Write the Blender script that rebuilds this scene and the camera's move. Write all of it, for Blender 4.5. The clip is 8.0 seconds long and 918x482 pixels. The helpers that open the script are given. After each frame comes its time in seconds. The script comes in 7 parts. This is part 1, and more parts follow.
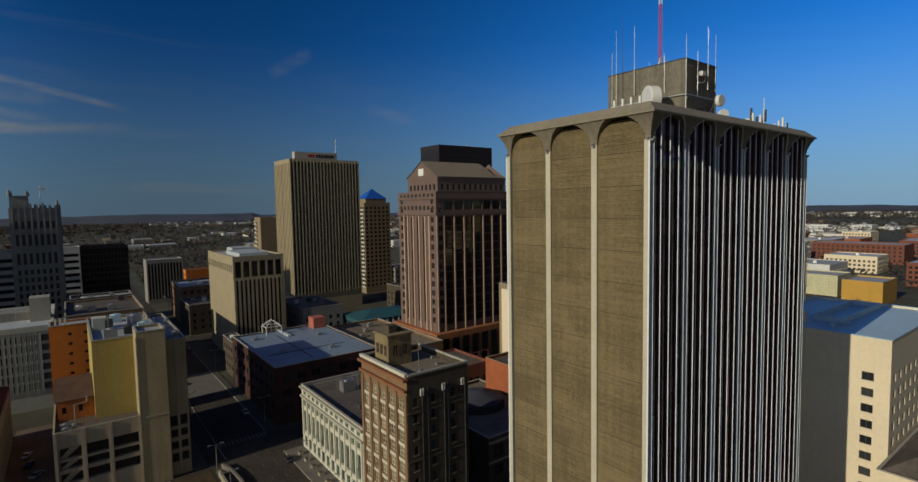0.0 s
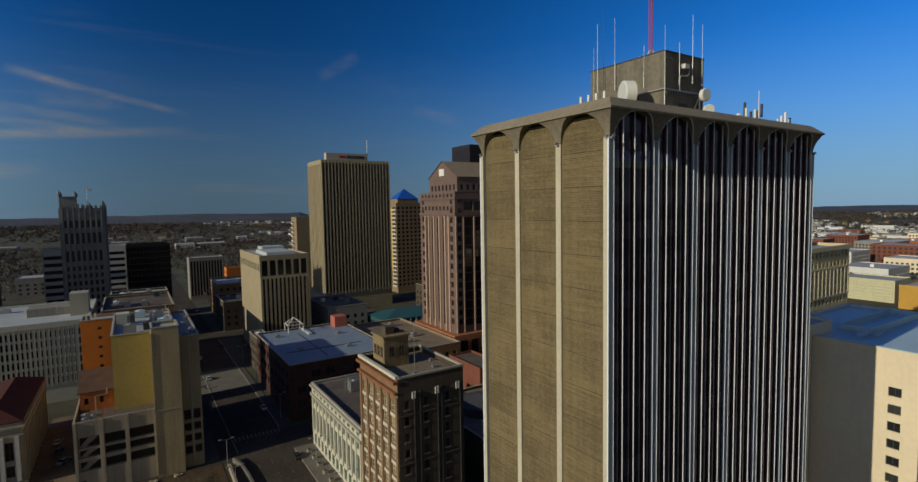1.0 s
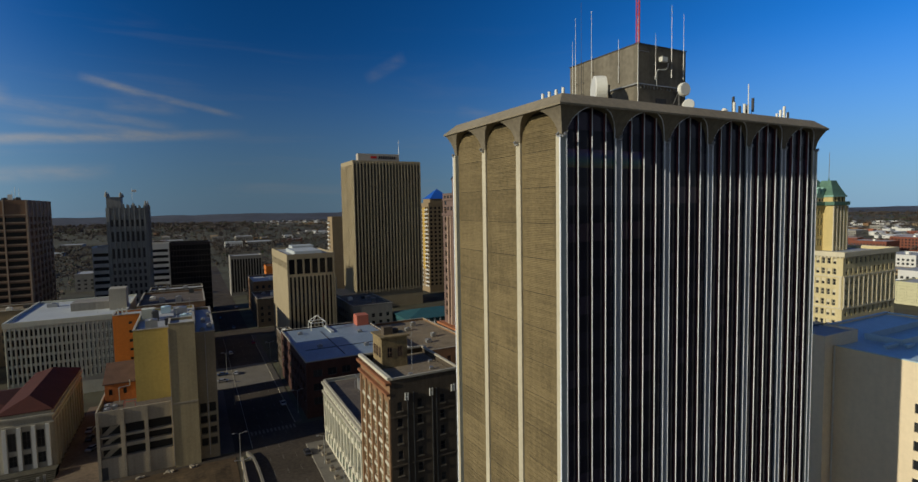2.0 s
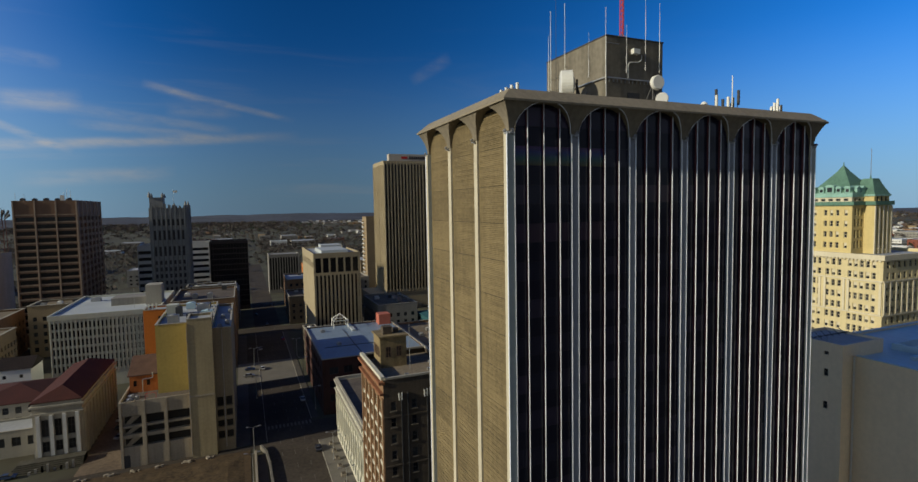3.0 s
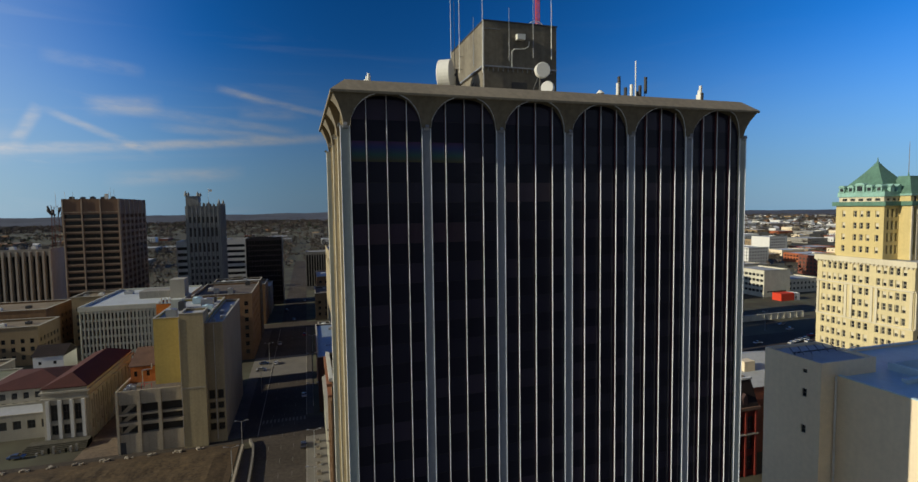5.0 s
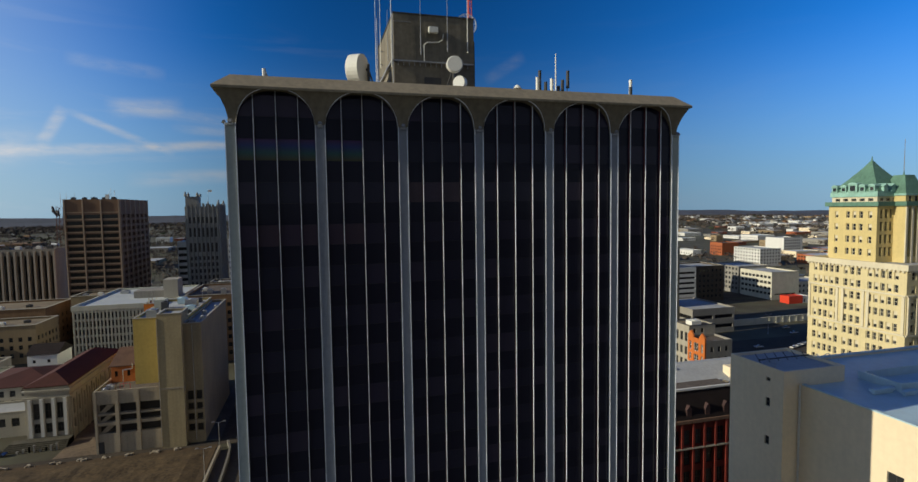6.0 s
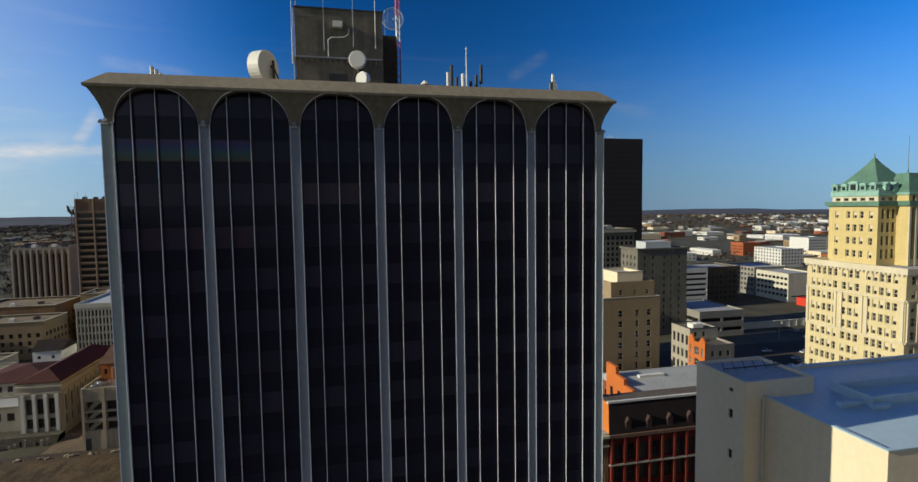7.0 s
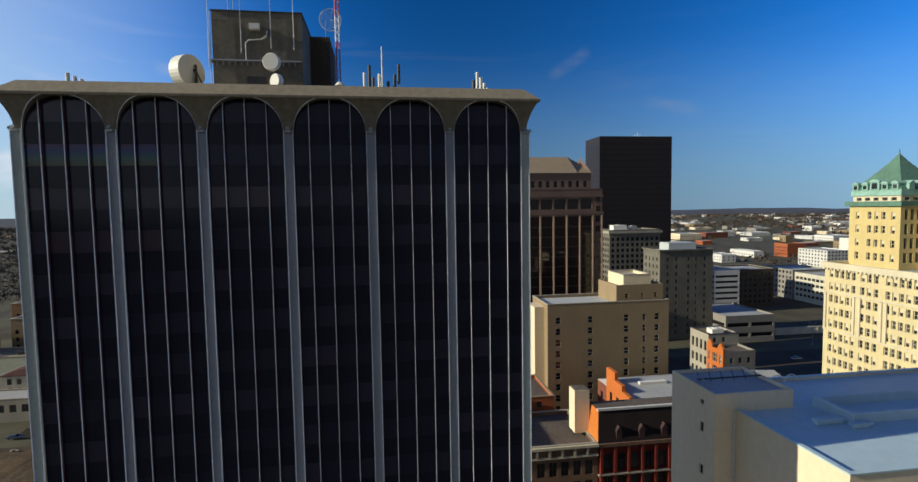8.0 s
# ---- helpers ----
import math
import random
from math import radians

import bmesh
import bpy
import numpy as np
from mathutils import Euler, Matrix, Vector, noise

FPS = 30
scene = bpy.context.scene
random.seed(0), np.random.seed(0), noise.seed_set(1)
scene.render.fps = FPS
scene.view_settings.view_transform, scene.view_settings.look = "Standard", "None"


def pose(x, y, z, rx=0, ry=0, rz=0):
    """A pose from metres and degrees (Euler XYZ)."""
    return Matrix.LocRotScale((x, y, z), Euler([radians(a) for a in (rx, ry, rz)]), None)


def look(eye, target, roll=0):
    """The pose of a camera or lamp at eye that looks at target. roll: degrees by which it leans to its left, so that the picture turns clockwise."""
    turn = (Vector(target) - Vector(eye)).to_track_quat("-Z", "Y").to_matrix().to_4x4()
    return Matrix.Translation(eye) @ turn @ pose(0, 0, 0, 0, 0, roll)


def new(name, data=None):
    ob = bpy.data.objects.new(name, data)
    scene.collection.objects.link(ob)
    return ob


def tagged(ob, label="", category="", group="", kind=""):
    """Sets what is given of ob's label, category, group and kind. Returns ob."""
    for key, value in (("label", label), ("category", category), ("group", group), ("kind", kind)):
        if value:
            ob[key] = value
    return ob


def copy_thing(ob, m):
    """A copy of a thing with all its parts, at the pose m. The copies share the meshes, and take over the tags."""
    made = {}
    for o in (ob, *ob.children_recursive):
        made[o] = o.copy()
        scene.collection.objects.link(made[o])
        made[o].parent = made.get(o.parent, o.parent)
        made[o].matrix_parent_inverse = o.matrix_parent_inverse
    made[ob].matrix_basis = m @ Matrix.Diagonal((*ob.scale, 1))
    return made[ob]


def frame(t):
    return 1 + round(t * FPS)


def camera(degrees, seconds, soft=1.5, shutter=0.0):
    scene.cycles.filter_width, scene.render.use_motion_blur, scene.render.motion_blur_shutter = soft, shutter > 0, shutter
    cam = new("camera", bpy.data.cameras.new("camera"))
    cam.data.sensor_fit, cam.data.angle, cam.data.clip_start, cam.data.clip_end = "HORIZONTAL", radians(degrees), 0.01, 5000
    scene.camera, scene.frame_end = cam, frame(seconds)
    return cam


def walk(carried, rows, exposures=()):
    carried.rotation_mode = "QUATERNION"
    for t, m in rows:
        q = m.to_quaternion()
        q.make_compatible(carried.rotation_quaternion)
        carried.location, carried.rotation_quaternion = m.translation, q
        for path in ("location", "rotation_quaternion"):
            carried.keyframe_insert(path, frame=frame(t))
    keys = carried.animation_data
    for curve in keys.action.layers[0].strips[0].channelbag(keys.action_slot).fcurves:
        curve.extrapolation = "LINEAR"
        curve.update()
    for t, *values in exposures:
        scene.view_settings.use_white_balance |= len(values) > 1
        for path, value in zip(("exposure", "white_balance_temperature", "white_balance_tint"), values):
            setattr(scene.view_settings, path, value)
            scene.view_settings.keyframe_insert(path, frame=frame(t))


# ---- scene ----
cam = camera(82.8, 8.0)
PATH = [
    (0, (4.22, -0.202, 74.514), (5.422, 1.39, 74.377), -1.0),
    (0.5, (9.259, -2.585, 74.586), (10.392, -0.943, 74.449), -1.0),
    (1, (14.264, -4.854, 74.578), (15.328, -3.166, 74.443), -1.0),
    (1.5, (19.357, -6.998, 74.619), (20.346, -5.266, 74.485), -1.0),
    (3, (34.187, -12.28, 74.315), (34.951, -10.436, 74.185), -1.0),
    (3.5, (39.631, -13.6, 74.161), (40.313, -11.724, 74.033), -1.0),
    (4, (45.101, -14.622, 74.066), (45.72, -12.725, 73.939), -0.9),
    (5.5, (61.828, -16.406, 73.951), (62.365, -14.484, 73.821), -0.8),
    (6, (67.903, -16.65, 73.867), (68.406, -14.719, 73.739), -0.8),
    (6.5, (74.247, -16.69, 73.999), (74.709, -14.749, 73.868), -0.8),
    (7, (80.533, -16.892, 74.046), (80.952, -14.941, 73.914), -0.8),
    (7.5, (86.907, -17.164, 74.136), (87.268, -15.202, 74.004), -0.8),
    (8, (93.358, -17.645, 74.186), (93.628, -15.668, 74.055), -0.9),
]
walk(cam, [(t, look(eye, target, roll)) for t, eye, target, roll in PATH],
     exposures=[(0, -0.41), (1.5, -0.22), (3.0, 0.05), (4, 0.13), (5.5, 0.25), (7, 0.36), (8, 0.5)])

# ---- world, sun, exposure ----
SUN_EL, SUN_AZ = radians(20.5), radians(184.2)
sun_to = Vector((math.cos(SUN_AZ) * math.cos(SUN_EL), math.sin(SUN_AZ) * math.cos(SUN_EL), math.sin(SUN_EL)))

CONTRAILS = [(124.0, 4.6, 84.0, 7.7, 0.75, 0.75),
             (112.0, 8.9, 103.6, 5.4, 0.55, 0.75),
             (113.9, 5.6, 112.0, 9.2, 0.8, 0.7),
             (109.2, 9.3, 102.6, 9.9, 1.3, 0.5),
             (103.6, 9.3, 90.0, 7.9, 0.7, 0.4),
             (104.0, 8.0, 92.0, 7.2, 0.7, 0.45),
             (98.2, 11.9, 84.4, 9.1, 0.5, 0.55),
             (96.5, 9.6, 89.5, 9.8, 1.0, 0.3),
             (98.3, 11.9, 93.0, 10.6, 0.7, 0.25),
             (108.0, 2.9, 95.6, 3.8, 1.1, 0.5),
             (112.0, 13.3, 104.0, 12.7, 0.9, 0.3),
             (126.0, 3.2, 113.0, 6.2, 2.2, 0.6),
             (72.5, 13.3, 68.0, 15.7, 1.0, 0.22),
             (62.9, 10.3, 57.0, 8.8, 1.1, 0.2)]


def make_world():
    w = bpy.data.worlds.new("world")
    scene.world = w
    w.use_nodes = True
    nt = w.node_tree
    nt.nodes.clear()
    n = nt.nodes.new
    out, bg, sky = n("ShaderNodeOutputWorld"), n("ShaderNodeBackground"), n("ShaderNodeTexSky")
    sky.sky_type, sky.sun_disc = "NISHITA", False
    sky.sun_elevation, sky.sun_rotation = SUN_EL, math.pi / 2 - SUN_AZ
    sky.altitude, sky.air_density, sky.dust_density, sky.ozone_density = 250, 1.0, 0.1, 5.0
    hsv = n("ShaderNodeHueSaturation")
    hsv.inputs["Saturation"].default_value = 1.12
    tint = n("ShaderNodeMix")
    tint.data_type, tint.blend_type = "RGBA", "MULTIPLY"
    tint.inputs[0].default_value = 1.0
    tint.inputs[7].default_value = (0.68, 0.93, 1.33, 1)
    nt.links.new(sky.outputs[0], tint.inputs[6])
    nt.links.new(tint.outputs[2], hsv.inputs["Color"])
    # thin cirrus: stretched noise on the sky dome, in a low band
    co = n("ShaderNodeTexCoord")
    sep = n("ShaderNodeSeparateXYZ")
    nt.links.new(co.outputs["Generated"], sep.inputs[0])
    mp = n("ShaderNodeMapping")
    mp.inputs["Rotation"].default_value = (0.0, radians(6), radians(25))
    mp.inputs["Scale"].default_value = (1.6, 4.2, 17.0)
    nt.links.new(co.outputs["Generated"], mp.inputs[0])
    nz = n("ShaderNodeTexNoise")
    nz.inputs["Scale"].default_value, nz.inputs["Detail"].default_value = 1.5, 8
    nz.inputs["Roughness"].default_value, nz.inputs["Distortion"].default_value = 0.55, 0.9
    nt.links.new(mp.outputs[0], nz.inputs["Vector"])
    rm = n("ShaderNodeMapRange")
    rm.inputs[1].default_value, rm.inputs[2].default_value = 0.5, 0.78
    rm.interpolation_type = "SMOOTHSTEP"
    nt.links.new(nz.outputs[0], rm.inputs[0])
    # clouds lie low, and on the side of the sky that is nearer the sun
    lo = n("ShaderNodeMapRange")
    lo.inputs[1].default_value, lo.inputs[2].default_value, lo.inputs[3].default_value, lo.inputs[4].default_value = 0.03, 0.36, 1.0, 0.0
    nt.links.new(sep.outputs[2], lo.inputs[0])
    we = n("ShaderNodeMapRange")
    we.inputs[1].default_value, we.inputs[2].default_value, we.inputs[3].default_value, we.inputs[4].default_value = -0.75, 0.75, 1.0, 0.04
    nt.links.new(sep.outputs[0], we.inputs[0])
    m1, m2, m3 = n("ShaderNodeMath"), n("ShaderNodeMath"), n("ShaderNodeMath")
    for m in (m1, m2, m3):
        m.operation = "MULTIPLY"
    nt.links.new(rm.outputs[0], m1.inputs[0])
    nt.links.new(lo.outputs[0], m1.inputs[1])
    nt.links.new(m1.outputs[0], m2.inputs[0])
    nt.links.new(we.outputs[0], m2.inputs[1])
    nt.links.new(m2.outputs[0], m3.inputs[0])
    m3.inputs[1].default_value = 0.5
    # contrails and two cirrus patches, in degrees of azimuth and elevation
    az, el, pos = n("ShaderNodeMath"), n("ShaderNodeMath"), n("ShaderNodeCombineXYZ")
    az.operation, el.operation = "ARCTAN2", "ARCSINE"
    nt.links.new(sep.outputs[1], az.inputs[0])
    nt.links.new(sep.outputs[0], az.inputs[1])
    nt.links.new(sep.outputs[2], el.inputs[0])
    nt.links.new(az.outputs[0], pos.inputs[0])
    nt.links.new(el.outputs[0], pos.inputs[1])
    wob = n("ShaderNodeTexNoise")
    wob.inputs["Scale"].default_value, wob.inputs["Detail"].default_value = 26.0, 6
    wob.inputs["Roughness"].default_value = 0.62
    stretch = n("ShaderNodeMapping")
    stretch.inputs["Scale"].default_value = (0.55, 1.6, 1.0)
    nt.links.new(pos.outputs[0], stretch.inputs[0])
    nt.links.new(stretch.outputs[0], wob.inputs["Vector"])
    total = m3
    for a0, e0, a1, e1, wid, amt in CONTRAILS:
        A = Vector((radians(a0), radians(e0), 0))
        D = Vector((radians(a1), radians(e1), 0)) - A
        sub, dot, sca, gap, fall, wisp, amp, join = [n("ShaderNodeVectorMath") for _ in range(4)] + [n("ShaderNodeMapRange")] + [n("ShaderNodeMath") for _ in range(3)]
        sub.operation, dot.operation, sca.operation, gap.operation = "SUBTRACT", "DOT_PRODUCT", "SCALE", "DISTANCE"
        sub.inputs[1].default_value = A
        nt.links.new(pos.outputs[0], sub.inputs[0])
        nt.links.new(sub.outputs[0], dot.inputs[0])
        dot.inputs[1].default_value = D / D.length_squared
        cl = n("ShaderNodeClamp")
        nt.links.new(dot.outputs["Value"], cl.inputs[0])
        sca.inputs[0].default_value = D
        nt.links.new(cl.outputs[0], sca.inputs["Scale"])
        nt.links.new(sub.outputs[0], gap.inputs[0])
        nt.links.new(sca.outputs[0], gap.inputs[1])
        fall.interpolation_type = "SMOOTHERSTEP"
        fall.inputs[1].default_value, fall.inputs[2].default_value, fall.inputs[3].default_value, fall.inputs[4].default_value = radians(wid), 0.0, 0.0, amt
        nt.links.new(gap.outputs["Value"], fall.inputs[0])
        wisp.operation, amp.operation, join.operation = "MULTIPLY_ADD", "MULTIPLY", "ADD"
        # each streak thins out towards its ends
        rest, both, ends, soft_end = [n("ShaderNodeMath") for _ in range(4)]
        rest.operation, both.operation, ends.operation, soft_end.operation = "SUBTRACT", "MULTIPLY", "MULTIPLY", "MULTIPLY"
        rest.inputs[0].default_value, ends.inputs[1].default_value = 1.0, 6.0
        ends.use_clamp = True
        nt.links.new(cl.outputs[0], rest.inputs[1])
        nt.links.new(cl.outputs[0], both.inputs[0])
        nt.links.new(rest.outputs[0], both.inputs[1])
        nt.links.new(both.outputs[0], ends.inputs[0])
        nt.links.new(fall.outputs[0], soft_end.inputs[0])
        nt.links.new(ends.outputs[0], soft_end.inputs[1])
        nt.links.new(wob.outputs[0], wisp.inputs[0])
        wisp.inputs[1].default_value, wisp.inputs[2].default_value = 2.4, -0.62
        wisp.use_clamp = True
        nt.links.new(soft_end.outputs[0], amp.inputs[0])
        nt.links.new(wisp.outputs[0], amp.inputs[1])
        nt.links.new(amp.outputs[0], join.inputs[0])
        nt.links.new(total.outputs[0], join.inputs[1])
        join.use_clamp = True
        total = join
    mix = n("ShaderNodeMix")
    mix.data_type = "RGBA"
    nt.links.new(total.outputs[0], mix.inputs[0])
    hz = n("ShaderNodeMapRange")
    hz.interpolation_type = "SMOOTHSTEP"
    hz.inputs[1].default_value, hz.inputs[2].default_value, hz.inputs[3].default_value, hz.inputs[4].default_value = -0.02, 0.3, 0.85, 0.0
    nt.links.new(sep.outputs[2], hz.inputs[0])
    hm = n("ShaderNodeMix")
    hm.data_type = "RGBA"
    nt.links.new(hz.outputs[0], hm.inputs[0])
    nt.links.new(hsv.outputs[0], hm.inputs[6])
    hm.inputs[7].default_value = (1.95, 3.5, 5.15, 1)
    # the hazy side of the sky, low opposite the blue one
    sm = n("ShaderNodeMapRange")
    sm.interpolation_type = "SMOOTHSTEP"
    sm.inputs[1].default_value, sm.inputs[2].default_value, sm.inputs[3].default_value, sm.inputs[4].default_value = 0.1, -0.5, 0.0, 0.75
    nt.links.new(sep.outputs[1], sm.inputs[0])
    sh = n("ShaderNodeMix")
    sh.data_type = "RGBA"
    nt.links.new(sm.outputs[0], sh.inputs[0])
    nt.links.new(hm.outputs[2], sh.inputs[6])
    sh.inputs[7].default_value = (2.4, 2.35, 2.25, 1)
    # the whitish glare of the sky round the sun
    gl = n("ShaderNodeMapRange")
    gl.interpolation_type = "SMOOTHSTEP"
    gl.inputs[1].default_value, gl.inputs[2].default_value, gl.inputs[3].default_value, gl.inputs[4].default_value = -0.12, -0.78, 0.0, 0.8
    nt.links.new(sep.outputs[0], gl.inputs[0])
    glare = n("ShaderNodeMix")
    glare.data_type = "RGBA"
    nt.links.new(gl.outputs[0], glare.inputs[0])
    nt.links.new(sh.outputs[2], glare.inputs[6])
    glare.inputs[7].default_value = (3.0, 3.45, 3.3, 1)
    nt.links.new(glare.outputs[2], mix.inputs[6])
    mix.inputs[7].default_value = (4.6, 4.8, 5.1, 1)
    # darkest at a right angle to the sun, brighter towards it and away from it
    half = n("ShaderNodeMapRange")
    half.inputs[1].default_value, half.inputs[2].default_value = -1.0, 1.0
    nt.links.new(sep.outputs[0], half.inputs[0])
    ramp = n("ShaderNodeValToRGB")
    ramp.color_ramp.interpolation = "B_SPLINE"
    stops = [(-1.0, 0.2), (-0.6, 0.21), (-0.38, 0.175), (-0.15, 0.09), (0.1, 0.056), (0.42, 0.078), (0.7, 0.118), (1.0, 0.2)]
    el = ramp.color_ramp.elements
    while len(el) < len(stops):
        el.new(0.5)
    for e, (x, v) in zip(el, stops):
        e.position, e.color = (x + 1) / 2, (v, v, v, 1)
    nt.links.new(half.outputs[0], ramp.inputs[0])
    grad = n("ShaderNodeMix")
    grad.data_type, grad.blend_type = "RGBA", "MULTIPLY"
    grad.inputs[0].default_value = 1.0
    nt.links.new(mix.outputs[2], grad.inputs[6])
    gain = n("ShaderNodeMix")
    gain.data_type, gain.blend_type = "RGBA", "MULTIPLY"
    gain.inputs[0].default_value = 1.0
    gain.inputs[7].default_value = (9.5, 9.5, 9.5, 1)
    nt.links.new(ramp.outputs[0], gain.inputs[6])
    nt.links.new(gain.outputs[2], grad.inputs[7])
    # the sky deepens towards the zenith
    up = n("ShaderNodeMapRange")
    up.interpolation_type = "SMOOTHSTEP"
    up.inputs[1].default_value, up.inputs[2].default_value, up.inputs[3].default_value, up.inputs[4].default_value = 0.34, 0.62, 1.0, 0.0
    nt.links.new(sep.outputs[2], up.inputs[0])
    deep = n("ShaderNodeMix")
    deep.data_type, deep.blend_type = "RGBA", "MULTIPLY"
    deep.inputs[0].default_value = 1.0
    nt.links.new(grad.outputs[2], deep.inputs[6])
    hue = n("ShaderNodeMix")
    hue.data_type = "RGBA"
    hue.inputs[6].default_value, hue.inputs[7].default_value = (0.32, 0.47, 0.78, 1), (1, 1, 1, 1)
    nt.links.new(up.outputs[0], hue.inputs[0])
    nt.links.new(hue.outputs[2], deep.inputs[7])
    nt.links.new(deep.outputs[2], bg.inputs[0])
    bg.inputs[1].default_value = 0.063
    nt.links.new(bg.outputs[0], out.inputs[0])


make_world()
sun_data = bpy.data.lights.new("sun", "SUN")
sun_data.energy, sun_data.angle, sun_data.color = 3.8, radians(0.53), (0.94, 0.87, 0.67)
sun_lamp = new("sun", sun_data)
sun_lamp.matrix_world = look((0, 0, 300), Vector((0, 0, 300)) - sun_to)


# ---- materials ----
MATS = {}


def surf(name, col, rough=0.8, var=0.18, scale=0.25, fine=3.0, bump=0.15, metal=0.0, streak=0.0, rnd=0.0, spec=0.35, col2=None, lay=0.0):
    """A weathered surface: colour broken at two scales, streaks that run down walls, fine relief."""
    if name in MATS:
        return MATS[name]
    m = bpy.data.materials.new(name)
    m.use_nodes = True
    nt = m.node_tree
    n, L = nt.nodes.new, nt.links.new
    b = nt.nodes["Principled BSDF"]
    b.inputs["Roughness"].default_value, b.inputs["Metallic"].default_value = rough, metal
    b.inputs["Specular IOR Level"].default_value = spec
    geo = n("ShaderNodeNewGeometry")
    big, small = n("ShaderNodeTexNoise"), n("ShaderNodeTexNoise")
    big.inputs["Scale"].default_value, big.inputs["Detail"].default_value = scale, 5
    small.inputs["Scale"].default_value, small.inputs["Detail"].default_value = fine, 4
    L(geo.outputs["Position"], big.inputs["Vector"])
    L(geo.outputs["Position"], small.inputs["Vector"])
    add = n("ShaderNodeMath")
    add.operation = "ADD"
    L(big.outputs[0], add.inputs[0])
    L(small.outputs[0], add.inputs[1])
    last = add
    if streak:
        mp = n("ShaderNodeMapping")
        mp.inputs["Scale"].default_value = (1.3, 1.3, 0.06)
        L(geo.outputs["Position"], mp.inputs[0])
        st = n("ShaderNodeTexNoise")
        st.inputs["Scale"].default_value, st.inputs["Detail"].default_value = 1.0, 4
        L(mp.outputs[0], st.inputs["Vector"])
        ma = n("ShaderNodeMath")
        ma.operation = "MULTIPLY_ADD"
        ma.inputs[1].default_value = streak * 2
        L(st.outputs[0], ma.inputs[0])
        L(last.outputs[0], ma.inputs[2])
        last = ma
    if lay:
        mp = n("ShaderNodeMapping")
        mp.inputs["Scale"].default_value = (0.14, 0.14, 2.6)
        mp.inputs["Rotation"].default_value = (radians(1.2), radians(0.8), 0)
        L(geo.outputs["Position"], mp.inputs[0])
        st = n("ShaderNodeTexNoise")
        st.inputs["Scale"].default_value, st.inputs["Detail"].default_value = 1.0, 6
        L(mp.outputs[0], st.inputs["Vector"])
        ma = n("ShaderNodeMath")
        ma.operation = "MULTIPLY_ADD"
        ma.inputs[1].default_value = lay * 2
        L(st.outputs[0], ma.inputs[0])
        L(last.outputs[0], ma.inputs[2])
        last = ma
    if rnd:
        oi = n("ShaderNodeObjectInfo")
        ma = n("ShaderNodeMath")
        ma.operation = "MULTIPLY_ADD"
        ma.inputs[1].default_value = rnd
        L(oi.outputs["Random"], ma.inputs[0])
        L(last.outputs[0], ma.inputs[2])
        last = ma
    mid = 1.0 + streak + lay + rnd * 0.5
    mr = n("ShaderNodeMapRange")
    mr.inputs[1].default_value, mr.inputs[2].default_value = mid - 0.3, mid + 0.3
    L(last.outputs[0], mr.inputs[0])
    mix = n("ShaderNodeMix")
    mix.data_type = "RGBA"
    c2 = col2 or tuple(min(1, c * (1 + var)) for c in col)
    c1 = tuple(c * (1 - var) for c in col)
    mix.inputs[6].default_value, mix.inputs[7].default_value = (*c1, 1), (*c2, 1)
    L(mr.outputs[0], mix.inputs[0])
    L(mix.outputs[2], b.inputs["Base Color"])
    if bump:
        bp = n("ShaderNodeBump")
        bp.inputs["Strength"].default_value, bp.inputs["Distance"].default_value = bump, 0.05
        L(small.outputs[0], bp.inputs["Height"])
        L(bp.outputs[0], b.inputs["Normal"])
    MATS[name] = m
    return m


def glassy(name, col, rough=0.08, spec=0.5, rnd=0.0, col2=None):
    """Dark window glass before a dark room; each pane may differ a little."""
    if name in MATS:
        return MATS[name]
    m = bpy.data.materials.new(name)
    m.use_nodes = True
    nt = m.node_tree
    b = nt.nodes["Principled BSDF"]
    b.inputs["Roughness"].default_value, b.inputs["Specular IOR Level"].default_value = rough, spec
    if rnd or col2:
        oi = nt.nodes.new("ShaderNodeObjectInfo")
        cr = nt.nodes.new("ShaderNodeValToRGB")
        cr.color_ramp.elements[0].color = (*col, 1)
        cr.color_ramp.elements[0].position = rnd
        cr.color_ramp.elements[1].color = (*(col2 or col), 1)
        nt.links.new(oi.outputs["Random"], cr.inputs[0])
        nt.links.new(cr.outputs[0], b.inputs["Base Color"])
    else:
        b.inputs["Base Color"].default_value = (*col, 1)
    MATS[name] = m
    return m


CONC = surf("tower concrete", (0.235, 0.2, 0.145), 0.85, 0.16, 0.12, 2.2, 0.2, streak=0.35)
CROWN = surf("darker crown concrete", (0.18, 0.152, 0.11), 0.9, 0.2, 0.12, 2.2, 0.2, streak=0.5)
PANEL = surf("ribbed concrete panel", (0.172, 0.13, 0.066), 0.9, 0.26, 0.15, 2.5, 0.25, streak=0.3, rnd=0.35, lay=0.5)
# a darker PANEL for recesses: groove shade is put into the colour
PANELDK = surf("grooves and joints of the panels, shade painted in", (0.15, 0.114, 0.058), 0.95, 0.3, 0.15, 2.5, 0.25, streak=0.3)
# column colours hold the light: blue shade on glass sides, warm sun on ends
COLUMN = surf("column cladding with blue shade painted in", (0.22, 0.235, 0.275), 0.6, 0.1, 0.2, 2.0, 0.08, streak=0.3)
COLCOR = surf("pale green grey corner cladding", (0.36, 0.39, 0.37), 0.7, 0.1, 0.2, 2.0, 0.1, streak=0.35)
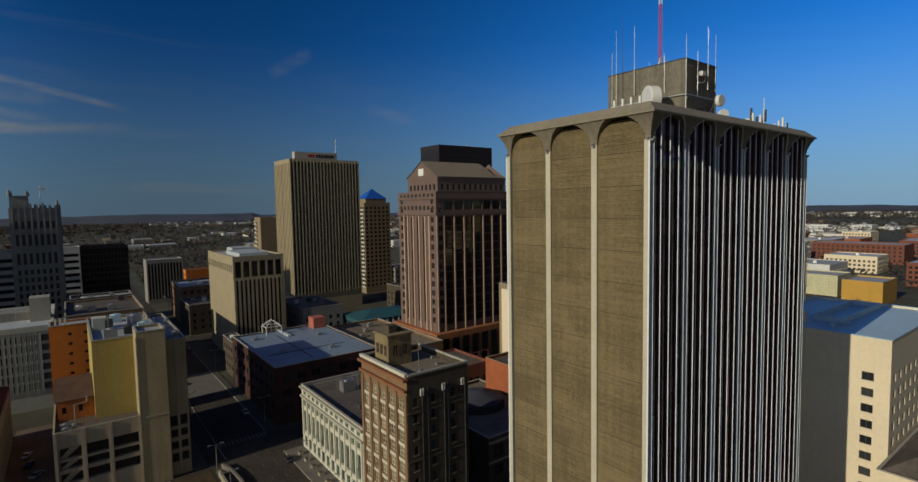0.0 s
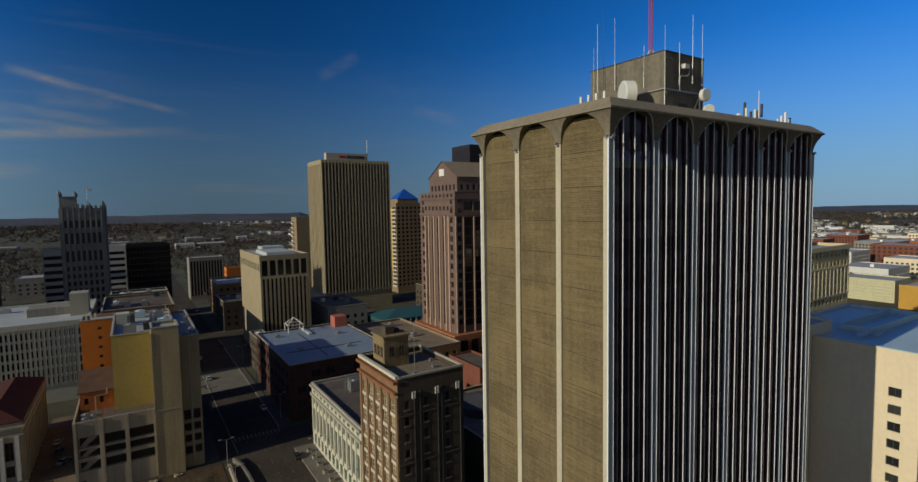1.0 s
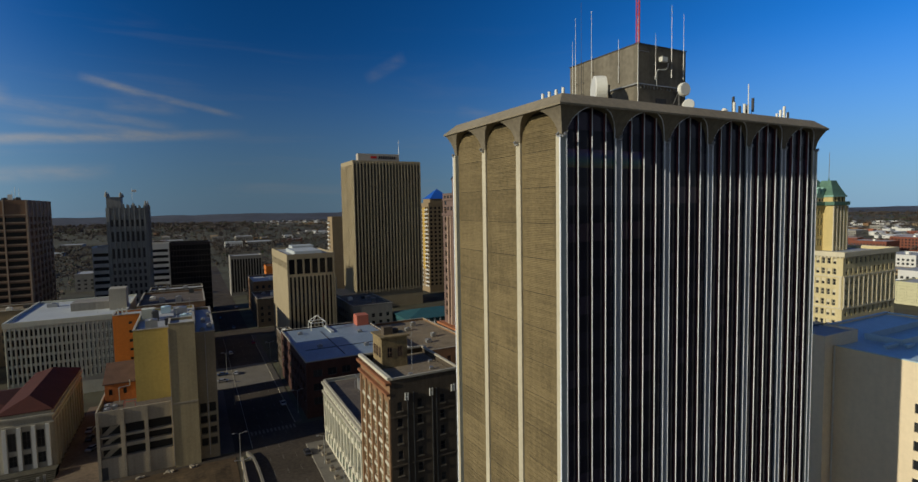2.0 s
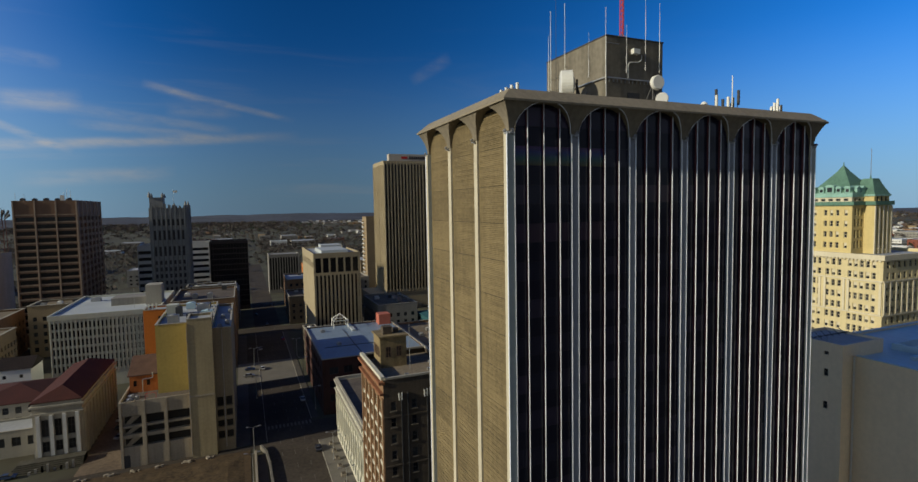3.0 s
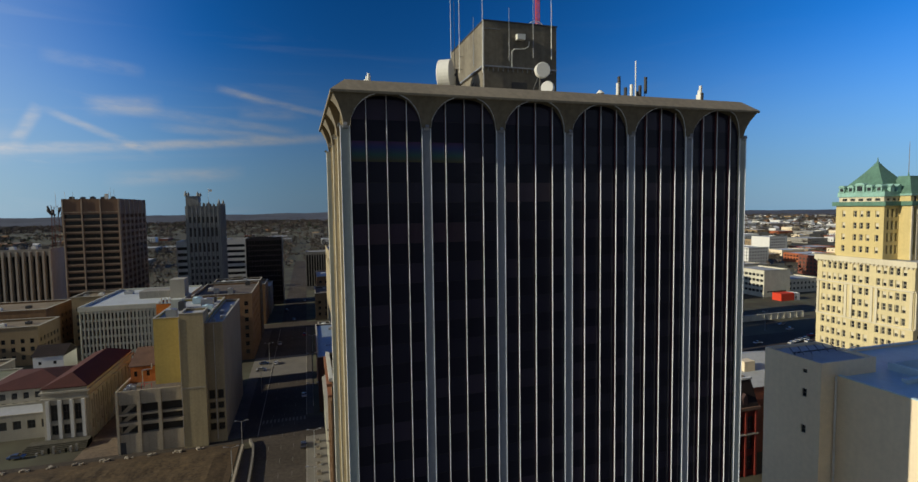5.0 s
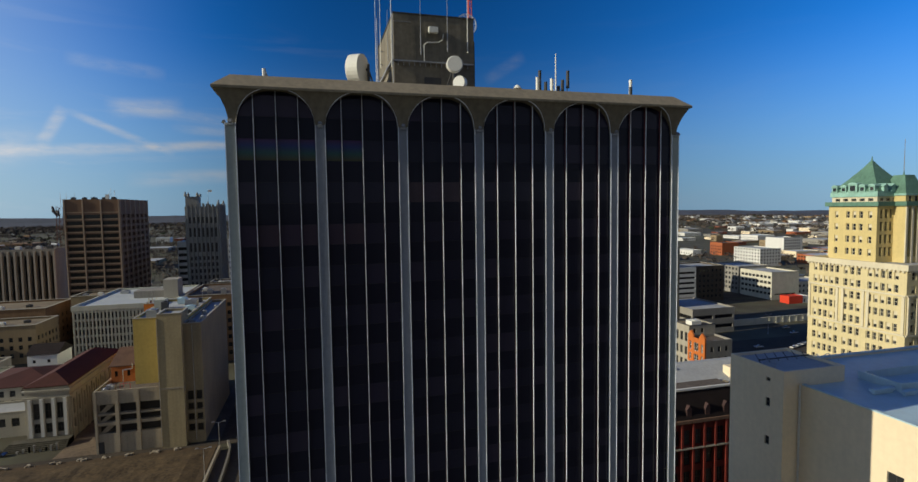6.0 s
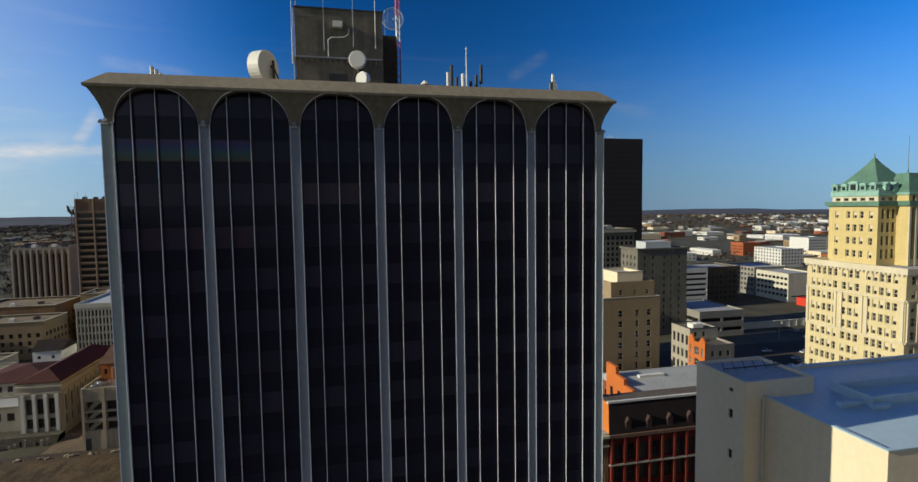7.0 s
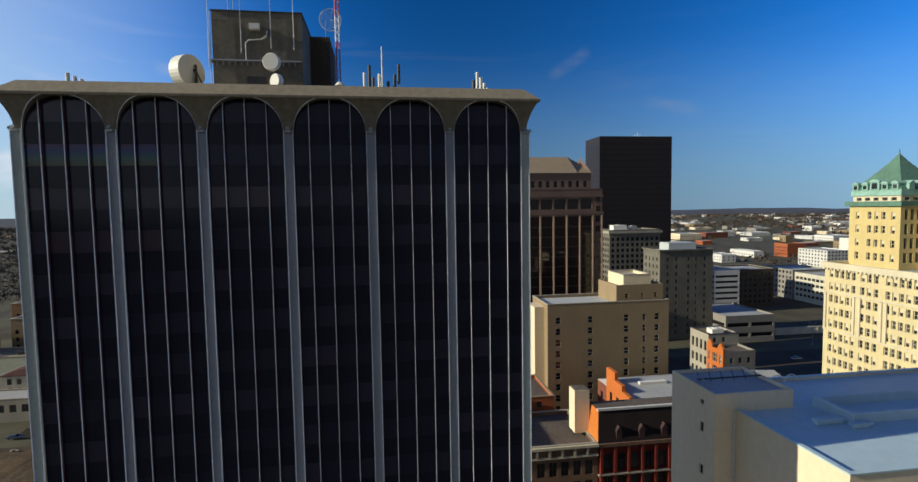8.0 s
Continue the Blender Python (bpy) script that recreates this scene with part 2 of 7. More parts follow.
COLEND = surf("column precast with sunlight painted in", (0.5, 0.45, 0.34), 0.7, 0.1, 0.2, 2.0, 0.1, streak=0.35)
ALU = surf("bright aluminium", (0.78, 0.81, 0.88), 0.35, 0.05, 0.3, 3.0, 0.02)
MULWEB = surf("dark red web", (0.11, 0.035, 0.042), 0.5, 0.1, 0.3, 3.0, 0.02)
TGLASS = glassy("smoked glass", (0.017, 0.017, 0.033), 0.05, 0.26, 0.4, (0.034, 0.028, 0.05))


def film_glass(name):
    """Coated panes; the film's sheen, violet at the head to green at the foot, is painted into the base colour."""
    m = bpy.data.materials.new(name)
    m.use_nodes = True
    nt = m.node_tree
    b = nt.nodes["Principled BSDF"]
    b.inputs["Roughness"].default_value, b.inputs["Specular IOR Level"].default_value = 0.06, 0.4
    co, sep, cr = nt.nodes.new("ShaderNodeTexCoord"), nt.nodes.new("ShaderNodeSeparateXYZ"), nt.nodes.new("ShaderNodeValToRGB")
    half = nt.nodes.new("ShaderNodeMath")
    half.operation = "MULTIPLY"
    half.inputs[1].default_value = 0.5
    nt.links.new(co.outputs["Object"], sep.inputs[0])
    nt.links.new(sep.outputs[2], half.inputs[0])
    nt.links.new(half.outputs[0], cr.inputs[0])
    el = cr.color_ramp.elements
    while len(el) < 4:
        el.new(0.5)
    for e, (x, c) in zip(el, ((0.05, (0.05, 0.055, 0.03)), (0.35, (0.022, 0.07, 0.075)), (0.7, (0.02, 0.03, 0.12)), (1.0, (0.045, 0.018, 0.075)))):
        e.position, e.color = x, (*c, 1)
    nt.links.new(cr.outputs[0], b.inputs["Base Color"])
    return m


TCOAT = film_glass("iridescent coated glass")
PENT = surf("penthouse concrete", (0.17, 0.15, 0.115), 0.9, 0.22, 0.2, 2.0, 0.2, streak=0.6)
TSPAN = glassy("smoked spandrel glass", (0.014, 0.014, 0.026), 0.1, 0.18)
GLASS = glassy("window glass", (0.02, 0.022, 0.025), 0.08, 0.5, 0.5, (0.07, 0.07, 0.065))
DARKGLASS = glassy("dark glass", (0.016, 0.016, 0.018), 0.08, 0.4)
# lighter glass for far buildings: distance haze is painted into its grey
GREYGLASS = glassy("far glass with haze painted in", (0.045, 0.045, 0.05), 0.12, 0.5)
BLACKGL = glassy("black brown glass", (0.017, 0.012, 0.014), 0.3, 0.3)
BRONZE = glassy("bronze mirror glass", (0.03, 0.019, 0.017), 0.05, 0.45)
WHITE = surf("white paint", (0.62, 0.61, 0.58), 0.7, 0.07, 0.2, 2.0, 0.05, streak=0.3)
CREAM = surf("cream wall paint", (0.74, 0.62, 0.44), 0.8, 0.06, 0.06, 1.2, 0.05, streak=0.25)
TANB = surf("tan brick", (0.27, 0.2, 0.12), 0.9, 0.12, 0.15, 2.5, 0.15, streak=0.25)
YELLOW = surf("yellow paint", (0.42, 0.32, 0.1), 0.85, 0.1, 0.1, 1.5, 0.1, streak=0.3)
ORANGE = surf("orange paint", (0.55, 0.17, 0.03), 0.8, 0.1, 0.1, 1.5, 0.1, streak=0.25)
GARAGE = surf("garage concrete", (0.34, 0.29, 0.22), 0.9, 0.16, 0.15, 2.0, 0.15, streak=0.4)
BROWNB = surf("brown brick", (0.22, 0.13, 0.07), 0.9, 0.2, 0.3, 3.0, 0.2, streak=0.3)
DARKB = surf("dark brown brick", (0.085, 0.066, 0.048), 0.95, 0.22, 0.3, 3.0, 0.2, streak=0.4)
BRICKFR = surf("orange brick front", (0.5, 0.14, 0.03), 0.85, 0.14, 0.3, 3.0, 0.1, streak=0.2)
BRICKOR = surf("orange red brick", (0.34, 0.1, 0.04), 0.9, 0.18, 0.3, 3.0, 0.15, streak=0.25)
TERRA = surf("pale terracotta", (0.55, 0.52, 0.42), 0.75, 0.12, 0.3, 3.0, 0.15, streak=0.4)
SOOTRED = surf("sooty red brick", (0.06, 0.027, 0.021), 0.9, 0.25, 0.3, 3.0, 0.2, streak=0.3)
MEMBR = surf("weathered blue grey membrane", (0.22, 0.285, 0.37), 0.5, 0.14, 0.1, 0.9, 0.03)
REDB = surf("red brick", (0.19, 0.065, 0.042), 0.9, 0.18, 0.3, 3.0, 0.2, streak=0.25)
REDDK = surf("dark red sandstone", (0.13, 0.02, 0.014), 0.9, 0.2, 0.3, 3.0, 0.2, streak=0.3)
REDROOF = surf("red metal roof", (0.06, 0.014, 0.009), 0.85, 0.2, 0.2, 2.0, 0.1)
STONE = surf("pale limestone", (0.36, 0.33, 0.27), 0.85, 0.12, 0.2, 2.5, 0.15, streak=0.35)
# darkened grey stone: shade from neighbouring buildings is put into the colour
GREYDK = surf("grey stone with shade painted in", (0.15, 0.14, 0.115), 0.9, 0.2, 0.2, 2.0, 0.15, streak=0.5)
GREYC = surf("grey concrete", (0.25, 0.235, 0.21), 0.9, 0.14, 0.2, 2.0, 0.15, streak=0.4)
BROWNT = surf("brown tower concrete", (0.19, 0.115, 0.075), 0.85, 0.14, 0.2, 2.0, 0.1, streak=0.3)
PINK = surf("pinkish granite", (0.16, 0.105, 0.088), 0.7, 0.12, 0.2, 3.0, 0.05)
KTAN = surf("tan precast ribs", (0.34, 0.28, 0.18), 0.85, 0.1, 0.2, 2.0, 0.05, streak=0.2)
BLACKB = surf("black brown cladding", (0.024, 0.018, 0.02), 0.5, 0.15, 0.2, 2.0, 0.05)
GOTH = surf("weathered gothic stone", (0.21, 0.215, 0.215), 0.9, 0.2, 0.2, 2.0, 0.2, streak=0.5)
COPPER = surf("green copper", (0.16, 0.3, 0.2), 0.75, 0.2, 0.3, 2.5, 0.1, streak=0.4)
CCPALE = surf("pale cream brick", (0.58, 0.49, 0.28), 0.85, 0.1, 0.2, 2.5, 0.1, streak=0.35)
COPPERL = surf("pale verdigris", (0.24, 0.42, 0.36), 0.75, 0.2, 0.3, 2.5, 0.1, streak=0.4)
COPPERD = surf("dull green copper sheet", (0.095, 0.19, 0.14), 0.7, 0.2, 0.3, 2.5, 0.1, streak=0.4)
CCWALL = surf("yellow cream brick", (0.55, 0.44, 0.2), 0.85, 0.1, 0.2, 2.5, 0.1, streak=0.3)
CCSTONE = surf("cream stone trim", (0.58, 0.52, 0.38), 0.8, 0.1, 0.2, 2.5, 0.1, streak=0.3)
ROOFGR = surf("grey membrane roof", (0.36, 0.37, 0.38), 0.85, 0.12, 0.12, 1.0, 0.05)
ROOFLT = surf("pale membrane roof", (0.46, 0.49, 0.5), 0.6, 0.08, 0.1, 0.8, 0.03)
ROOFBLUE = surf("blue grey membrane roof", (0.44, 0.58, 0.64), 0.5, 0.08, 0.06, 0.7, 0.03)
ROOFDK = surf("tar roof", (0.11, 0.09, 0.075), 0.95, 0.3, 0.15, 1.2, 0.15)
ROOFBR = surf("brown gravel roof", (0.2, 0.16, 0.11), 0.95, 0.3, 0.15, 1.5, 0.15)
BLUER = surf("blue pyramid roof", (0.02, 0.11, 0.5), 0.4, 0.1)
ASPHALT = surf("asphalt", (0.068, 0.056, 0.045), 0.95, 0.3, 0.08, 1.0, 0.1, spec=0.12)
# darker copy of PAVE for shaded strips; the street's shade is in the colour
WALKDK = surf("pavement with shade painted in", (0.085, 0.075, 0.062), 0.95, 0.2, 0.2, 1.5, 0.1)
PAVE = surf("concrete pavement", (0.165, 0.15, 0.125), 0.9, 0.15, 0.2, 1.5, 0.1)
DIRT = surf("bare dirt lot", (0.075, 0.048, 0.024), 0.95, 0.35, 0.08, 0.8, 0.2)
STEEL = surf("galvanised steel", (0.4, 0.4, 0.4), 0.45, 0.1, 1.0, 4.0, 0.02, metal=0.7)
DISHW = surf("white dish", (0.75, 0.74, 0.68), 0.5, 0.05, 0.5, 3.0, 0.0)
MASTRED = surf("red mast paint", (0.5, 0.05, 0.05), 0.6, 0.1)
DARKM = surf("dark metal", (0.055, 0.055, 0.057), 0.6, 0.2)
# backs of openings: the shade of the unlit inside is put into this colour
VOID = surf("interior with its dark painted in", (0.03, 0.027, 0.024), 0.95, 0.2, bump=0)
TEAL = surf("teal green metal", (0.03, 0.1, 0.115), 0.6, 0.15)
SIGNRED = surf("sign red", (0.5, 0.02, 0.02), 0.5, 0.05)


# ---- mesh helpers ----
class Mb:
    """Vertices and faces in world metres, gathered into one mesh object."""

    def __init__(self):
        self.v, self.f, self.mi = [], [], []

    def face(self, pts, mi=0):
        k = len(self.v)
        self.v += [tuple(p) for p in pts]
        self.f.append(tuple(range(k, k + len(pts))))
        self.mi.append(mi)

    def box(self, x0, y0, z0, x1, y1, z1, mi=0, bottom=True):
        p = [(x0, y0, z0), (x1, y0, z0), (x1, y1, z0), (x0, y1, z0), (x0, y0, z1), (x1, y0, z1), (x1, y1, z1), (x0, y1, z1)]
        k = len(self.v)
        self.v += p
        fs = [(0, 1, 5, 4), (1, 2, 6, 5), (2, 3, 7, 6), (3, 0, 4, 7), (4, 5, 6, 7)] + ([(3, 2, 1, 0)] if bottom else [])
        for f in fs:
            self.f.append(tuple(k + i for i in f))
            self.mi.append(mi)

    def prism(self, pts, z0, z1, mi=0):
        """An upright prism over a counter-clockwise outline."""
        n, k = len(pts), len(self.v)
        self.v += [(x, y, z0) for x, y in pts] + [(x, y, z1) for x, y in pts]
        for i in range(n):
            j = (i + 1) % n
            self.f.append((k + i, k + j, k + n + j, k + n + i))
            self.mi.append(mi)
        self.f.append(tuple(range(k + n, k + 2 * n)))
        self.f.append(tuple(reversed(range(k, k + n))))
        self.mi += [mi, mi]

    def tube(self, a, b, r0, r1=None, n=6, mi=0):
        """A round bar from a to b."""
        a, b = Vector(a), Vector(b)
        r1 = r0 if r1 is None else r1
        d = (b - a).normalized()
        s = d.orthogonal().normalized()
        t = d.cross(s)
        k = len(self.v)
        for c, r in ((a, r0), (b, r1)):
            for i in range(n):
                w = 2 * math.pi * i / n
                self.v.append(tuple(c + (s * math.cos(w) + t * math.sin(w)) * r))
        for i in range(n):
            j = (i + 1) % n
            self.f.append((k + i, k + j, k + n + j, k + n + i))
            self.mi.append(mi)
        self.f += [tuple(k + i for i in reversed(range(n))), tuple(k + n + i for i in range(n))]
        self.mi += [mi, mi]

    def ob(self, name, mats, parent=None, label="", smooth=False):
        me = bpy.data.meshes.new(name)
        o = Vector((0, 0, 0)) if parent is None else where(parent)
        me.from_pydata([(x - o.x, y - o.y, z - o.z) for x, y, z in self.v], [], self.f)
        for m in mats if isinstance(mats, (list, tuple)) else [mats]:
            me.materials.append(m)
        me.polygons.foreach_set("material_index", self.mi)
        if smooth:
            me.polygons.foreach_set("use_smooth", [True] * len(self.f))
        me.update()
        ob = new(name, me)
        ob.parent = parent
        if label:
            ob["label"] = label
        return ob


def where(ob):
    p = Vector(ob.location)
    return p + where(ob.parent) if ob.parent else p


def thing(name, label, category, loc, group="", kind=""):
    e = new(name)
    e.location = loc
    e.empty_display_size = 1.0
    return tagged(e, label, category, group, kind)


def grid_wall(m, a, b, z0, z1, us, zs, depth=0.35, mi=0, back=None):
    """A wall from a to b (outside on the right hand), with openings at every us by zs; back: slot of a plain back to each opening."""
    a, b = Vector((a[0], a[1], 0)), Vector((b[0], b[1], 0))
    w = (b - a).length
    d = (b - a) / w
    nrm = Vector((d.y, -d.x, 0))

    def P(u, z, q=0.0):
        p = a + d * u - nrm * q
        return (p.x, p.y, z)
    z = z0
    for lo, hi in zs:
        if lo > z:
            m.face([P(0, z), P(w, z), P(w, lo), P(0, lo)], mi)
        u = 0.0
        for p, q in us:
            m.face([P(u, lo), P(p, lo), P(p, hi), P(u, hi)], mi)
            m.face([P(p, lo), P(q, lo), P(q, lo, depth), P(p, lo, depth)], mi)
            m.face([P(p, hi, depth), P(q, hi, depth), P(q, hi), P(p, hi)], mi)
            m.face([P(p, lo), P(p, lo, depth), P(p, hi, depth), P(p, hi)], mi)
            m.face([P(q, lo, depth), P(q, lo), P(q, hi), P(q, hi, depth)], mi)
            if back is not None:
                m.face([P(p, lo, depth), P(q, lo, depth), P(q, hi, depth), P(p, hi, depth)], back)
            u = q
        m.face([P(u, lo), P(w, lo), P(w, hi), P(u, hi)], mi)
        z = hi
    if z < z1:
        m.face([P(0, z), P(w, z), P(w, z1), P(0, z1)], mi)


WINS = {}


def window_mesh(w, h, style, glass, frame_mat):
    """A window as wide and high as its opening, at the back of it: pane, frame, bars."""
    key = (round(w, 2), round(h, 2), style, glass.name, frame_mat.name)
    if key in WINS:
        return WINS[key]
    m = Mb()
    m.face([(0, 0, 0), (w, 0, 0), (w, 0, h), (0, 0, h)], 0)
    t = min(0.09, w * 0.12)
    bars = [(0, 0, t, h), (w - t, 0, w, h), (t, 0, w - t, t), (t, h - t, w - t, h)]
    if style == "sash":
        bars.append((t, h * 0.5 - t / 2, w - t, h * 0.5 + t / 2))
    if style == "pair":
        bars.append((w * 0.5 - t / 2, t, w * 0.5 + t / 2, h - t))
    if style == "grid":
        bars.append((w * 0.5 - t / 2, t, w * 0.5 + t / 2, h - t))
        bars.append((t, h * 0.5 - t / 2, w - t, h * 0.5 + t / 2))
    if style not in ("bare", "grid"):
        for x0, z0, x1, z1 in bars:
            m.box(x0, -0.07, z0, x1, -0.005, z1, 1, True)
    if style == "blind":
        m.box(t, -0.03, h * 0.45, w - t, -0.004, h - t, 1)
    if style == "grid":
        # one frame with four lights cut through it
        xs, zs = [0, t, w * 0.5 - t / 2, w * 0.5 + t / 2, w - t, w], [0, t, h * 0.5 - t / 2, h * 0.5 + t / 2, h - t, h]
        for i in range(5):
            for j in range(5):
                if i % 2 and j % 2:
                    for p, q in (((xs[i], zs[j]), (xs[i + 1], zs[j])), ((xs[i + 1], zs[j]), (xs[i + 1], zs[j + 1])), ((xs[i + 1], zs[j + 1]), (xs[i], zs[j + 1])), ((xs[i], zs[j + 1]), (xs[i], zs[j]))):
                        m.face([(p[0], -0.07, p[1]), (q[0], -0.07, q[1]), (q[0], -0.002, q[1]), (p[0], -0.002, p[1])], 1)
                else:
                    m.face([(xs[i], -0.07, zs[j]), (xs[i + 1], -0.07, zs[j]), (xs[i + 1], -0.07, zs[j + 1]), (xs[i], -0.07, zs[j + 1])], 1)
    me = bpy.data.meshes.new("window")
    me.from_pydata(m.v, [], m.f)
    me.materials.append(glass)
    me.materials.append(frame_mat)
    me.polygons.foreach_set("material_index", m.mi)
    WINS[key] = me
    return me


def put_windows(root, a, b, us, zs, depth, style, glass, frame_mat, name="window", limit=300, skip=None):
    a, b = Vector((a[0], a[1], 0)), Vector((b[0], b[1], 0))
    d = (b - a).normalized()
    nrm = Vector((d.y, -d.x, 0))
    rz = math.atan2(d.y, d.x)
    o = where(root)
    k = 0
    for lo, hi in reversed(zs):
        for p, q in us:
            if k >= limit:
                return
            st = style
            if style == "mixed":
                st = random.choice(("sash", "sash", "blind"))
            ob = new(name, window_mesh(q - p, hi - lo, st, glass, frame_mat))
            at = a + d * p - nrm * (depth - 0.01)
            ob.parent = root
            ob.location = (at.x - o.x, at.y - o.y, lo - o.z)
            ob.rotation_euler = (0, 0, rz)
            k += 1


def even(width, n, w, margin=0.0):
    """n openings w wide, evenly over a wall."""
    step = (width - 2 * margin) / n
    return [(margin + step * (i + 0.5) - w / 2, margin + step * (i + 0.5) + w / 2) for i in range(n)]


def floors(z0, n, pitch, h):
    return [(z0 + i * pitch, z0 + i * pitch + h) for i in range(n)]


SIDES = {"S": lambda x0, y0, x1, y1: ((x0, y0), (x1, y0)), "E": lambda x0, y0, x1, y1: ((x1, y0), (x1, y1)),
         "N": lambda x0, y0, x1, y1: ((x1, y1), (x0, y1)), "W": lambda x0, y0, x1, y1: ((x0, y1), (x0, y0))}


def block(root, x0, y0, x1, y1, z0, h, wall, roof, faces=None, parapet=0.9, name="wall", glass=None, frame_mat=None, coping=None, lip=0.12):
    """One storeyed block under root: walls with real openings and windows, a parapet, a roof. faces: side -> (us, zs, depth, style)."""
    m = Mb()
    faces = faces or {}
    glass, frame_mat = glass or GLASS, frame_mat or DARKM
    for s, fn in SIDES.items():
        a, b = fn(x0, y0, x1, y1)
        spec = faces.get(s)
        if spec:
            us, zs, depth, style = spec[:4]
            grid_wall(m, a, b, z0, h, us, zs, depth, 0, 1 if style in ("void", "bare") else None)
            if style not in ("void", "bare"):
                put_windows(root, a, b, us, zs, depth, style, glass, frame_mat)
        else:
            grid_wall(m, a, b, z0, h, [], [])
    t = 0.35
    m.face([(x0 + t, y0 + t, h - parapet), (x1 - t, y0 + t, h - parapet), (x1 - t, y1 - t, h - parapet), (x0 + t, y1 - t, h - parapet)], 2)
    q = [(x0, y0), (x1, y0), (x1, y1), (x0, y1)]
    r = [(x0 + t, y0 + t), (x1 - t, y0 + t), (x1 - t, y1 - t), (x0 + t, y1 - t)]
    for i in range(4):
        j = (i + 1) % 4
        m.face([(*q[i], h), (*q[j], h), (*r[j], h), (*r[i], h)], 0)
        m.face([(*r[i], h), (*r[j], h), (*r[j], h - parapet), (*r[i], h - parapet)], 0)
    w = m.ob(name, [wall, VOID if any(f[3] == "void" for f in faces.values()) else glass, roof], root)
    if coping:
        c = Mb()
        e = lip
        for bx in ((x0 - e, y0 - e, x1 + e, y0 + t + e), (x0 - e, y1 - t - e, x1 + e, y1 + e), (x0 - e, y0 + t + e, x0 + t + e, y1 - t - e), (x1 - t - e, y0 + t + e, x1 + e, y1 - t - e)):
            c.box(bx[0], bx[1], h + 0.004, bx[2], bx[3], h + 0.22)
        c.ob("coping", coping, root)
    return w


def building(name, label, category, x0, y0, x1, y1, h, wall, roof, faces=None, group="", **kw):
    root = thing(name, label, category, (x0, y0, 0), group)
    block(root, x0, y0, x1, y1, -0.5, h, wall, roof, faces, **kw)
    return root


# ---- ground ----
def ground():
    m = Mb()
    ext = 4900.0
    m.face([(-ext, -ext, -0.06), (ext, -ext, -0.06), (ext, ext, -0.06), (-ext, ext, -0.06)])
    return tagged(m.ob("ground", surf("winter ground", (0.085, 0.065, 0.045), 0.95, 0.5, 0.004, 0.05, 0.0, col2=(0.105, 0.108, 0.066))), "brown wintry ground of the city and plain", "ground", kind="structure")


ground()


def slab(name, label, cat, x0, y0, x1, y1, z0, z1, mat):
    m = Mb()
    m.box(x0, y0, z0, x1, y1, z1)
    return tagged(m.ob(name, mat), label, cat, kind="structure")


slab("road", "dark asphalt street running away between tall buildings", "road", 38.5, 20, 54, 760, -0.1, 0.0, ASPHALT)
slab("road", "shaded asphalt cross street beside the garage", "road", -300, 158.6, 420, 161.4, -0.1, -0.01, ASPHALT)
slab("road", "asphalt street beyond the bank block", "road", 54, 157.5, 420, 174, -0.1, -0.008, ASPHALT)
slab("road", "wide asphalt street in the shade", "road", 190, 190, 620, 214, -0.1, -0.01, ASPHALT)
slab("road", "asphalt street crossing the town", "road", -300, 321, 620, 338, -0.1, -0.012, ASPHALT)
slab("pavement", "pale concrete pavement beside the bank block", "pavement", 54, 60, 60, 157, -0.1, 0.15, PAVE)
# these strips lie in shade and get the pavement colour with shade painted in
slab("pavement", "narrow pavement beside the brick arcade", "pavement", 54, 176, 56.4, 320, -0.1, 0.15, WALKDK)
slab("pavement", "pavement at the street's far side, shade put into its colour", "pavement", 29.4, 162, 33.5, 226, -0.1, 0.15, WALKDK)
slab("pavement", "pavement past the open car park, shade put into its colour", "pavement", 29.4, 258, 33.5, 320, -0.1, 0.15, WALKDK)
slab("road", "asphalt lay-by along the street", "road", 33.5, 162, 38.5, 320, -0.1, -0.004, ASPHALT)
# reaches across the road too: its pale colour paints the sunlit gap there
slab("ground", "pale concrete car park, carried over the street as painted sunlight", "car park", 29.4, 226.01, 53.9, 257.99, -0.1, 0.02, PAVE)
slab("ground", "bare brown dirt of a vacant lot", "ground", -120, 90, 33.5, 158.5, -0.1, 0.05, DIRT)
slab("ground", "worn pale concrete lot beside the courthouse", "car park", -13, 161.5, -1.2, 230, -0.1, 0.04, surf("worn brown concrete", (0.15, 0.11, 0.075), 0.95, 0.3, 0.12, 1.0, 0.1))


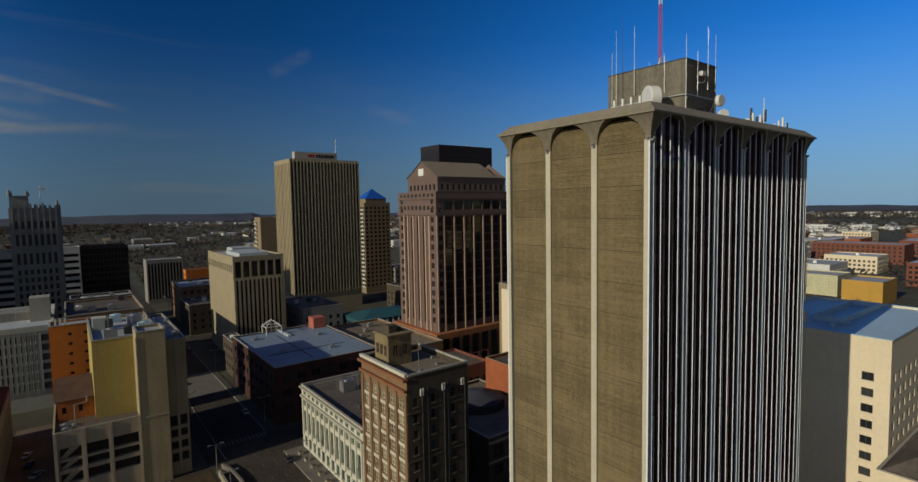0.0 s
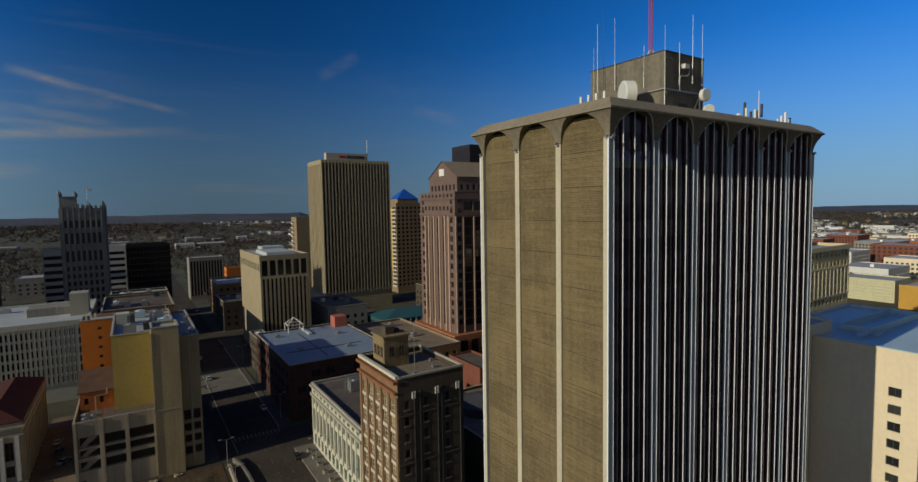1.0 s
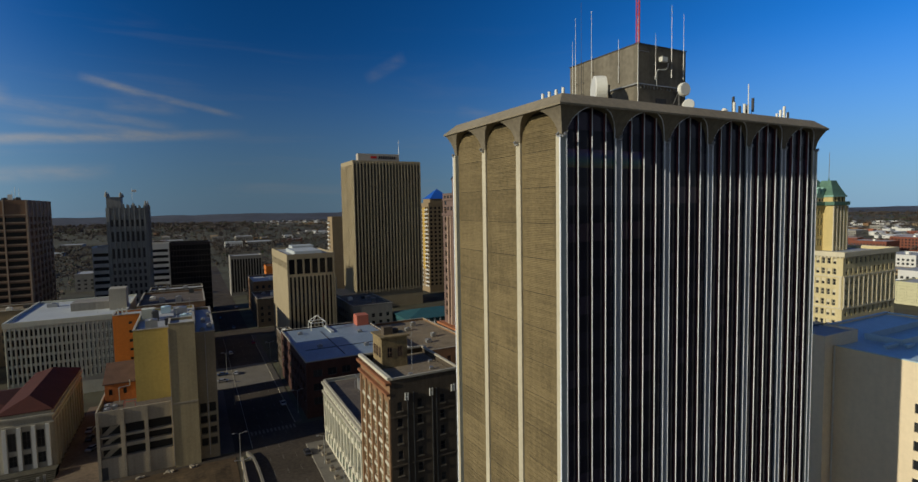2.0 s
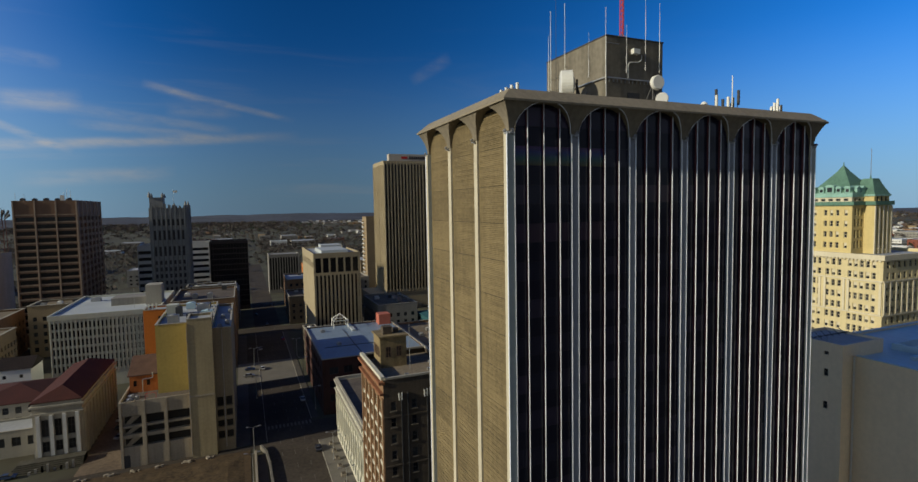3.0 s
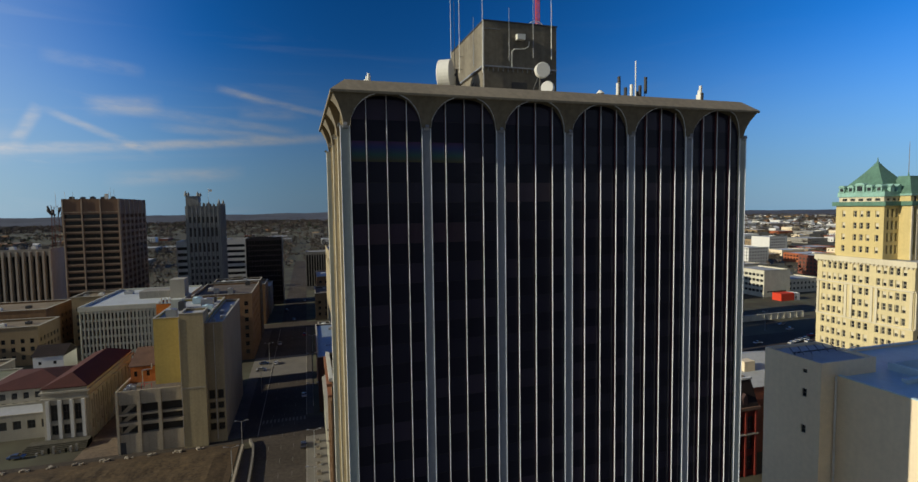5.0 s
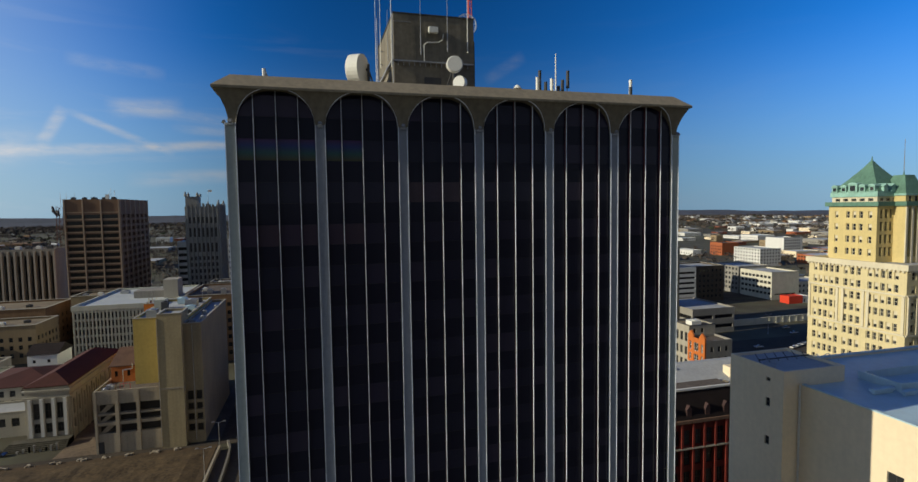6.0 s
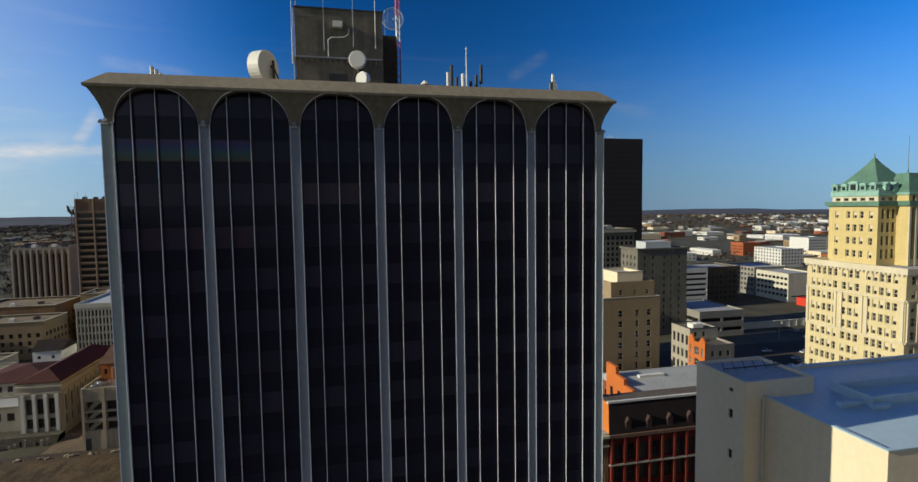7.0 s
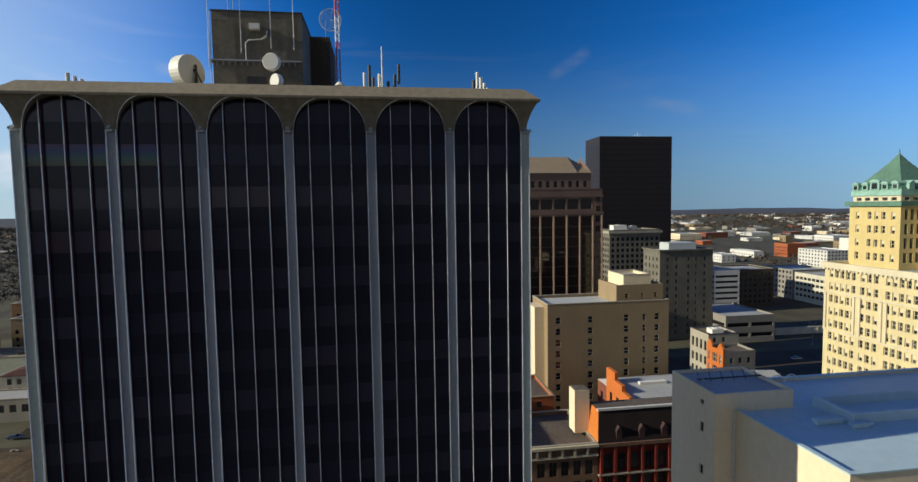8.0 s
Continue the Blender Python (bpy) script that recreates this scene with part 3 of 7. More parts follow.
# ---- the office tower ----
def office_tower():
    root = thing("office_tower", "tall office tower, smoked glass, ribbed concrete ends and flared arches", "tower", (60, 36, 0))
    CAP, EAVE, TOP, FL = 81.95, 85.0, 86.4, 4.08
    GZ = 80.6
    X0, X1, Y0, Y1 = 60.0, 108.0, 36.0, 60.0
    gl = 0.1
    # core behind the skin
    m = Mb()
    m.box(X0 + 0.2, Y0 + gl + 0.3, 0, X1 - 0.2, Y1 - gl - 0.3, 85.0)
    m.ob("core", VOID, root)
    # glass: one pane a floor and module, spandrels joined
    pm = Mb()
    pm.face([(0, 0, 0), (1.98, 0, 0), (1.98, 0, 2.0), (0, 0, 2.0)])
    pme = bpy.data.meshes.new("glass_pane")
    pme.from_pydata(pm.v, [], pm.f)
    pme.materials.append(TGLASS)
    coated = pme.copy()
    coated.materials.clear()
    coated.materials.append(TCOAT)
    # some panes carry a violet reflection painted into their base colour
    pale = pme.copy()
    pale.materials.clear()
    pale.materials.append(glassy("smoked glass with violet reflection painted in", (0.035, 0.026, 0.05), 0.05, 0.3, 0.2, (0.05, 0.034, 0.045)))
    sp, rest = Mb(), Mb()
    for side in (0, 1):
        y = Y0 + gl if side == 0 else Y1 - gl
        for i in range(24):
            x = X0 + 2 * i
            for k in range(-1, 20):
                lo = GZ - 2.04 - FL * k
                if side == 0 and k < 10:
                    ob = new("glass_pane", coated if (i < 6 and k == 0) else pale if (k == -1 and i in (0, 1, 2, 3, 8)) or (k == 1 and i in (8, 9, 10, 17)) or (k == 2 and i < 6) else pme)
                    ob.parent = root
                    ob.location = (x + 0.01 - 60, y - 36, lo + 0.02)
                    ob.rotation_euler = (random.uniform(-0.0012, 0.0012), 0, random.uniform(-0.0012, 0.0012))
                else:
                    q = [(x, y, lo), (x + 2, y, lo), (x + 2, y, lo + 2.04), (x, y, lo + 2.04)]
                    rest.face(q if side == 0 else q[::-1])
                q = [(x, y, lo - 2.04), (x + 2, y, lo - 2.04), (x + 2, y, lo), (x, y, lo)]
                sp.face(q if side == 0 else q[::-1])
        q = [(X0, y, GZ + 4.08), (X1, y, GZ + 4.08), (X1, y, 85.2), (X0, y, 85.2)]
        sp.face(q if side == 0 else q[::-1])
    sp.ob("spandrel_glass", TSPAN, root)["kind"] = "stuff"
    rest.ob("lower_glass", TGLASS, root)["kind"] = "stuff"
    # mullions
    half = 3.5

    def arch(u):
        """Height of the arch at u from the middle of its bay."""
        if abs(u) >= half:
            return CAP
        d = min(1.0, (half - abs(u)) / 3.0)
        return CAP + 3.04 * math.sqrt(1 - (1 - d) ** 2)
    fin = {}
    for side in (0, 1):
        for b in range(6):
            for k in (-1, 0, 1):
                if k not in fin:
                    mm = Mb()
                    mm.box(-0.022, -0.4, 0, 0.022, -0.3, arch(2.0 * k) + 0.02)
                    mm.box(-0.016, -0.3, 0, 0.016, 0.0, arch(2.0 * k) + 0.02, 1)
                    me = bpy.data.meshes.new("mullion")
                    me.from_pydata(mm.v, [], mm.f)
                    me.materials.append(ALU)
                    me.materials.append(MULWEB)
                    me.polygons.foreach_set("material_index", mm.mi)
                    fin[k] = me
                ob = new("mullion", fin[k])
                ob.parent = root
                ob.location = (4 + 8 * b + 2 * k, gl if side == 0 else 24 - gl, 0)
                ob.rotation_euler = (0, 0, 0 if side == 0 else math.pi)
    # columns: tapering outwards a little at the foot
    cm = {}
    cw = 0.44

    def column(x, y, rz, corner):
        if corner not in cm:
            mm = Mb()
            d = 0.2 if corner is True else 0.14
            mm.prism([(-cw, -d), (cw, -d), (cw, 0.5), (-cw, 0.5)], 0, CAP)
            me = bpy.data.meshes.new("column")
            me.from_pydata(mm.v, [], mm.f)
            me.materials.append(COLUMN)
            me.materials.append(COLEND)
            me.materials.append(COLCOR)
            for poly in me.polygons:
                # ribbed ends and corner flanks look along x: sunlight is painted into their cream
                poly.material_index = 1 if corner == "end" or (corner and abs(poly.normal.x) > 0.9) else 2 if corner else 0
            st = Mb()
            st.box(-0.025, -0.28, 0, 0.025, -0.1, CAP)
            se = bpy.data.meshes.new("edge_strip")
            se.from_pydata(st.v, [], st.f)
            se.materials.append(ALU)
            cm[corner] = (me, se)
        ob = new("column", cm[corner][0])
        ob.parent = root
        ob.location = (x - 60, y - 36, 0)
        ob.rotation_euler = (0, 0, rz)
        for sgn in (-1, 1) if corner != "end" else ():
            e = new("edge_strip", cm[corner][1])
            e.parent = ob
            e.location = (sgn * (cw + 0.005), 0, 0)
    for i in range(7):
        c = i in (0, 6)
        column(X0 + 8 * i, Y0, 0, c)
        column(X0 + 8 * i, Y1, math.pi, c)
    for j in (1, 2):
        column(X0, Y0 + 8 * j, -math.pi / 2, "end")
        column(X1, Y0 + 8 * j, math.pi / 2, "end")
    # ribbed end panels, one a bay and floor
    rib = Mb()
    n, ph, pw = 20, FL - 0.05, 7.08
    st = ph / n
    prof = []
    for i in range(n):
        d = 0.055 + 0.02 * ((i * 7) % 3 - 1)
        # slot 1 paints the shade at the bottom of each groove
        prof += [(0.0, i * st, 1), (0.0, i * st + st * 0.2, 0), (d, i * st + st * 0.24, 0), (d, i * st + st * 0.9, 0)]
    prof.append((0.0, ph, 0))
    for (q0, z0, mi), (q1, z1, _) in zip(prof, prof[1:]):
        rib.face([(-pw / 2, -q0, z0), (pw / 2, -q0, z0), (pw / 2, -q1, z1), (-pw / 2, -q1, z1)], mi)
    rib.face([(-pw / 2, 0.07, -0.05), (pw / 2, 0.07, -0.05), (pw / 2, 0.07, 0), (-pw / 2, 0.07, 0)], 2)
    rib.face([(-pw / 2, 0.0, 0), (pw / 2, 0.0, 0), (pw / 2, 0.07, 0), (-pw / 2, 0.07, 0)][::-1])
    rme = bpy.data.meshes.new("concrete_panel")
    rme.from_pydata(rib.v, [], rib.f)
    rme.materials.append(PANEL)
    rme.materials.append(PANELDK)
    rme.materials.append(PANELDK)
    rme.polygons.foreach_set("material_index", rib.mi)
    for side in (0, 1):
        for b in range(3):
            for k in range(21):
                ob = new("concrete_panel", rme)
                ob.parent = root
                ob.location = (0.15 if side == 0 else 47.85, 4 + 8 * b, GZ + 4.08 - FL * (k + 1) + 0.05)
                ob.rotation_euler = (0, 0, -math.pi / 2 if side == 0 else math.pi / 2)
    # flared crown: spandrels between the arches lean out to the eave
    OUT = 1.22

    def lean(z):
        s = max(0.0, min(1.0, (z - CAP) / (EAVE - CAP)))
        return 0.16 + (OUT - 0.16) * s ** 1.9
    cr = Mb()
    K = 8
    us = [-4.0 + 8.0 * i / 40 for i in range(41)]
    us = sorted(set(us + [-half, half]))

    def crown(to, first, last):
        def rows(u):
            zb = arch(u)
            return [zb + (EAVE - zb) * (k / K) for k in range(K + 1)]
        for u0, u1 in zip(us, us[1:]):
            r0, r1 = rows(u0), rows(u1)
            if abs(u0) <= half and abs(u1) <= half:
                cr.face([to(u0, r0[0], -gl), to(u1, r1[0], -gl), to(u1, r1[0], lean(r1[0])), to(u0, r0[0], lean(r0[0]))])
            for k in range(K):
                cr.face([to(u0, r0[k], lean(r0[k])), to(u1, r1[k], lean(r1[k])), to(u1, r1[k + 1], lean(r1[k + 1])), to(u0, r0[k + 1], lean(r0[k + 1]))])
    for b in range(6):
        crown(lambda u, z, q, b=b: (64 + 8 * b + u, Y0 - q, z), b == 0, b == 5)
        crown(lambda u, z, q, b=b: (64 + 8 * b - u, Y1 + q, z), b == 0, b == 5)
    for b in range(3):
        crown(lambda u, z, q, b=b: (X0 - q, 40 + 8 * b - u, z), b == 0, b == 2)
        crown(lambda u, z, q, b=b: (X1 + q, 40 + 8 * b + u, z), b == 0, b == 2)
    # corner webs
    for cx, cy, sx, sy in ((X0, Y0, -1, -1), (X1, Y0, 1, -1), (X1, Y1, 1, 1), (X0, Y1, -1, 1)):
        zs = [CAP + (EAVE - CAP) * k / K for k in range(K + 1)]
        for z0, z1 in zip(zs, zs[1:]):
            q0, q1 = lean(z0), lean(z1)
            cr.face([(cx, cy + sy * q0, z0), (cx + sx * q0, cy + sy * q0, z0), (cx + sx * q1, cy + sy * q1, z1), (cx, cy + sy * q1, z1)])
            cr.face([(cx + sx * q0, cy + sy * q0, z0), (cx + sx * q0, cy, z0), (cx + sx * q1, cy, z1), (cx + sx * q1, cy + sy * q1, z1)])
    # thin light trim along every arch of the glass sides
    tr = Mb()
    for i, (u0, u1) in enumerate(zip(us, us[1:])):
        if abs(u0) <= half and abs(u1) <= half:
            a, b = arch(u0), arch(u1)
            qa, qb = lean(a) + 0.015, lean(b) + 0.015
            tr.face([(u0, -qa, a - 0.03), (u1, -qb, b - 0.03), (u1, -qb, b + 0.03), (u0, -qa, a + 0.03)])
            tr.face([(u0, -qa + 0.12, a - 0.03), (u1, -qb + 0.12, b - 0.03), (u1, -qb, b - 0.03), (u0, -qa, a - 0.03)])
    tme = bpy.data.meshes.new("arch_trim")
    tme.from_pydata(tr.v, [], tr.f)
    tme.materials.append(ALU)
    for b in range(6):
        for y, rz in ((0, 0), (24, math.pi)):
            ob = new("arch_trim", tme)
            ob.parent = root
            ob.location, ob.rotation_euler = (4 + 8 * b, y, 0), (0, 0, rz)
    cr.ob("crown", CROWN, root, "flared concrete crown of arches")
    # fascia and roof
    f = Mb()
    o, i2 = OUT, -0.1

    def ring(q, z):
        return [(X0 - q, Y0 - q, z), (X1 + q, Y0 - q, z), (X1 + q, Y1 + q, z), (X0 - q, Y1 + q, z)]
    rs = [ring(o - 0.05, EAVE - 0.12), ring(o + 0.12, EAVE - 0.1), ring(o + 0.14, EAVE + 0.12), ring(i2, TOP), ring(i2 - 0.5, TOP), ring(i2 - 0.5, TOP - 0.5)]
    for r0, r1 in zip(rs, rs[1:]):
        for k in range(4):
            j = (k + 1) % 4
            f.face([r0[k], r0[j], r1[j], r1[k]])
    f.ob("fascia", CONC, root, "sloped concrete fascia")
    rf = Mb()
    rf.box(X0 + 0.5, Y0 + 0.5, TOP - 0.9, X1 - 0.5, Y1 - 0.5, TOP - 0.45)
    rf.ob("roof", ROOFBR, root)
    # floodlight heads at the column tops
    lm = Mb()
    lm.box(-0.25, -0.5, -0.22, 0.25, -0.2, -0.02)
    lm.tube((0, -0.45, 0.02), (0, -0.65, 0.16), 0.14, 0.2, 8)
    lme = bpy.data.meshes.new("floodlight")
    lme.from_pydata(lm.v, [], lm.f)
    lme.materials.append(STEEL)
    spots = [(8 * i, 0, 0) for i in range(7)] + [(0, 8 * j, -math.pi / 2) for j in range(4)] + [(48, 8 * j, math.pi / 2) for j in range(4)]
    for x, y, rz in spots:
        ob = new("floodlight", lme)
        ob.parent = root
        ob.location, ob.rotation_euler = (x, y, CAP), (0, 0, rz)
    return root


tower = office_tower()


def penthouse():
    root = thing("roof_penthouse", "bare concrete plant penthouse on the tower roof", "penthouse", (76, 40.5, 85.75))
    z0, z1 = 85.7, 94.8
    m = Mb()
    m.box(76, 40.5, z0, 85, 53.5, z1)
    m.ob("wall", PENT, root)
    m = Mb()
    m.box(85.0, 47.5, z0, 87.3, 56, 94.7)
    m.ob("rear_wall", DARKB, root, "dark brick rear block")
    m = Mb()
    for bx in ((75.9, 40.4, 85.1, 40.7), (75.9, 53.2, 85.1, 53.6), (75.9, 40.7, 76.2, 53.2), (84.8, 40.7, 85.1, 53.2)):
        m.box(bx[0], bx[1], z1 + 0.004, bx[2], bx[3], z1 + 0.12)
    m.ob("coping", DARKM, root)
    m = Mb()
    m.box(79.3, 40.44, z0 + 0.4, 81.2, 40.498, 88.2)
    m.ob("door", DARKM, root, "dark metal plant door")
    m = Mb()
    m.prism([(79.8, 39.9), (80.8, 39.9), (80.8, 40.5), (79.8, 40.5)], 92.9, 93.5)
    m.ob("vent_hood", DISHW, root, "white vent hood")
    return root


penthouse()


# ---- detail helpers for buildings ----
def bars(root, name, mat, boxes, label=""):
    """Alike parts, one object each; equal sizes share one mesh."""
    o = where(root)
    cache = {}
    for x0, y0, z0, x1, y1, z1 in boxes:
        key = (round(x1 - x0, 3), round(y1 - y0, 3), round(z1 - z0, 3))
        if key not in cache:
            m = Mb()
            m.box(0, 0, 0, *key)
            me = bpy.data.meshes.new(name)
            me.from_pydata(m.v, [], m.f)
            me.materials.append(mat)
            cache[key] = me
        ob = new(name, cache[key])
        ob.parent = root
        ob.location = (x0 - o.x, y0 - o.y, z0 - o.z)
        if label:
            ob["label"] = label


def band(root, name, mat, x0, y0, x1, y1, z0, z1, out=0.3, label=""):
    """A moulding that runs round a block."""
    m = Mb()
    m.box(x0 - out, y0 - out, z0, x1 + out, y0 + 0.004, z1)
    m.box(x0 - out, y1 - 0.004, z0, x1 + out, y1 + out, z1)
    m.box(x0 - out, y0 + 0.004, z0, x0 + 0.004, y1 - 0.004, z1)
    m.box(x1 - 0.004, y0 + 0.004, z0, x1 + out, y1 - 0.004, z1)
    return m.ob(name, mat, root, label)


def unit(root, x, y, z, w, d, h, mat=None):
    """A rooftop plant unit: casing, plinth, fan ring."""
    m = Mb()
    m.box(x, y, z + 0.2, x + w, y + d, z + h)
    m.box(x + 0.15, y + 0.15, z, x + w - 0.15, y + d - 0.15, z + 0.2)
    m.tube((x + w / 2, y + d / 2, z + h), (x + w / 2, y + d / 2, z + h + 0.25), min(w, d) * 0.35, None, 10)
    m.ob("rooftop_unit", mat or STEEL, root)


def hip_roof(root, x0, y0, x1, y1, z0, z1, mat, name="roof", over=0.5):
    """A hipped roof; its ridge runs along the longer side."""
    x0, y0, x1, y1 = x0 - over, y0 - over, x1 + over, y1 + over
    w, d = x1 - x0, y1 - y0
    m = Mb()
    if d > w:
        a, b = ((x0 + x1) / 2, y0 + w / 2, z1), ((x0 + x1) / 2, y1 - w / 2, z1)
    else:
        a, b = (x0 + d / 2, (y0 + y1) / 2, z1), (x1 - d / 2, (y0 + y1) / 2, z1)
    p = [(x0, y0, z0), (x1, y0, z0), (x1, y1, z0), (x0, y1, z0)]
    if d > w:
        m.face([p[0], p[1], a]); m.face([p[1], p[2], b, a]); m.face([p[2], p[3], b]); m.face([p[3], p[0], a, b])
    else:
        m.face([p[0], p[1], b, a]); m.face([p[1], p[2], b]); m.face([p[2], p[3], a, b]); m.face([p[3], p[0], a])
    q = [(x, y, z0 - 0.25) for x, y, _ in p]
    for i in range(4):
        j = (i + 1) % 4
        m.face([q[i], q[j], p[j], p[i]])
    m.face(q[::-1])
    return m.ob(name, mat, root)


def whip(root, x, y, z0, z1, r=0.05, mat=None, name="antenna"):
    m = Mb()
    m.tube((x, y, z0), (x, y, z1), r, r * 0.6, 5)
    return m.ob(name, mat or STEEL, root)


# ---- brown brick hotel block and its neighbours along the street ----
h = thing("hotel_block", "old brown brick hotel block with darker flank and terracotta cornice", "building", (60, 93, 0))
us, zs = even(21.0, 5, 2.5, 0.6), floors(2.2, 9, 3.55, 2.5)
# cream panes: the low sun's reflection is put into the glass colour
GLINTPANE = glassy("window glass with sun glint painted in", (0.3, 0.25, 0.16), 0.25, 0.5, 0.25, (0.08, 0.065, 0.04))
m = Mb()
grid_wall(m, (60, 114), (60, 93), -0.5, 38.3, us, zs, 0.35, 0)
put_windows(h, (60, 114), (60, 93), us, zs, 0.35, "grid", GLINTPANE, TERRA)
su, sz = [(1.6, 2.7), (6.2, 7.3), (11.6, 12.7)], floors(3, 9, 3.55, 1.9)
# the three other walls take the darker brick, the west front the brown
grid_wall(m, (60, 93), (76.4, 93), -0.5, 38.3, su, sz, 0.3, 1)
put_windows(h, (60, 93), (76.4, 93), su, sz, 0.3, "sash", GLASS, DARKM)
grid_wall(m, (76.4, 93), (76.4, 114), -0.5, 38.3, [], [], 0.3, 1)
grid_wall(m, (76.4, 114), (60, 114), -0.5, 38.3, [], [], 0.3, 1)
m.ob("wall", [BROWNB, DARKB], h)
m = Mb()
m.box(60.3, 93.3, 36.6, 76.1, 113.7, 37.1)
m.ob("roof", ROOFBR, h)
bars(h, "pier", BROWNB, [(59.72, 93 + 0.6 + 4.0 * i - 0.55, 0, 59.996, 93 + 0.6 + 4.0 * i + 0.35, 34.2) for i in range(6)])
bars(h, "spandrel", TERRA, [(59.85, 93.8 + 3.96 * i, z - 0.95, 59.995, 93.8 + 3.96 * i + 2.9, z - 0.25) for i in range(5) for z in [p[0] for p in zs[1:]]])
m = Mb()
m.box(59.2, 92.9, 35.0, 59.99, 114.1, 35.5)
m.box(59.0, 92.8, 37.3, 60.3, 114.2, 37.9)
m.ob("cornice", surf("rust red paint", (0.23, 0.095, 0.045), 0.8, 0.2, 0.3, 2.0, 0.1, streak=0.3), h, "rust red painted cornice")
m = Mb()
m.box(59.5, 93.0, 38.304, 60.35, 114, 39.0)
m.ob("parapet", TERRA, h)
m = Mb()
m.box(60.35, 92.8, 38.304, 76.5, 93.35, 38.75)
m.box(76.05, 93.35, 38.304, 76.5, 114, 38.75)
m.box(60.35, 113.6, 38.304, 76.05, 114.1, 38.75)
m.ob("parapet", STONE, h)
bars(h, "drain_pipe", DARKM, [(x, 92.8, 2, x + 0.22, 92.99, 35) for x in (63.8, 65.2, 69.6, 70.6, 75.4)])
pent = Mb()
pent.box(62.5, 105.0, 37.1, 68.8, 111.5, 44.2)
pent.box(62.1, 104.6, 44.2, 69.2, 111.9, 44.6)
pent.ob("lift_house", surf("grimy yellow brick", (0.22, 0.165, 0.085), 0.9, 0.25, 0.3, 2.5, 0.15, streak=0.5), h, "grimy brick lift house")
put_windows(h, (62.48, 111.5), (62.48, 105), even(6.5, 3, 1.2, 0.5), [(39.5, 42.0)], 0.0, "grid", GLASS, BROWNT)
put_windows(h, (62.5, 104.98), (68.8, 104.98), even(6.3, 2, 1.2, 0.6), [(39.5, 42.0)], 0.0, "grid", GLASS, BROWNT)
bars(h, "sill", surf("dark stone sill", (0.13, 0.11, 0.085), 0.9, 0.25), [(60 + u - 0.2, 92.8, z - 0.28, 60 + v + 0.2, 92.995, z - 0.02) for u, v in su for z, _ in sz])
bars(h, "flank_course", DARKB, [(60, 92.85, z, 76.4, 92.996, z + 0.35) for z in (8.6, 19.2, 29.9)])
pent = Mb()
pent.box(63.6, 106.5, 44.6, 65.8, 108.6, 46.4)
pent.box(66.6, 107.5, 44.6, 67.6, 109.5, 45.5)
pent.ob("water_tank", DARKB, h)
whip(h, 68.5, 101.5, 37.1, 48.0, 0.06)
for x in (63.6, 69.3, 74.6):
    m = Mb()
    for dx in (-0.3, 0.3):
        m.box(x + dx - 0.12, 92.55, 33.6, x + dx + 0.12, 92.75, 35.2)
    m.box(x - 0.4, 92.7, 34.2, x + 0.4, 92.82, 34.35)
    m.ob("cell_antenna", DISHW, h)
for x, y in ((66, 97), (72, 99), (74, 104)):
    m = Mb()
    m.box(x, y, 37.1, x + 0.9, y + 0.7, 37.7)
    m.ob("roof_vent", STEEL, h)

b = thing("bank_block", "low pale terracotta commercial block with tall arched windows", "building", (60, 114.4, 0))
us = even(42, 12, 1.9, 1.0)
zs = [(1.0, 4.2), (5.6, 12.2), (13.6, 15.4), (17.0, 18.3)]
block(b, 60, 114.4, 85, 156.4, -0.5, 19.8, TERRA, ROOFDK, {"W": (us, zs, 0.5, "grid"), "N": (even(25, 7, 1.9, 1), zs, 0.5, "grid")}, coping=STONE, frame_mat=COPPER)
bars(b, "pilaster", TERRA, [(59.7, 114.9 + 3.333 * i, 4.6, 59.996, 115.6 + 3.333 * i, 16.3) for i in range(13)])
m = Mb()
m.box(59.45, 114.3, 16.1, 59.996, 156.6, 16.7)
m.box(59.3, 114.3, 18.9, 59.996, 156.6, 19.5)
m.ob("cornice", STONE, b)
unit(b, 68, 143, 18.9, 4, 3, 3.2)
unit(b, 74, 132, 18.9, 3, 3, 1.6)
unit(b, 66, 128, 18.9, 2, 2, 1.2, DARKM)
m = Mb()
for p in ((67.5, 142.5), (72.5, 142.5), (67.5, 146.5), (72.5, 146.5)):
    m.tube((*p, 18.9), (*p, 23.2), 0.07)
for p, q in (((67.5, 142.5), (72.5, 142.5)), ((67.5, 146.5), (72.5, 146.5)), ((67.5, 142.5), (67.5, 146.5)), ((72.5, 142.5), (72.5, 146.5))):
    m.tube((*p, 23.2), (*q, 23.2), 0.07)
m.ob("steel_frame", STEEL, b)

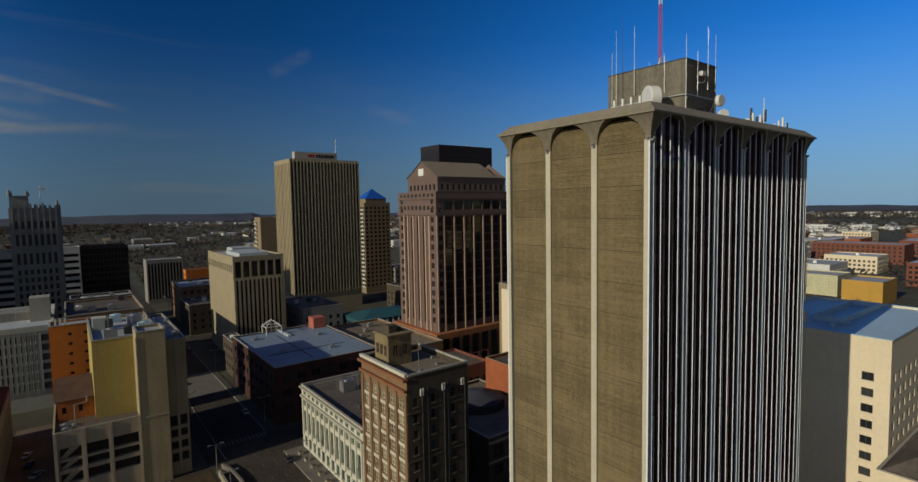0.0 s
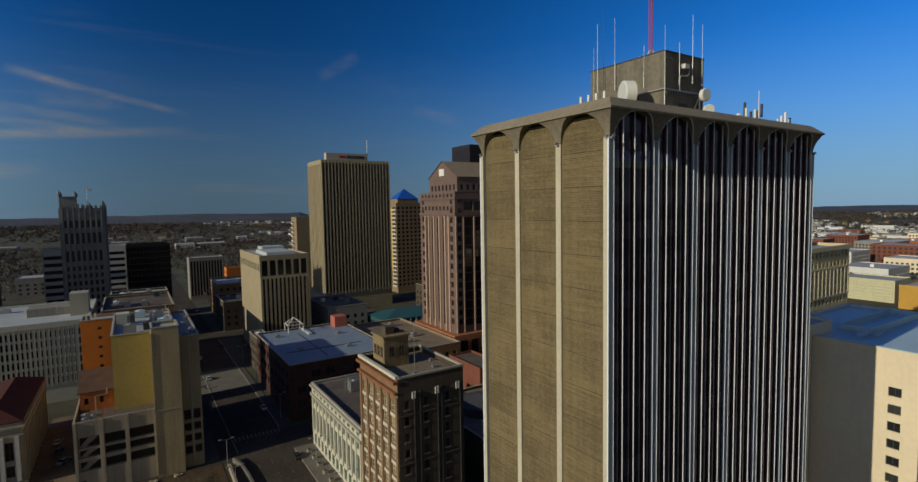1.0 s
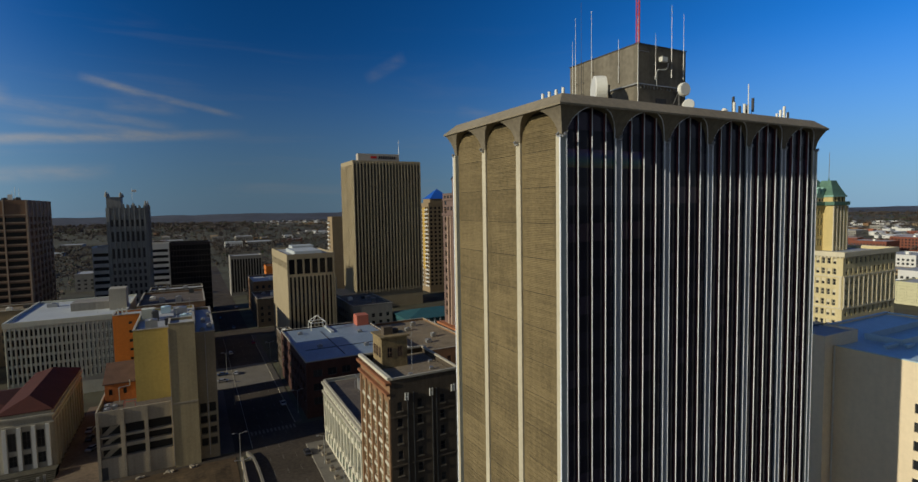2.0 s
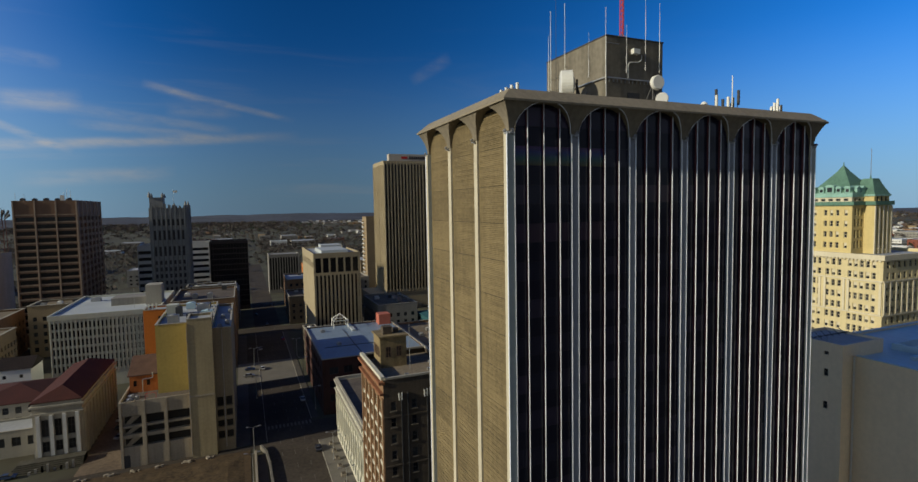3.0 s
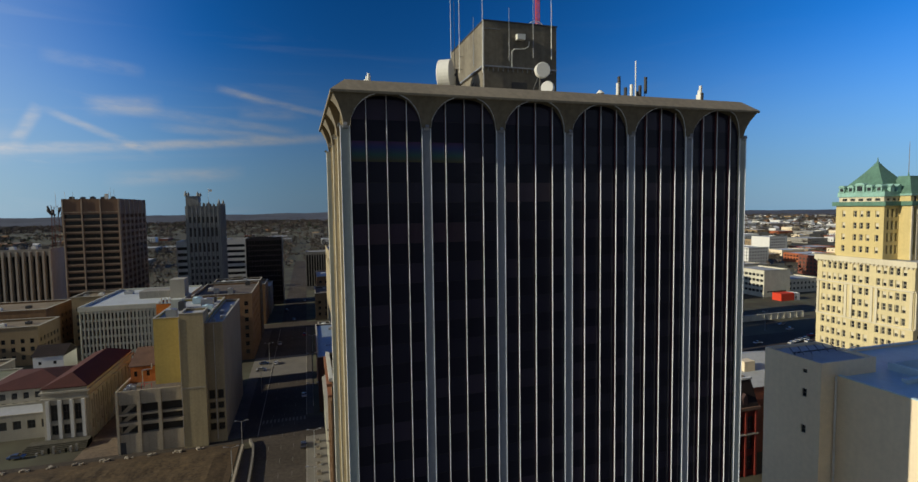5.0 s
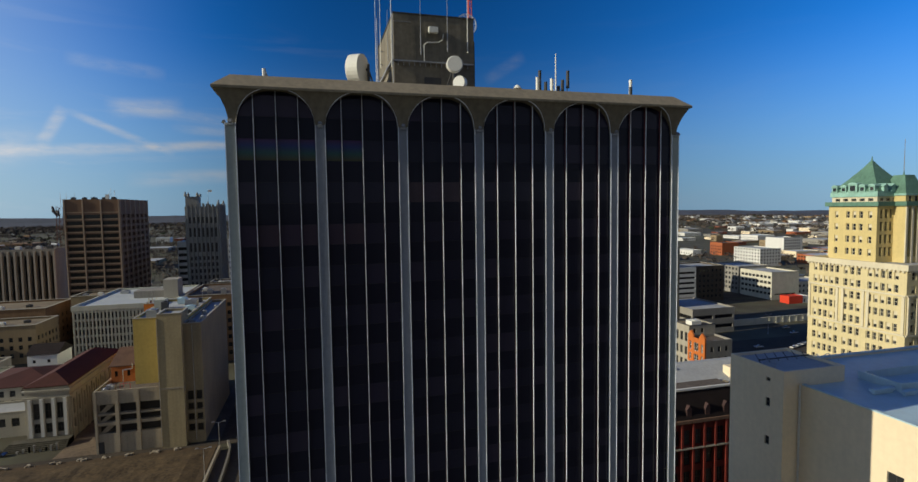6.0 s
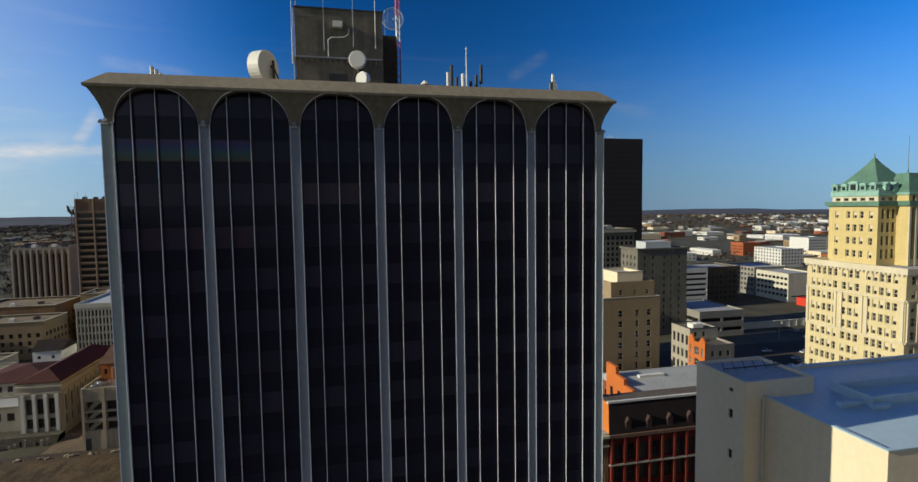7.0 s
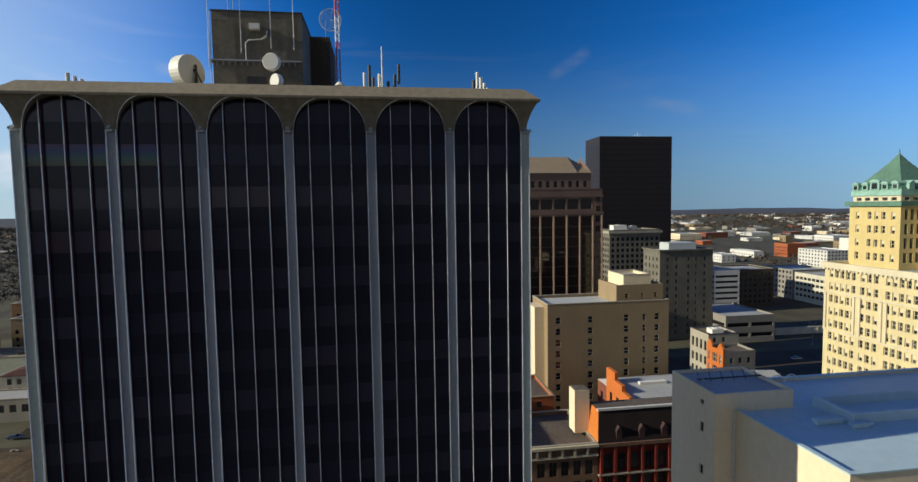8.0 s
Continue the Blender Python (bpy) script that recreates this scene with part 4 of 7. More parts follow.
a = thing("arcade_block", "broad brick block with a flat pale membrane roof", "building", (58.5, 177, 0))
block(a, 58.5, 177, 98, 233, -0.5, 20.2, SOOTRED, MEMBR, {"W": (even(56, 9, 3.6, 1.5), floors(4.5, 3, 5.0, 2.6), 0.4, "pair"), "S": (even(39.5, 7, 3.2, 1.5), floors(4.5, 3, 5.0, 2.6), 0.4, "pair")}, parapet=0.5, coping=STONE)
m = Mb()
for p, q in (((70.5, 226, 20), (70.5, 226, 23.4)), ((77, 226, 20), (77, 226, 23.4)), ((70.5, 232, 20), (70.5, 232, 23.4)), ((77, 232, 20), (77, 232, 23.4)),
             ((70.5, 226, 23.4), (73.7, 229, 26.2)), ((77, 226, 23.4), (73.7, 229, 26.2)), ((70.5, 232, 23.4), (73.7, 229, 26.2)), ((77, 232, 23.4), (73.7, 229, 26.2)),
             ((70.5, 226, 23.4), (77, 226, 23.4)), ((70.5, 232, 23.4), (77, 232, 23.4)), ((70.5, 226, 23.4), (70.5, 232, 23.4)), ((77, 226, 23.4), (77, 232, 23.4))):
    m.tube(p, q, 0.16)
m.ob("skylight_frame", DISHW, a, "white tubular pyramid frame")
m = Mb()
m.box(77.5, 219, 19.75, 79, 232.5, 20.4)
m.ob("roof_curb", ROOFLT, a)
m = Mb()
m.box(91.5, 226, 19.7, 97, 232, 24.5)
m.ob("roof_house", surf("salmon brick", (0.42, 0.13, 0.09), 0.9, 0.12, streak=0.2), a)
for x, y in ((64, 222), (67, 197), (84, 190), (88, 213)):
    unit(a, x, y, 19.7, 2.0, 1.6, 1.0)
bars(a, "roof_pipe", DARKM, [(62, 195, 19.72, 92, 195.2, 19.9), (74, 183, 19.72, 74.2, 224, 19.9)])

# ---- garage, stair tower, yellow and orange blocks ----
st = thing("stair_tower", "blank weathered tan concrete stair tower", "building", (17.5, 160, 0))
block(st, 17.5, 160, 24.2, 169, -0.5, 42.3, surf("tan stucco", (0.36, 0.29, 0.17), 0.9, 0.14, 0.1, 1.5, 0.1, streak=0.5), ROOFGR, parapet=0.6, coping=STONE)
m = Mb()
m.box(17.42, 159.9, 18.7, 24.28, 159.997, 19.2)
m.ob("string_course", GARAGE, st)
bars(st, "drain_pipe", STEEL, [(17.3, 159.85, 1, 17.46, 159.99, 41)])

g = thing("parking_garage", "weathered concrete parking garage with open decks", "garage", (-1.2, 161.5, 0))
zs = [(6.0, 8.6), (9.6, 11.7), (12.3, 15.2)]
m = Mb()
# open decks end in a near black back that paints their inner shade
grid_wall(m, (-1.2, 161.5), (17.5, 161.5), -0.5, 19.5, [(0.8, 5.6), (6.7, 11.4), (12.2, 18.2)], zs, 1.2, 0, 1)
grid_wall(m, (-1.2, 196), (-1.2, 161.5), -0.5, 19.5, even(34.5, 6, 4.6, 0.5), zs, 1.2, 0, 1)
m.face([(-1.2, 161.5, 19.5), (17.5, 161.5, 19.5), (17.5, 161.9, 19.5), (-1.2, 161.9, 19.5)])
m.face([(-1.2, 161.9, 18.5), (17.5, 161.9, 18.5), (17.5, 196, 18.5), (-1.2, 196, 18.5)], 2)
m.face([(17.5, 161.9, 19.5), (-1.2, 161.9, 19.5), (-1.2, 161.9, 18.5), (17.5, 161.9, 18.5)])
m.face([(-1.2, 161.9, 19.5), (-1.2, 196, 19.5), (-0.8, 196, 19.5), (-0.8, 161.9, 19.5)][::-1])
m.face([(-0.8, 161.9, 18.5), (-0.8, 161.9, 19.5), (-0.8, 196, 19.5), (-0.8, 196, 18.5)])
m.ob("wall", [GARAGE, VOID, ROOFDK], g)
bars(g, "column", GARAGE, [(x, 161.2, 0, x + 0.7, 161.497, 19.4) for x in (-1.2, 4.75, 10.5)])
ramp = Mb()
for z0, z1 in ((6.0, 8.4), (9.6, 11.5), (12.3, 14.8)):
    ramp.face([(-0.3, 162.5, z0), (1.2, 162.5, z0), (4.2, 162.5, z1), (2.0, 162.5, z1)])
ramp.ob("ramp", GARAGE, g)
bars(g, "door", DARKM, [(-0.6, 161.42, 0.0, 1.0, 161.49, 3.6)])
for x, y, w, d, hh in ((0.5, 163, 1.6, 1.4, 1.1), (2.6, 163.5, 1.2, 1.2, 1.6), (0.2, 167, 2.2, 1.6, 0.9)):
    unit(g, x, y, 18.5, w, d, hh)
bars(g, "deck_rail", MASTRED, [(5.2, 164, 18.5, 5.3, 164.1, 20.6), (8, 164, 18.5, 8.1, 164.1, 20.6), (5.2, 164, 20.5, 8.1, 164.1, 20.6), (5.2, 167, 18.5, 5.3, 167.1, 20.6)])

SLAB = surf("pale green grey precast", (0.5, 0.5, 0.42), 0.85, 0.1, 0.2, 2.5, 0.1, streak=0.3)
y = thing("yellow_block", "tall yellow painted blank wall block behind the garage", "building", (8, 169, 0))
block(y, 8, 169, 24.2, 206, 0, 39.7, YELLOW, ROOFGR, parapet=0.7, coping=STONE)
e = thing("east_wing", "tall tan wing along the street with open lower decks", "building", (24.21, 162, 0))
block(e, 24.21, 162, 29.4, 206, -0.5, 38.6, surf("drab tan stucco", (0.25, 0.2, 0.13), 0.9, 0.14, 0.1, 1.5, 0.1, streak=0.5), ROOFGR,
      {"S": ([(0.4, 2.2), (2.9, 4.7)], [(3.8, 6.2), (7.4, 9.6), (10.8, 13.0), (14.0, 17.0)], 0.8, "void")}, parapet=0.7, coping=STONE)
bars(e, "drain_pipe", STEEL, [(26.7, 161.8, 1, 26.86, 161.99, 38)])
for i, (x, yy, w, d, hh) in enumerate(((11, 172, 3.2, 2.6, 2.8), (16, 176, 2.4, 2.4, 2.2), (20, 182, 3.5, 2.2, 1.8), (12, 185, 2, 2, 3.2), (18, 192, 4, 3, 2.5), (22.5, 174, 1.4, 1.4, 1.6), (14, 198, 3, 3, 2.2), (20, 200, 2, 2, 1.5))):
    unit(y, x, yy, 39.0, w, d, hh, (STEEL, DARKM, ROOFBLUE, DARKM)[i % 4])
m = Mb()
m.box(9.0, 188, 39.0, 12.5, 192, 42.6)
m.ob("lift_house", SLAB, y, "pale green grey lift house")
for x, yy in ((23.0, 171), (12.5, 180), (19, 188), (23, 197)):
    whip(y, x, yy, 39.0, 44.0, 0.06)
for x, yy in ((25.5, 165), (27.5, 170), (26, 180), (28, 190)):
    unit(e, x, yy, 37.9, 1.4, 1.6, 1.2, STEEL)

o = thing("orange_block", "bright orange painted brick block with small dark windows", "building", (-2, 213.2, 0))
block(o, -2, 213.2, 11.2, 223, -0.5, 37.3, ORANGE, ROOFGR, {"S": ([(4.9, 6.0), (9.2, 10.3)], floors(20.6, 5, 3.3, 1.0), 0.3, "sash"), "W": (even(9.8, 2, 1.0, 2), floors(20.6, 5, 3.3, 1.0), 0.3, "sash")}, parapet=0.6, coping=STONE)
bars(o, "chimney_pipe", DISHW, [(x, 214, 36.7, x + 0.5, 214.5, 39.6) for x in (-0.5, 0.8, 2.1)])
ow = thing("orange_annex", "orange brick roof house with a brown shingled lean-to roof", "building", (-0.2, 173, 18.5))
m = Mb()
grid_wall(m, (-0.2, 173), (7.99, 173), 18.5, 24.1, [(1.0, 1.9), (4.6, 5.5)], [(20.4, 22.2)], 0.3, 0, 1)
grid_wall(m, (-0.2, 183), (-0.2, 173), 18.5, 24.1, [(4.0, 5.2)], [(18.7, 20.9)], 0.3, 0, 1)
grid_wall(m, (7.99, 183), (-0.2, 183), 18.5, 24.1, [], [])
m.face([(-0.2, 173, 24.1), (-0.2, 183, 27.6), (-0.2, 183, 24.1)], 0)
m.ob("wall", [surf("weathered orange brick", (0.42, 0.13, 0.035), 0.85, 0.2, 0.3, 2.0, 0.1, streak=0.4), VOID], ow)
m = Mb()
p = [(-0.7, 172.5, 24.0), (7.99, 172.5, 24.0), (7.99, 183.2, 27.8), (-0.7, 183.2, 27.8)]
m.face(p)
m.face([(x, y, z - 0.3) for x, y, z in p][::-1])
for a in range(4):
    b2 = (a + 1) % 4
    m.face([(*p[a][:2], p[a][2] - 0.3), (*p[b2][:2], p[b2][2] - 0.3), p[b2], p[a]])
m.ob("roof", surf("brown shingle", (0.1, 0.055, 0.04), 0.9, 0.25, 0.4, 4.0, 0.2), ow)
m = Mb()
m.tube((3.4, 172.2, 18.5), (3.4, 172.2, 22.6), 0.14)
m.tube((3.4, 172.2, 22.6), (6.2, 172.2, 22.9), 0.14)
m.tube((6.2, 172.2, 22.9), (6.2, 172.2, 24.6), 0.14)
m.ob("duct_pipe", STEEL, ow)

# ---- long pale office slab ----
l = thing("office_slab", "long pale office building with a grid of slim windows", "building", (-42, 250.5, 0))
block(l, -42, 250.5, -2, 306, -0.5, 32.0, SLAB, ROOFLT, {"S": (even(36, 24, 0.75, 0.4), floors(7.5, 6, 3.7, 2.7), 0.5, "bare"), "W": (even(55.5, 20, 0.8, 0.5), floors(7.5, 6, 3.7, 2.7), 0.5, "bare")}, parapet=0.9, glass=DARKGLASS)
band(l, "fascia", SLAB, -42, 250.5, -2, 306, 29.9, 32.01, 0.35)
bars(l, "louver", DARKM, [(-5.6, 250.3, z, -2.3, 250.49, z + 2.4) for z in (7.6, 11.3, 15.0, 18.7, 22.4, 26.1)])
bars(l, "mullion", SLAB, [(-42 + 0.4 + 1.5 * i - 0.14, 250.2, 6.5, -42 + 0.4 + 1.5 * i + 0.14, 250.49, 29.9) for i in range(25)])
m = Mb()
m.box(-9, 266, 31.1, -2.5, 275, 40.5)
m.ob("lift_house", STONE, l)
m = Mb()
m.box(-24, 272, 31.1, -9.2, 284, 34.5)
m.ob("plant_screen", GREYC, l)
unit(l, -36, 290, 31.1, 4, 3, 1.6)
unit(l, -20, 290, 31.1, 3, 3, 2)
whip(l, -13, 262, 31.1, 41)

# ---- towers in the west ----
t = thing("brown_tower", "brown gridded concrete office tower with wide dark windows", "tower", (-82, 345, 0))
zs = floors(8, 17, 3.9, 2.3)
block(t, -82, 345, -52.5, 397, -0.5, 82, BROWNT, ROOFDK, {"S": (even(29.5, 3, 8.6, 0.6), zs, 0.9, "bare"), "E": (even(52, 12, 3.2, 0.6), zs, 0.6, "bare")}, glass=DARKGLASS)
bars(t, "pier", surf("tan precast", (0.36, 0.27, 0.195), 0.85, 0.12, streak=0.3), [(-82 + 9.65 * i - 0.05, 344.5, 0, -82 + 9.65 * i + 0.6, 344.996, 82) for i in range(4)] + [(-52.496, 345.2 + 8.6 * i, 0, -52.0, 346.0 + 8.6 * i, 82) for i in range(7)])
bars(t, "floor_edge", surf("tan precast", (0.3, 0.225, 0.165)), [(-82, 344.7, z - 0.7, -52.5, 344.99, z - 0.2) for z in [p[0] for p in zs] + [74.5]])
for i in range(7):
    unit(t, -80 + 3.6 * i, 350 + (i % 3) * 6, 81.1, 2.2, 2, 2.2, DARKM)
for x, yy, hh in ((-81, 347, 86), (-78, 350, 86), (-60, 352, 87), (-58, 349, 89), (-57, 352, 88)):
    whip(t, x, yy, 81.1, hh, 0.12)
m = Mb()
m.box(-61.5, 350, 82, -59.5, 350.6, 85)
m.ob("radio_panel", DISHW, t)

t = thing("gothic_tower", "grey stone gothic tower with ribs and corner pinnacles", "tower", (-19, 357, 0))
block(t, -19, 357, 2, 377, -0.5, 77, GOTH, ROOFDK, {"S": (even(21, 7, 1.3, 1.5), floors(8, 9, 4.2, 2.6) + [(47, 53), (57, 63), (66, 70)], 0.5, "bare"), "E": (even(20, 6, 1.3, 1.5), floors(8, 9, 4.2, 2.6) + [(47, 53), (57, 63), (66, 70)], 0.5, "bare")}, glass=GREYGLASS)
bars(t, "rib", GOTH, [(-19 + 1.5 + 2.571 * i - 0.35, 356.4, 0, -19 + 1.5 + 2.571 * i + 0.35, 356.996, 78.5) for i in range(8)] + [(2.004, 358.5 + 2.83 * i - 0.3, 0, 2.6, 358.5 + 2.83 * i + 0.3, 78.5) for i in range(7)])
m = Mb()
m.box(-18.5, 357.5, 77, -11, 366, 83.5)
m.ob("stair_turret", GOTH, t)
for px, py, z0, z1 in ((-18.4, 357.6, 83.5, 87), (-11.2, 357.6, 83.5, 86.5), (-18.4, 365.6, 83.5, 86.5), (-11.2, 365.6, 83.5, 86), (1.2, 357.8, 77, 81.5), (1.2, 376, 77, 81.5), (-5, 357.8, 77, 80.2)):
    m = Mb()
    m.tube((px, py, z0), (px, py, z0 + (z1 - z0) * 0.5), 0.9, 0.8, 8)
    m.tube((px, py, z0 + (z1 - z0) * 0.5), (px, py, z1), 0.8, 0.1, 8)
    m.ob("pinnacle", GOTH, t)
m = Mb()
for i in range(6):
    m.box(-10.6 + 2.1 * i, 357.0, 77, -9.6 + 2.1 * i, 357.6, 79.4 - 0.35 * i)
m.ob("crenel", GOTH, t)
whip(t, -6, 364, 77, 89, 0.1)
m = Mb()
m.box(-6, 363.95, 86.6, -3.6, 364.0, 88)
m.ob("flag", WHITE, t)

t = thing("striped_block", "white banded office slab beside the gothic tower", "building", (-3, 412, 0))
block(t, -3, 412, 10.6, 432, -0.5, 52, WHITE, ROOFDK, {"S": (even(13.6, 1, 12.4), floors(4, 11, 4.2, 2.0), 0.5, "bare"), "E": (even(20, 8, 1.4, 0.5), floors(4, 11, 4.2, 2.0), 0.4, "bare")}, glass=DARKGLASS)
t = thing("striped_block", "white banded office slab behind the gothic tower", "building", (-30, 380, 0))
block(t, -30, 380, -19.5, 400, -0.5, 53, WHITE, ROOFDK, {"S": (even(10.5, 1, 9.6), floors(4, 11, 4.3, 2.1), 0.5, "bare")}, glass=DARKGLASS)
t = thing("dark_block", "black glass office block with a thin roof edge", "building", (11, 412, 0))
block(t, 11, 412, 37, 432, -0.5, 52, BLACKB, ROOFDK, {"S": (even(26, 13, 1.7, 0.2), floors(3, 12, 4.0, 3.2), 0.15, "bare")}, glass=DARKGLASS, coping=DARKM)
t = thing("ribbed_block", "pale concrete slab with deep vertical fins", "building", (-139, 385, 0))
block(t, -139, 385, -105, 410, -0.5, 50.5, GREYC, ROOFDK, {"S": (even(34, 9, 1.6, 0.4), [(4, 46)], 1.4, "bare")}, glass=DARKGLASS)
bars(t, "fin", surf("pale fin concrete", (0.38, 0.34, 0.29), 0.85, 0.12, streak=0.3), [(-139 + 0.4 + 3.69 * i - 0.5, 383.6, 0, -139 + 0.4 + 3.69 * i + 0.6, 384.996, 49) for i in range(10)])
for i in range(5):
    unit(t, -136 + 6 * i, 390, 49.6, 3, 2.6, 2.4, DISHW if i % 2 else DARKM)
m = Mb()
for dx in (-2.5, 2.5):
    for dy in (-2.5, 2.5):
        m.tube((-108 + dx, 404 + dy, 49.6), (-108 + dx * 0.8, 404 + dy * 0.8, 78), 0.25, 0.2, 4)
for k in range(6):
    z = 52 + 4.6 * k
    m.tube((-110.4, 401.6, z), (-105.6, 401.6, z + 4), 0.12, None, 4)
    m.tube((-105.6, 401.6, z), (-110.4, 401.6, z + 4), 0.12, None, 4)
m.ob("lattice_mast", surf("rusty red mast", (0.14, 0.06, 0.045), 0.8, 0.2), t, "steel lattice radio mast")
whip(t, -108, 404, 78, 88, 0.15)
for k in range(8):
    w = k * 0.785
    m = Mb()
    tilt = 2.0 + 1.6 * (k % 3)
    a = Vector((-108 + 2.2 * math.cos(w), 404 + 2.2 * math.sin(w), 71 + (k % 2)))
    b = Vector((-108 + 5.0 * math.cos(w), 404 + 5.0 * math.sin(w), 72.5 + 0.8 * tilt + (k % 2)))
    m.tube(a, b, 0.2, 0.8, 8)
    m.tube(b, b + Vector((0, 0, 1.0)), 0.75, 0.5, 8)
    m.ob("horn_antenna", DARKM, t)

# ---- courthouse ----
c = thing("courthouse", "pale classical courthouse with engaged columns and red hipped roof", "courthouse", (-26, 176, 0))
zs = [(3.0, 6.2), (7.6, 12.8)]
block(c, -26, 176, -13.6, 220, -0.5, 18.4, STONE, ROOFDK, {"S": (even(12.4, 3, 1.9, 1.3), zs, 0.6, "grid"), "E": (even(44, 11, 1.8, 1), zs, 0.5, "grid")}, parapet=0.3)
band(c, "cornice", STONE, -26, 176, -13.6, 220, 16.6, 17.2, 0.7)
band(c, "architrave", STONE, -26, 176, -13.6, 220, 14.4, 15.0, 0.45)
m = Mb()
for i in range(5):
    m.box(-29 - 0.4 * i, 171.5 - 0.45 * i, 0, -12.6, 174.9, 2.0 - 0.4 * i)
m.ob("terrace", surf("dark planted terrace", (0.075, 0.068, 0.05), 0.95, 0.4, 0.5, 3.0, 0.3), c, "dark stepped terrace")
bars(c, "column", WHITE, [(-26 + 1.05 + 3.27 * i, 175.2, 2.0, -26 + 1.95 + 3.27 * i, 176.4, 14.4) for i in range(4)])
bars(c, "pilaster", STONE, [(-13.596, 176.6 + 3.9 * i, 0, -13.2, 177.5 + 3.9 * i, 14.39) for i in range(12)])
hip_roof(c, -26, 176, -13.6, 220, 18.404, 21.4, REDROOF, over=0.4)
w = thing("courthouse_wing", "low pale courthouse wing with red roof", "building", (-52, 196, 0))
block(w, -52, 196, -26.3, 222, -0.5, 13.4, STONE, ROOFDK, {"S": (even(25.7, 7, 1.7, 1), [(6.5, 8.6), (9.8, 12)], 0.4, "sash")}, parapet=0.3)
hip_roof(w, -52, 196, -26.3, 222, 13.404, 16.4, REDROOF)
w = thing("court_annex", "low flat roofed white annex with square windows", "building", (-75, 184, 0))
block(w, -75, 184, -26.3, 195.9, -0.5, 8.2, STONE, ROOFGR, {"S": (even(48.7, 12, 2.3, 0.6), [(3.4, 6.2)], 0.4, "grid")}, parapet=0.5, coping=STONE)
w = thing("court_wing", "grey stone wing with a green roof beside the courthouse", "building", (-110, 198, 0))
block(w, -110, 198, -53, 226, -0.5, 13, STONE, surf("green roof felt", (0.16, 0.17, 0.11), 0.9, 0.2), {"S": (even(57, 14, 1.9, 1), [(3, 5.6), (8.2, 11)], 0.4, "sash")}, parapet=0.5, coping=STONE)
bars(c, "forecourt_pier", GREYC, [(-25.5 + 1.5 * i, 168.3 + 0.3 * (i % 3), 0, -24.9 + 1.5 * i, 168.9, 0.8 + 0.5 * (i % 4)) for i in range(8)])

w = thing("white_house", "small white house with a dark gabled roof", "house", (-61, 252, 0))
block(w, -61, 252, -49.5, 266, 0, 10.8, surf("fresh white paint", (0.82, 0.83, 0.83), 0.6, 0.04), ROOFDK, {"S": ([(2.0, 3.2), (7.6, 8.8)], [(2.5, 5.0), (7.2, 8.6)], 0.25, "sash")}, parapet=0.2)
m = Mb()
for p in ([(-61.6, 251.6, 10.8), (-48.9, 251.6, 10.8), (-48.9, 259, 14.6), (-61.6, 259, 14.6)], [(-48.9, 266.4, 10.8), (-61.6, 266.4, 10.8), (-61.6, 259, 14.6), (-48.9, 259, 14.6)]):
    m.face(p)
m.face([(-61.6, 266.4, 10.8), (-61.6, 251.6, 10.8), (-61.6, 259, 14.6)])
m.face([(-48.9, 251.6, 10.8), (-48.9, 266.4, 10.8), (-48.9, 259, 14.6)])
m.ob("roof", surf("dark slate", (0.022, 0.016, 0.016), 0.8, 0.25, spec=0.15), w)

for x0, y0, x1, y1, hh, n, mat in ((-104, 282, -71, 305, 19, 8, TANB), (-120, 308, -78, 340, 23, 9, BROWNB), (-70, 318, -48, 338, 27, 5, TANB), (-140, 250, -108, 280, 17, 8, TANB), (-104, 240, -72, 262, 8.5, 8, GREYC)):
    r = building("old_block", "old tan brick block with rows of windows and cornice", "building", x0, y0, x1, y1, hh, mat, ROOFBR,
                 {"S": (even(x1 - x0, n, 1.7, 0.8), floors(3, int((hh - 4) / 4), 4.0, 2.2), 0.35, "sash"), "E": (even(y1 - y0, 6, 1.6, 0.8), floors(3, int((hh - 4) / 4), 4.0, 2.2), 0.35, "sash")}, "old blocks", coping=STONE, lip=0.4)
    for k in range(3):
        unit(r, x0 + 4 + k * (x1 - x0) / 3.5, y0 + 5 + 3 * k, hh - 0.9, 2.5, 2, 1.4, (STEEL, DISHW, DARKM)[k])


# ---- north along the street ----
w = thing("office_block", "pale ribbed office block with dark upper gallery", "building", (66.8, 262, 0))
block(w, 66.8, 262, 90.8, 315, -0.5, 51.8, KTAN, ROOFGR, {"S": (even(24, 6, 3.0, 0.5), [(41.5, 49.2)], 1.2, "bare"), "W": (even(53, 14, 1.6, 1), [(44.0, 47.5)], 0.5, "bare")}, glass=DARKGLASS, parapet=1.0)
m = Mb()
m.box(67.4, 261.75, 2, 90.2, 261.99, 40.2)
m.ob("glazing", DARKGLASS, w)
bars(w, "rib", KTAN, [(66.8 + 2.0 * i, 261.0, 0, 66.8 + 2.0 * i + 0.95, 261.74, 40.6) for i in range(12)] + [(90.0, 261.0, 0, 90.8, 261.74, 40.6)])
m = Mb()
m.box(72, 270, 50.8, 86, 296, 52.6)
m.box(76, 300, 50.8, 88, 312, 53.4)
m.ob("plant_room", ROOFLT, w)

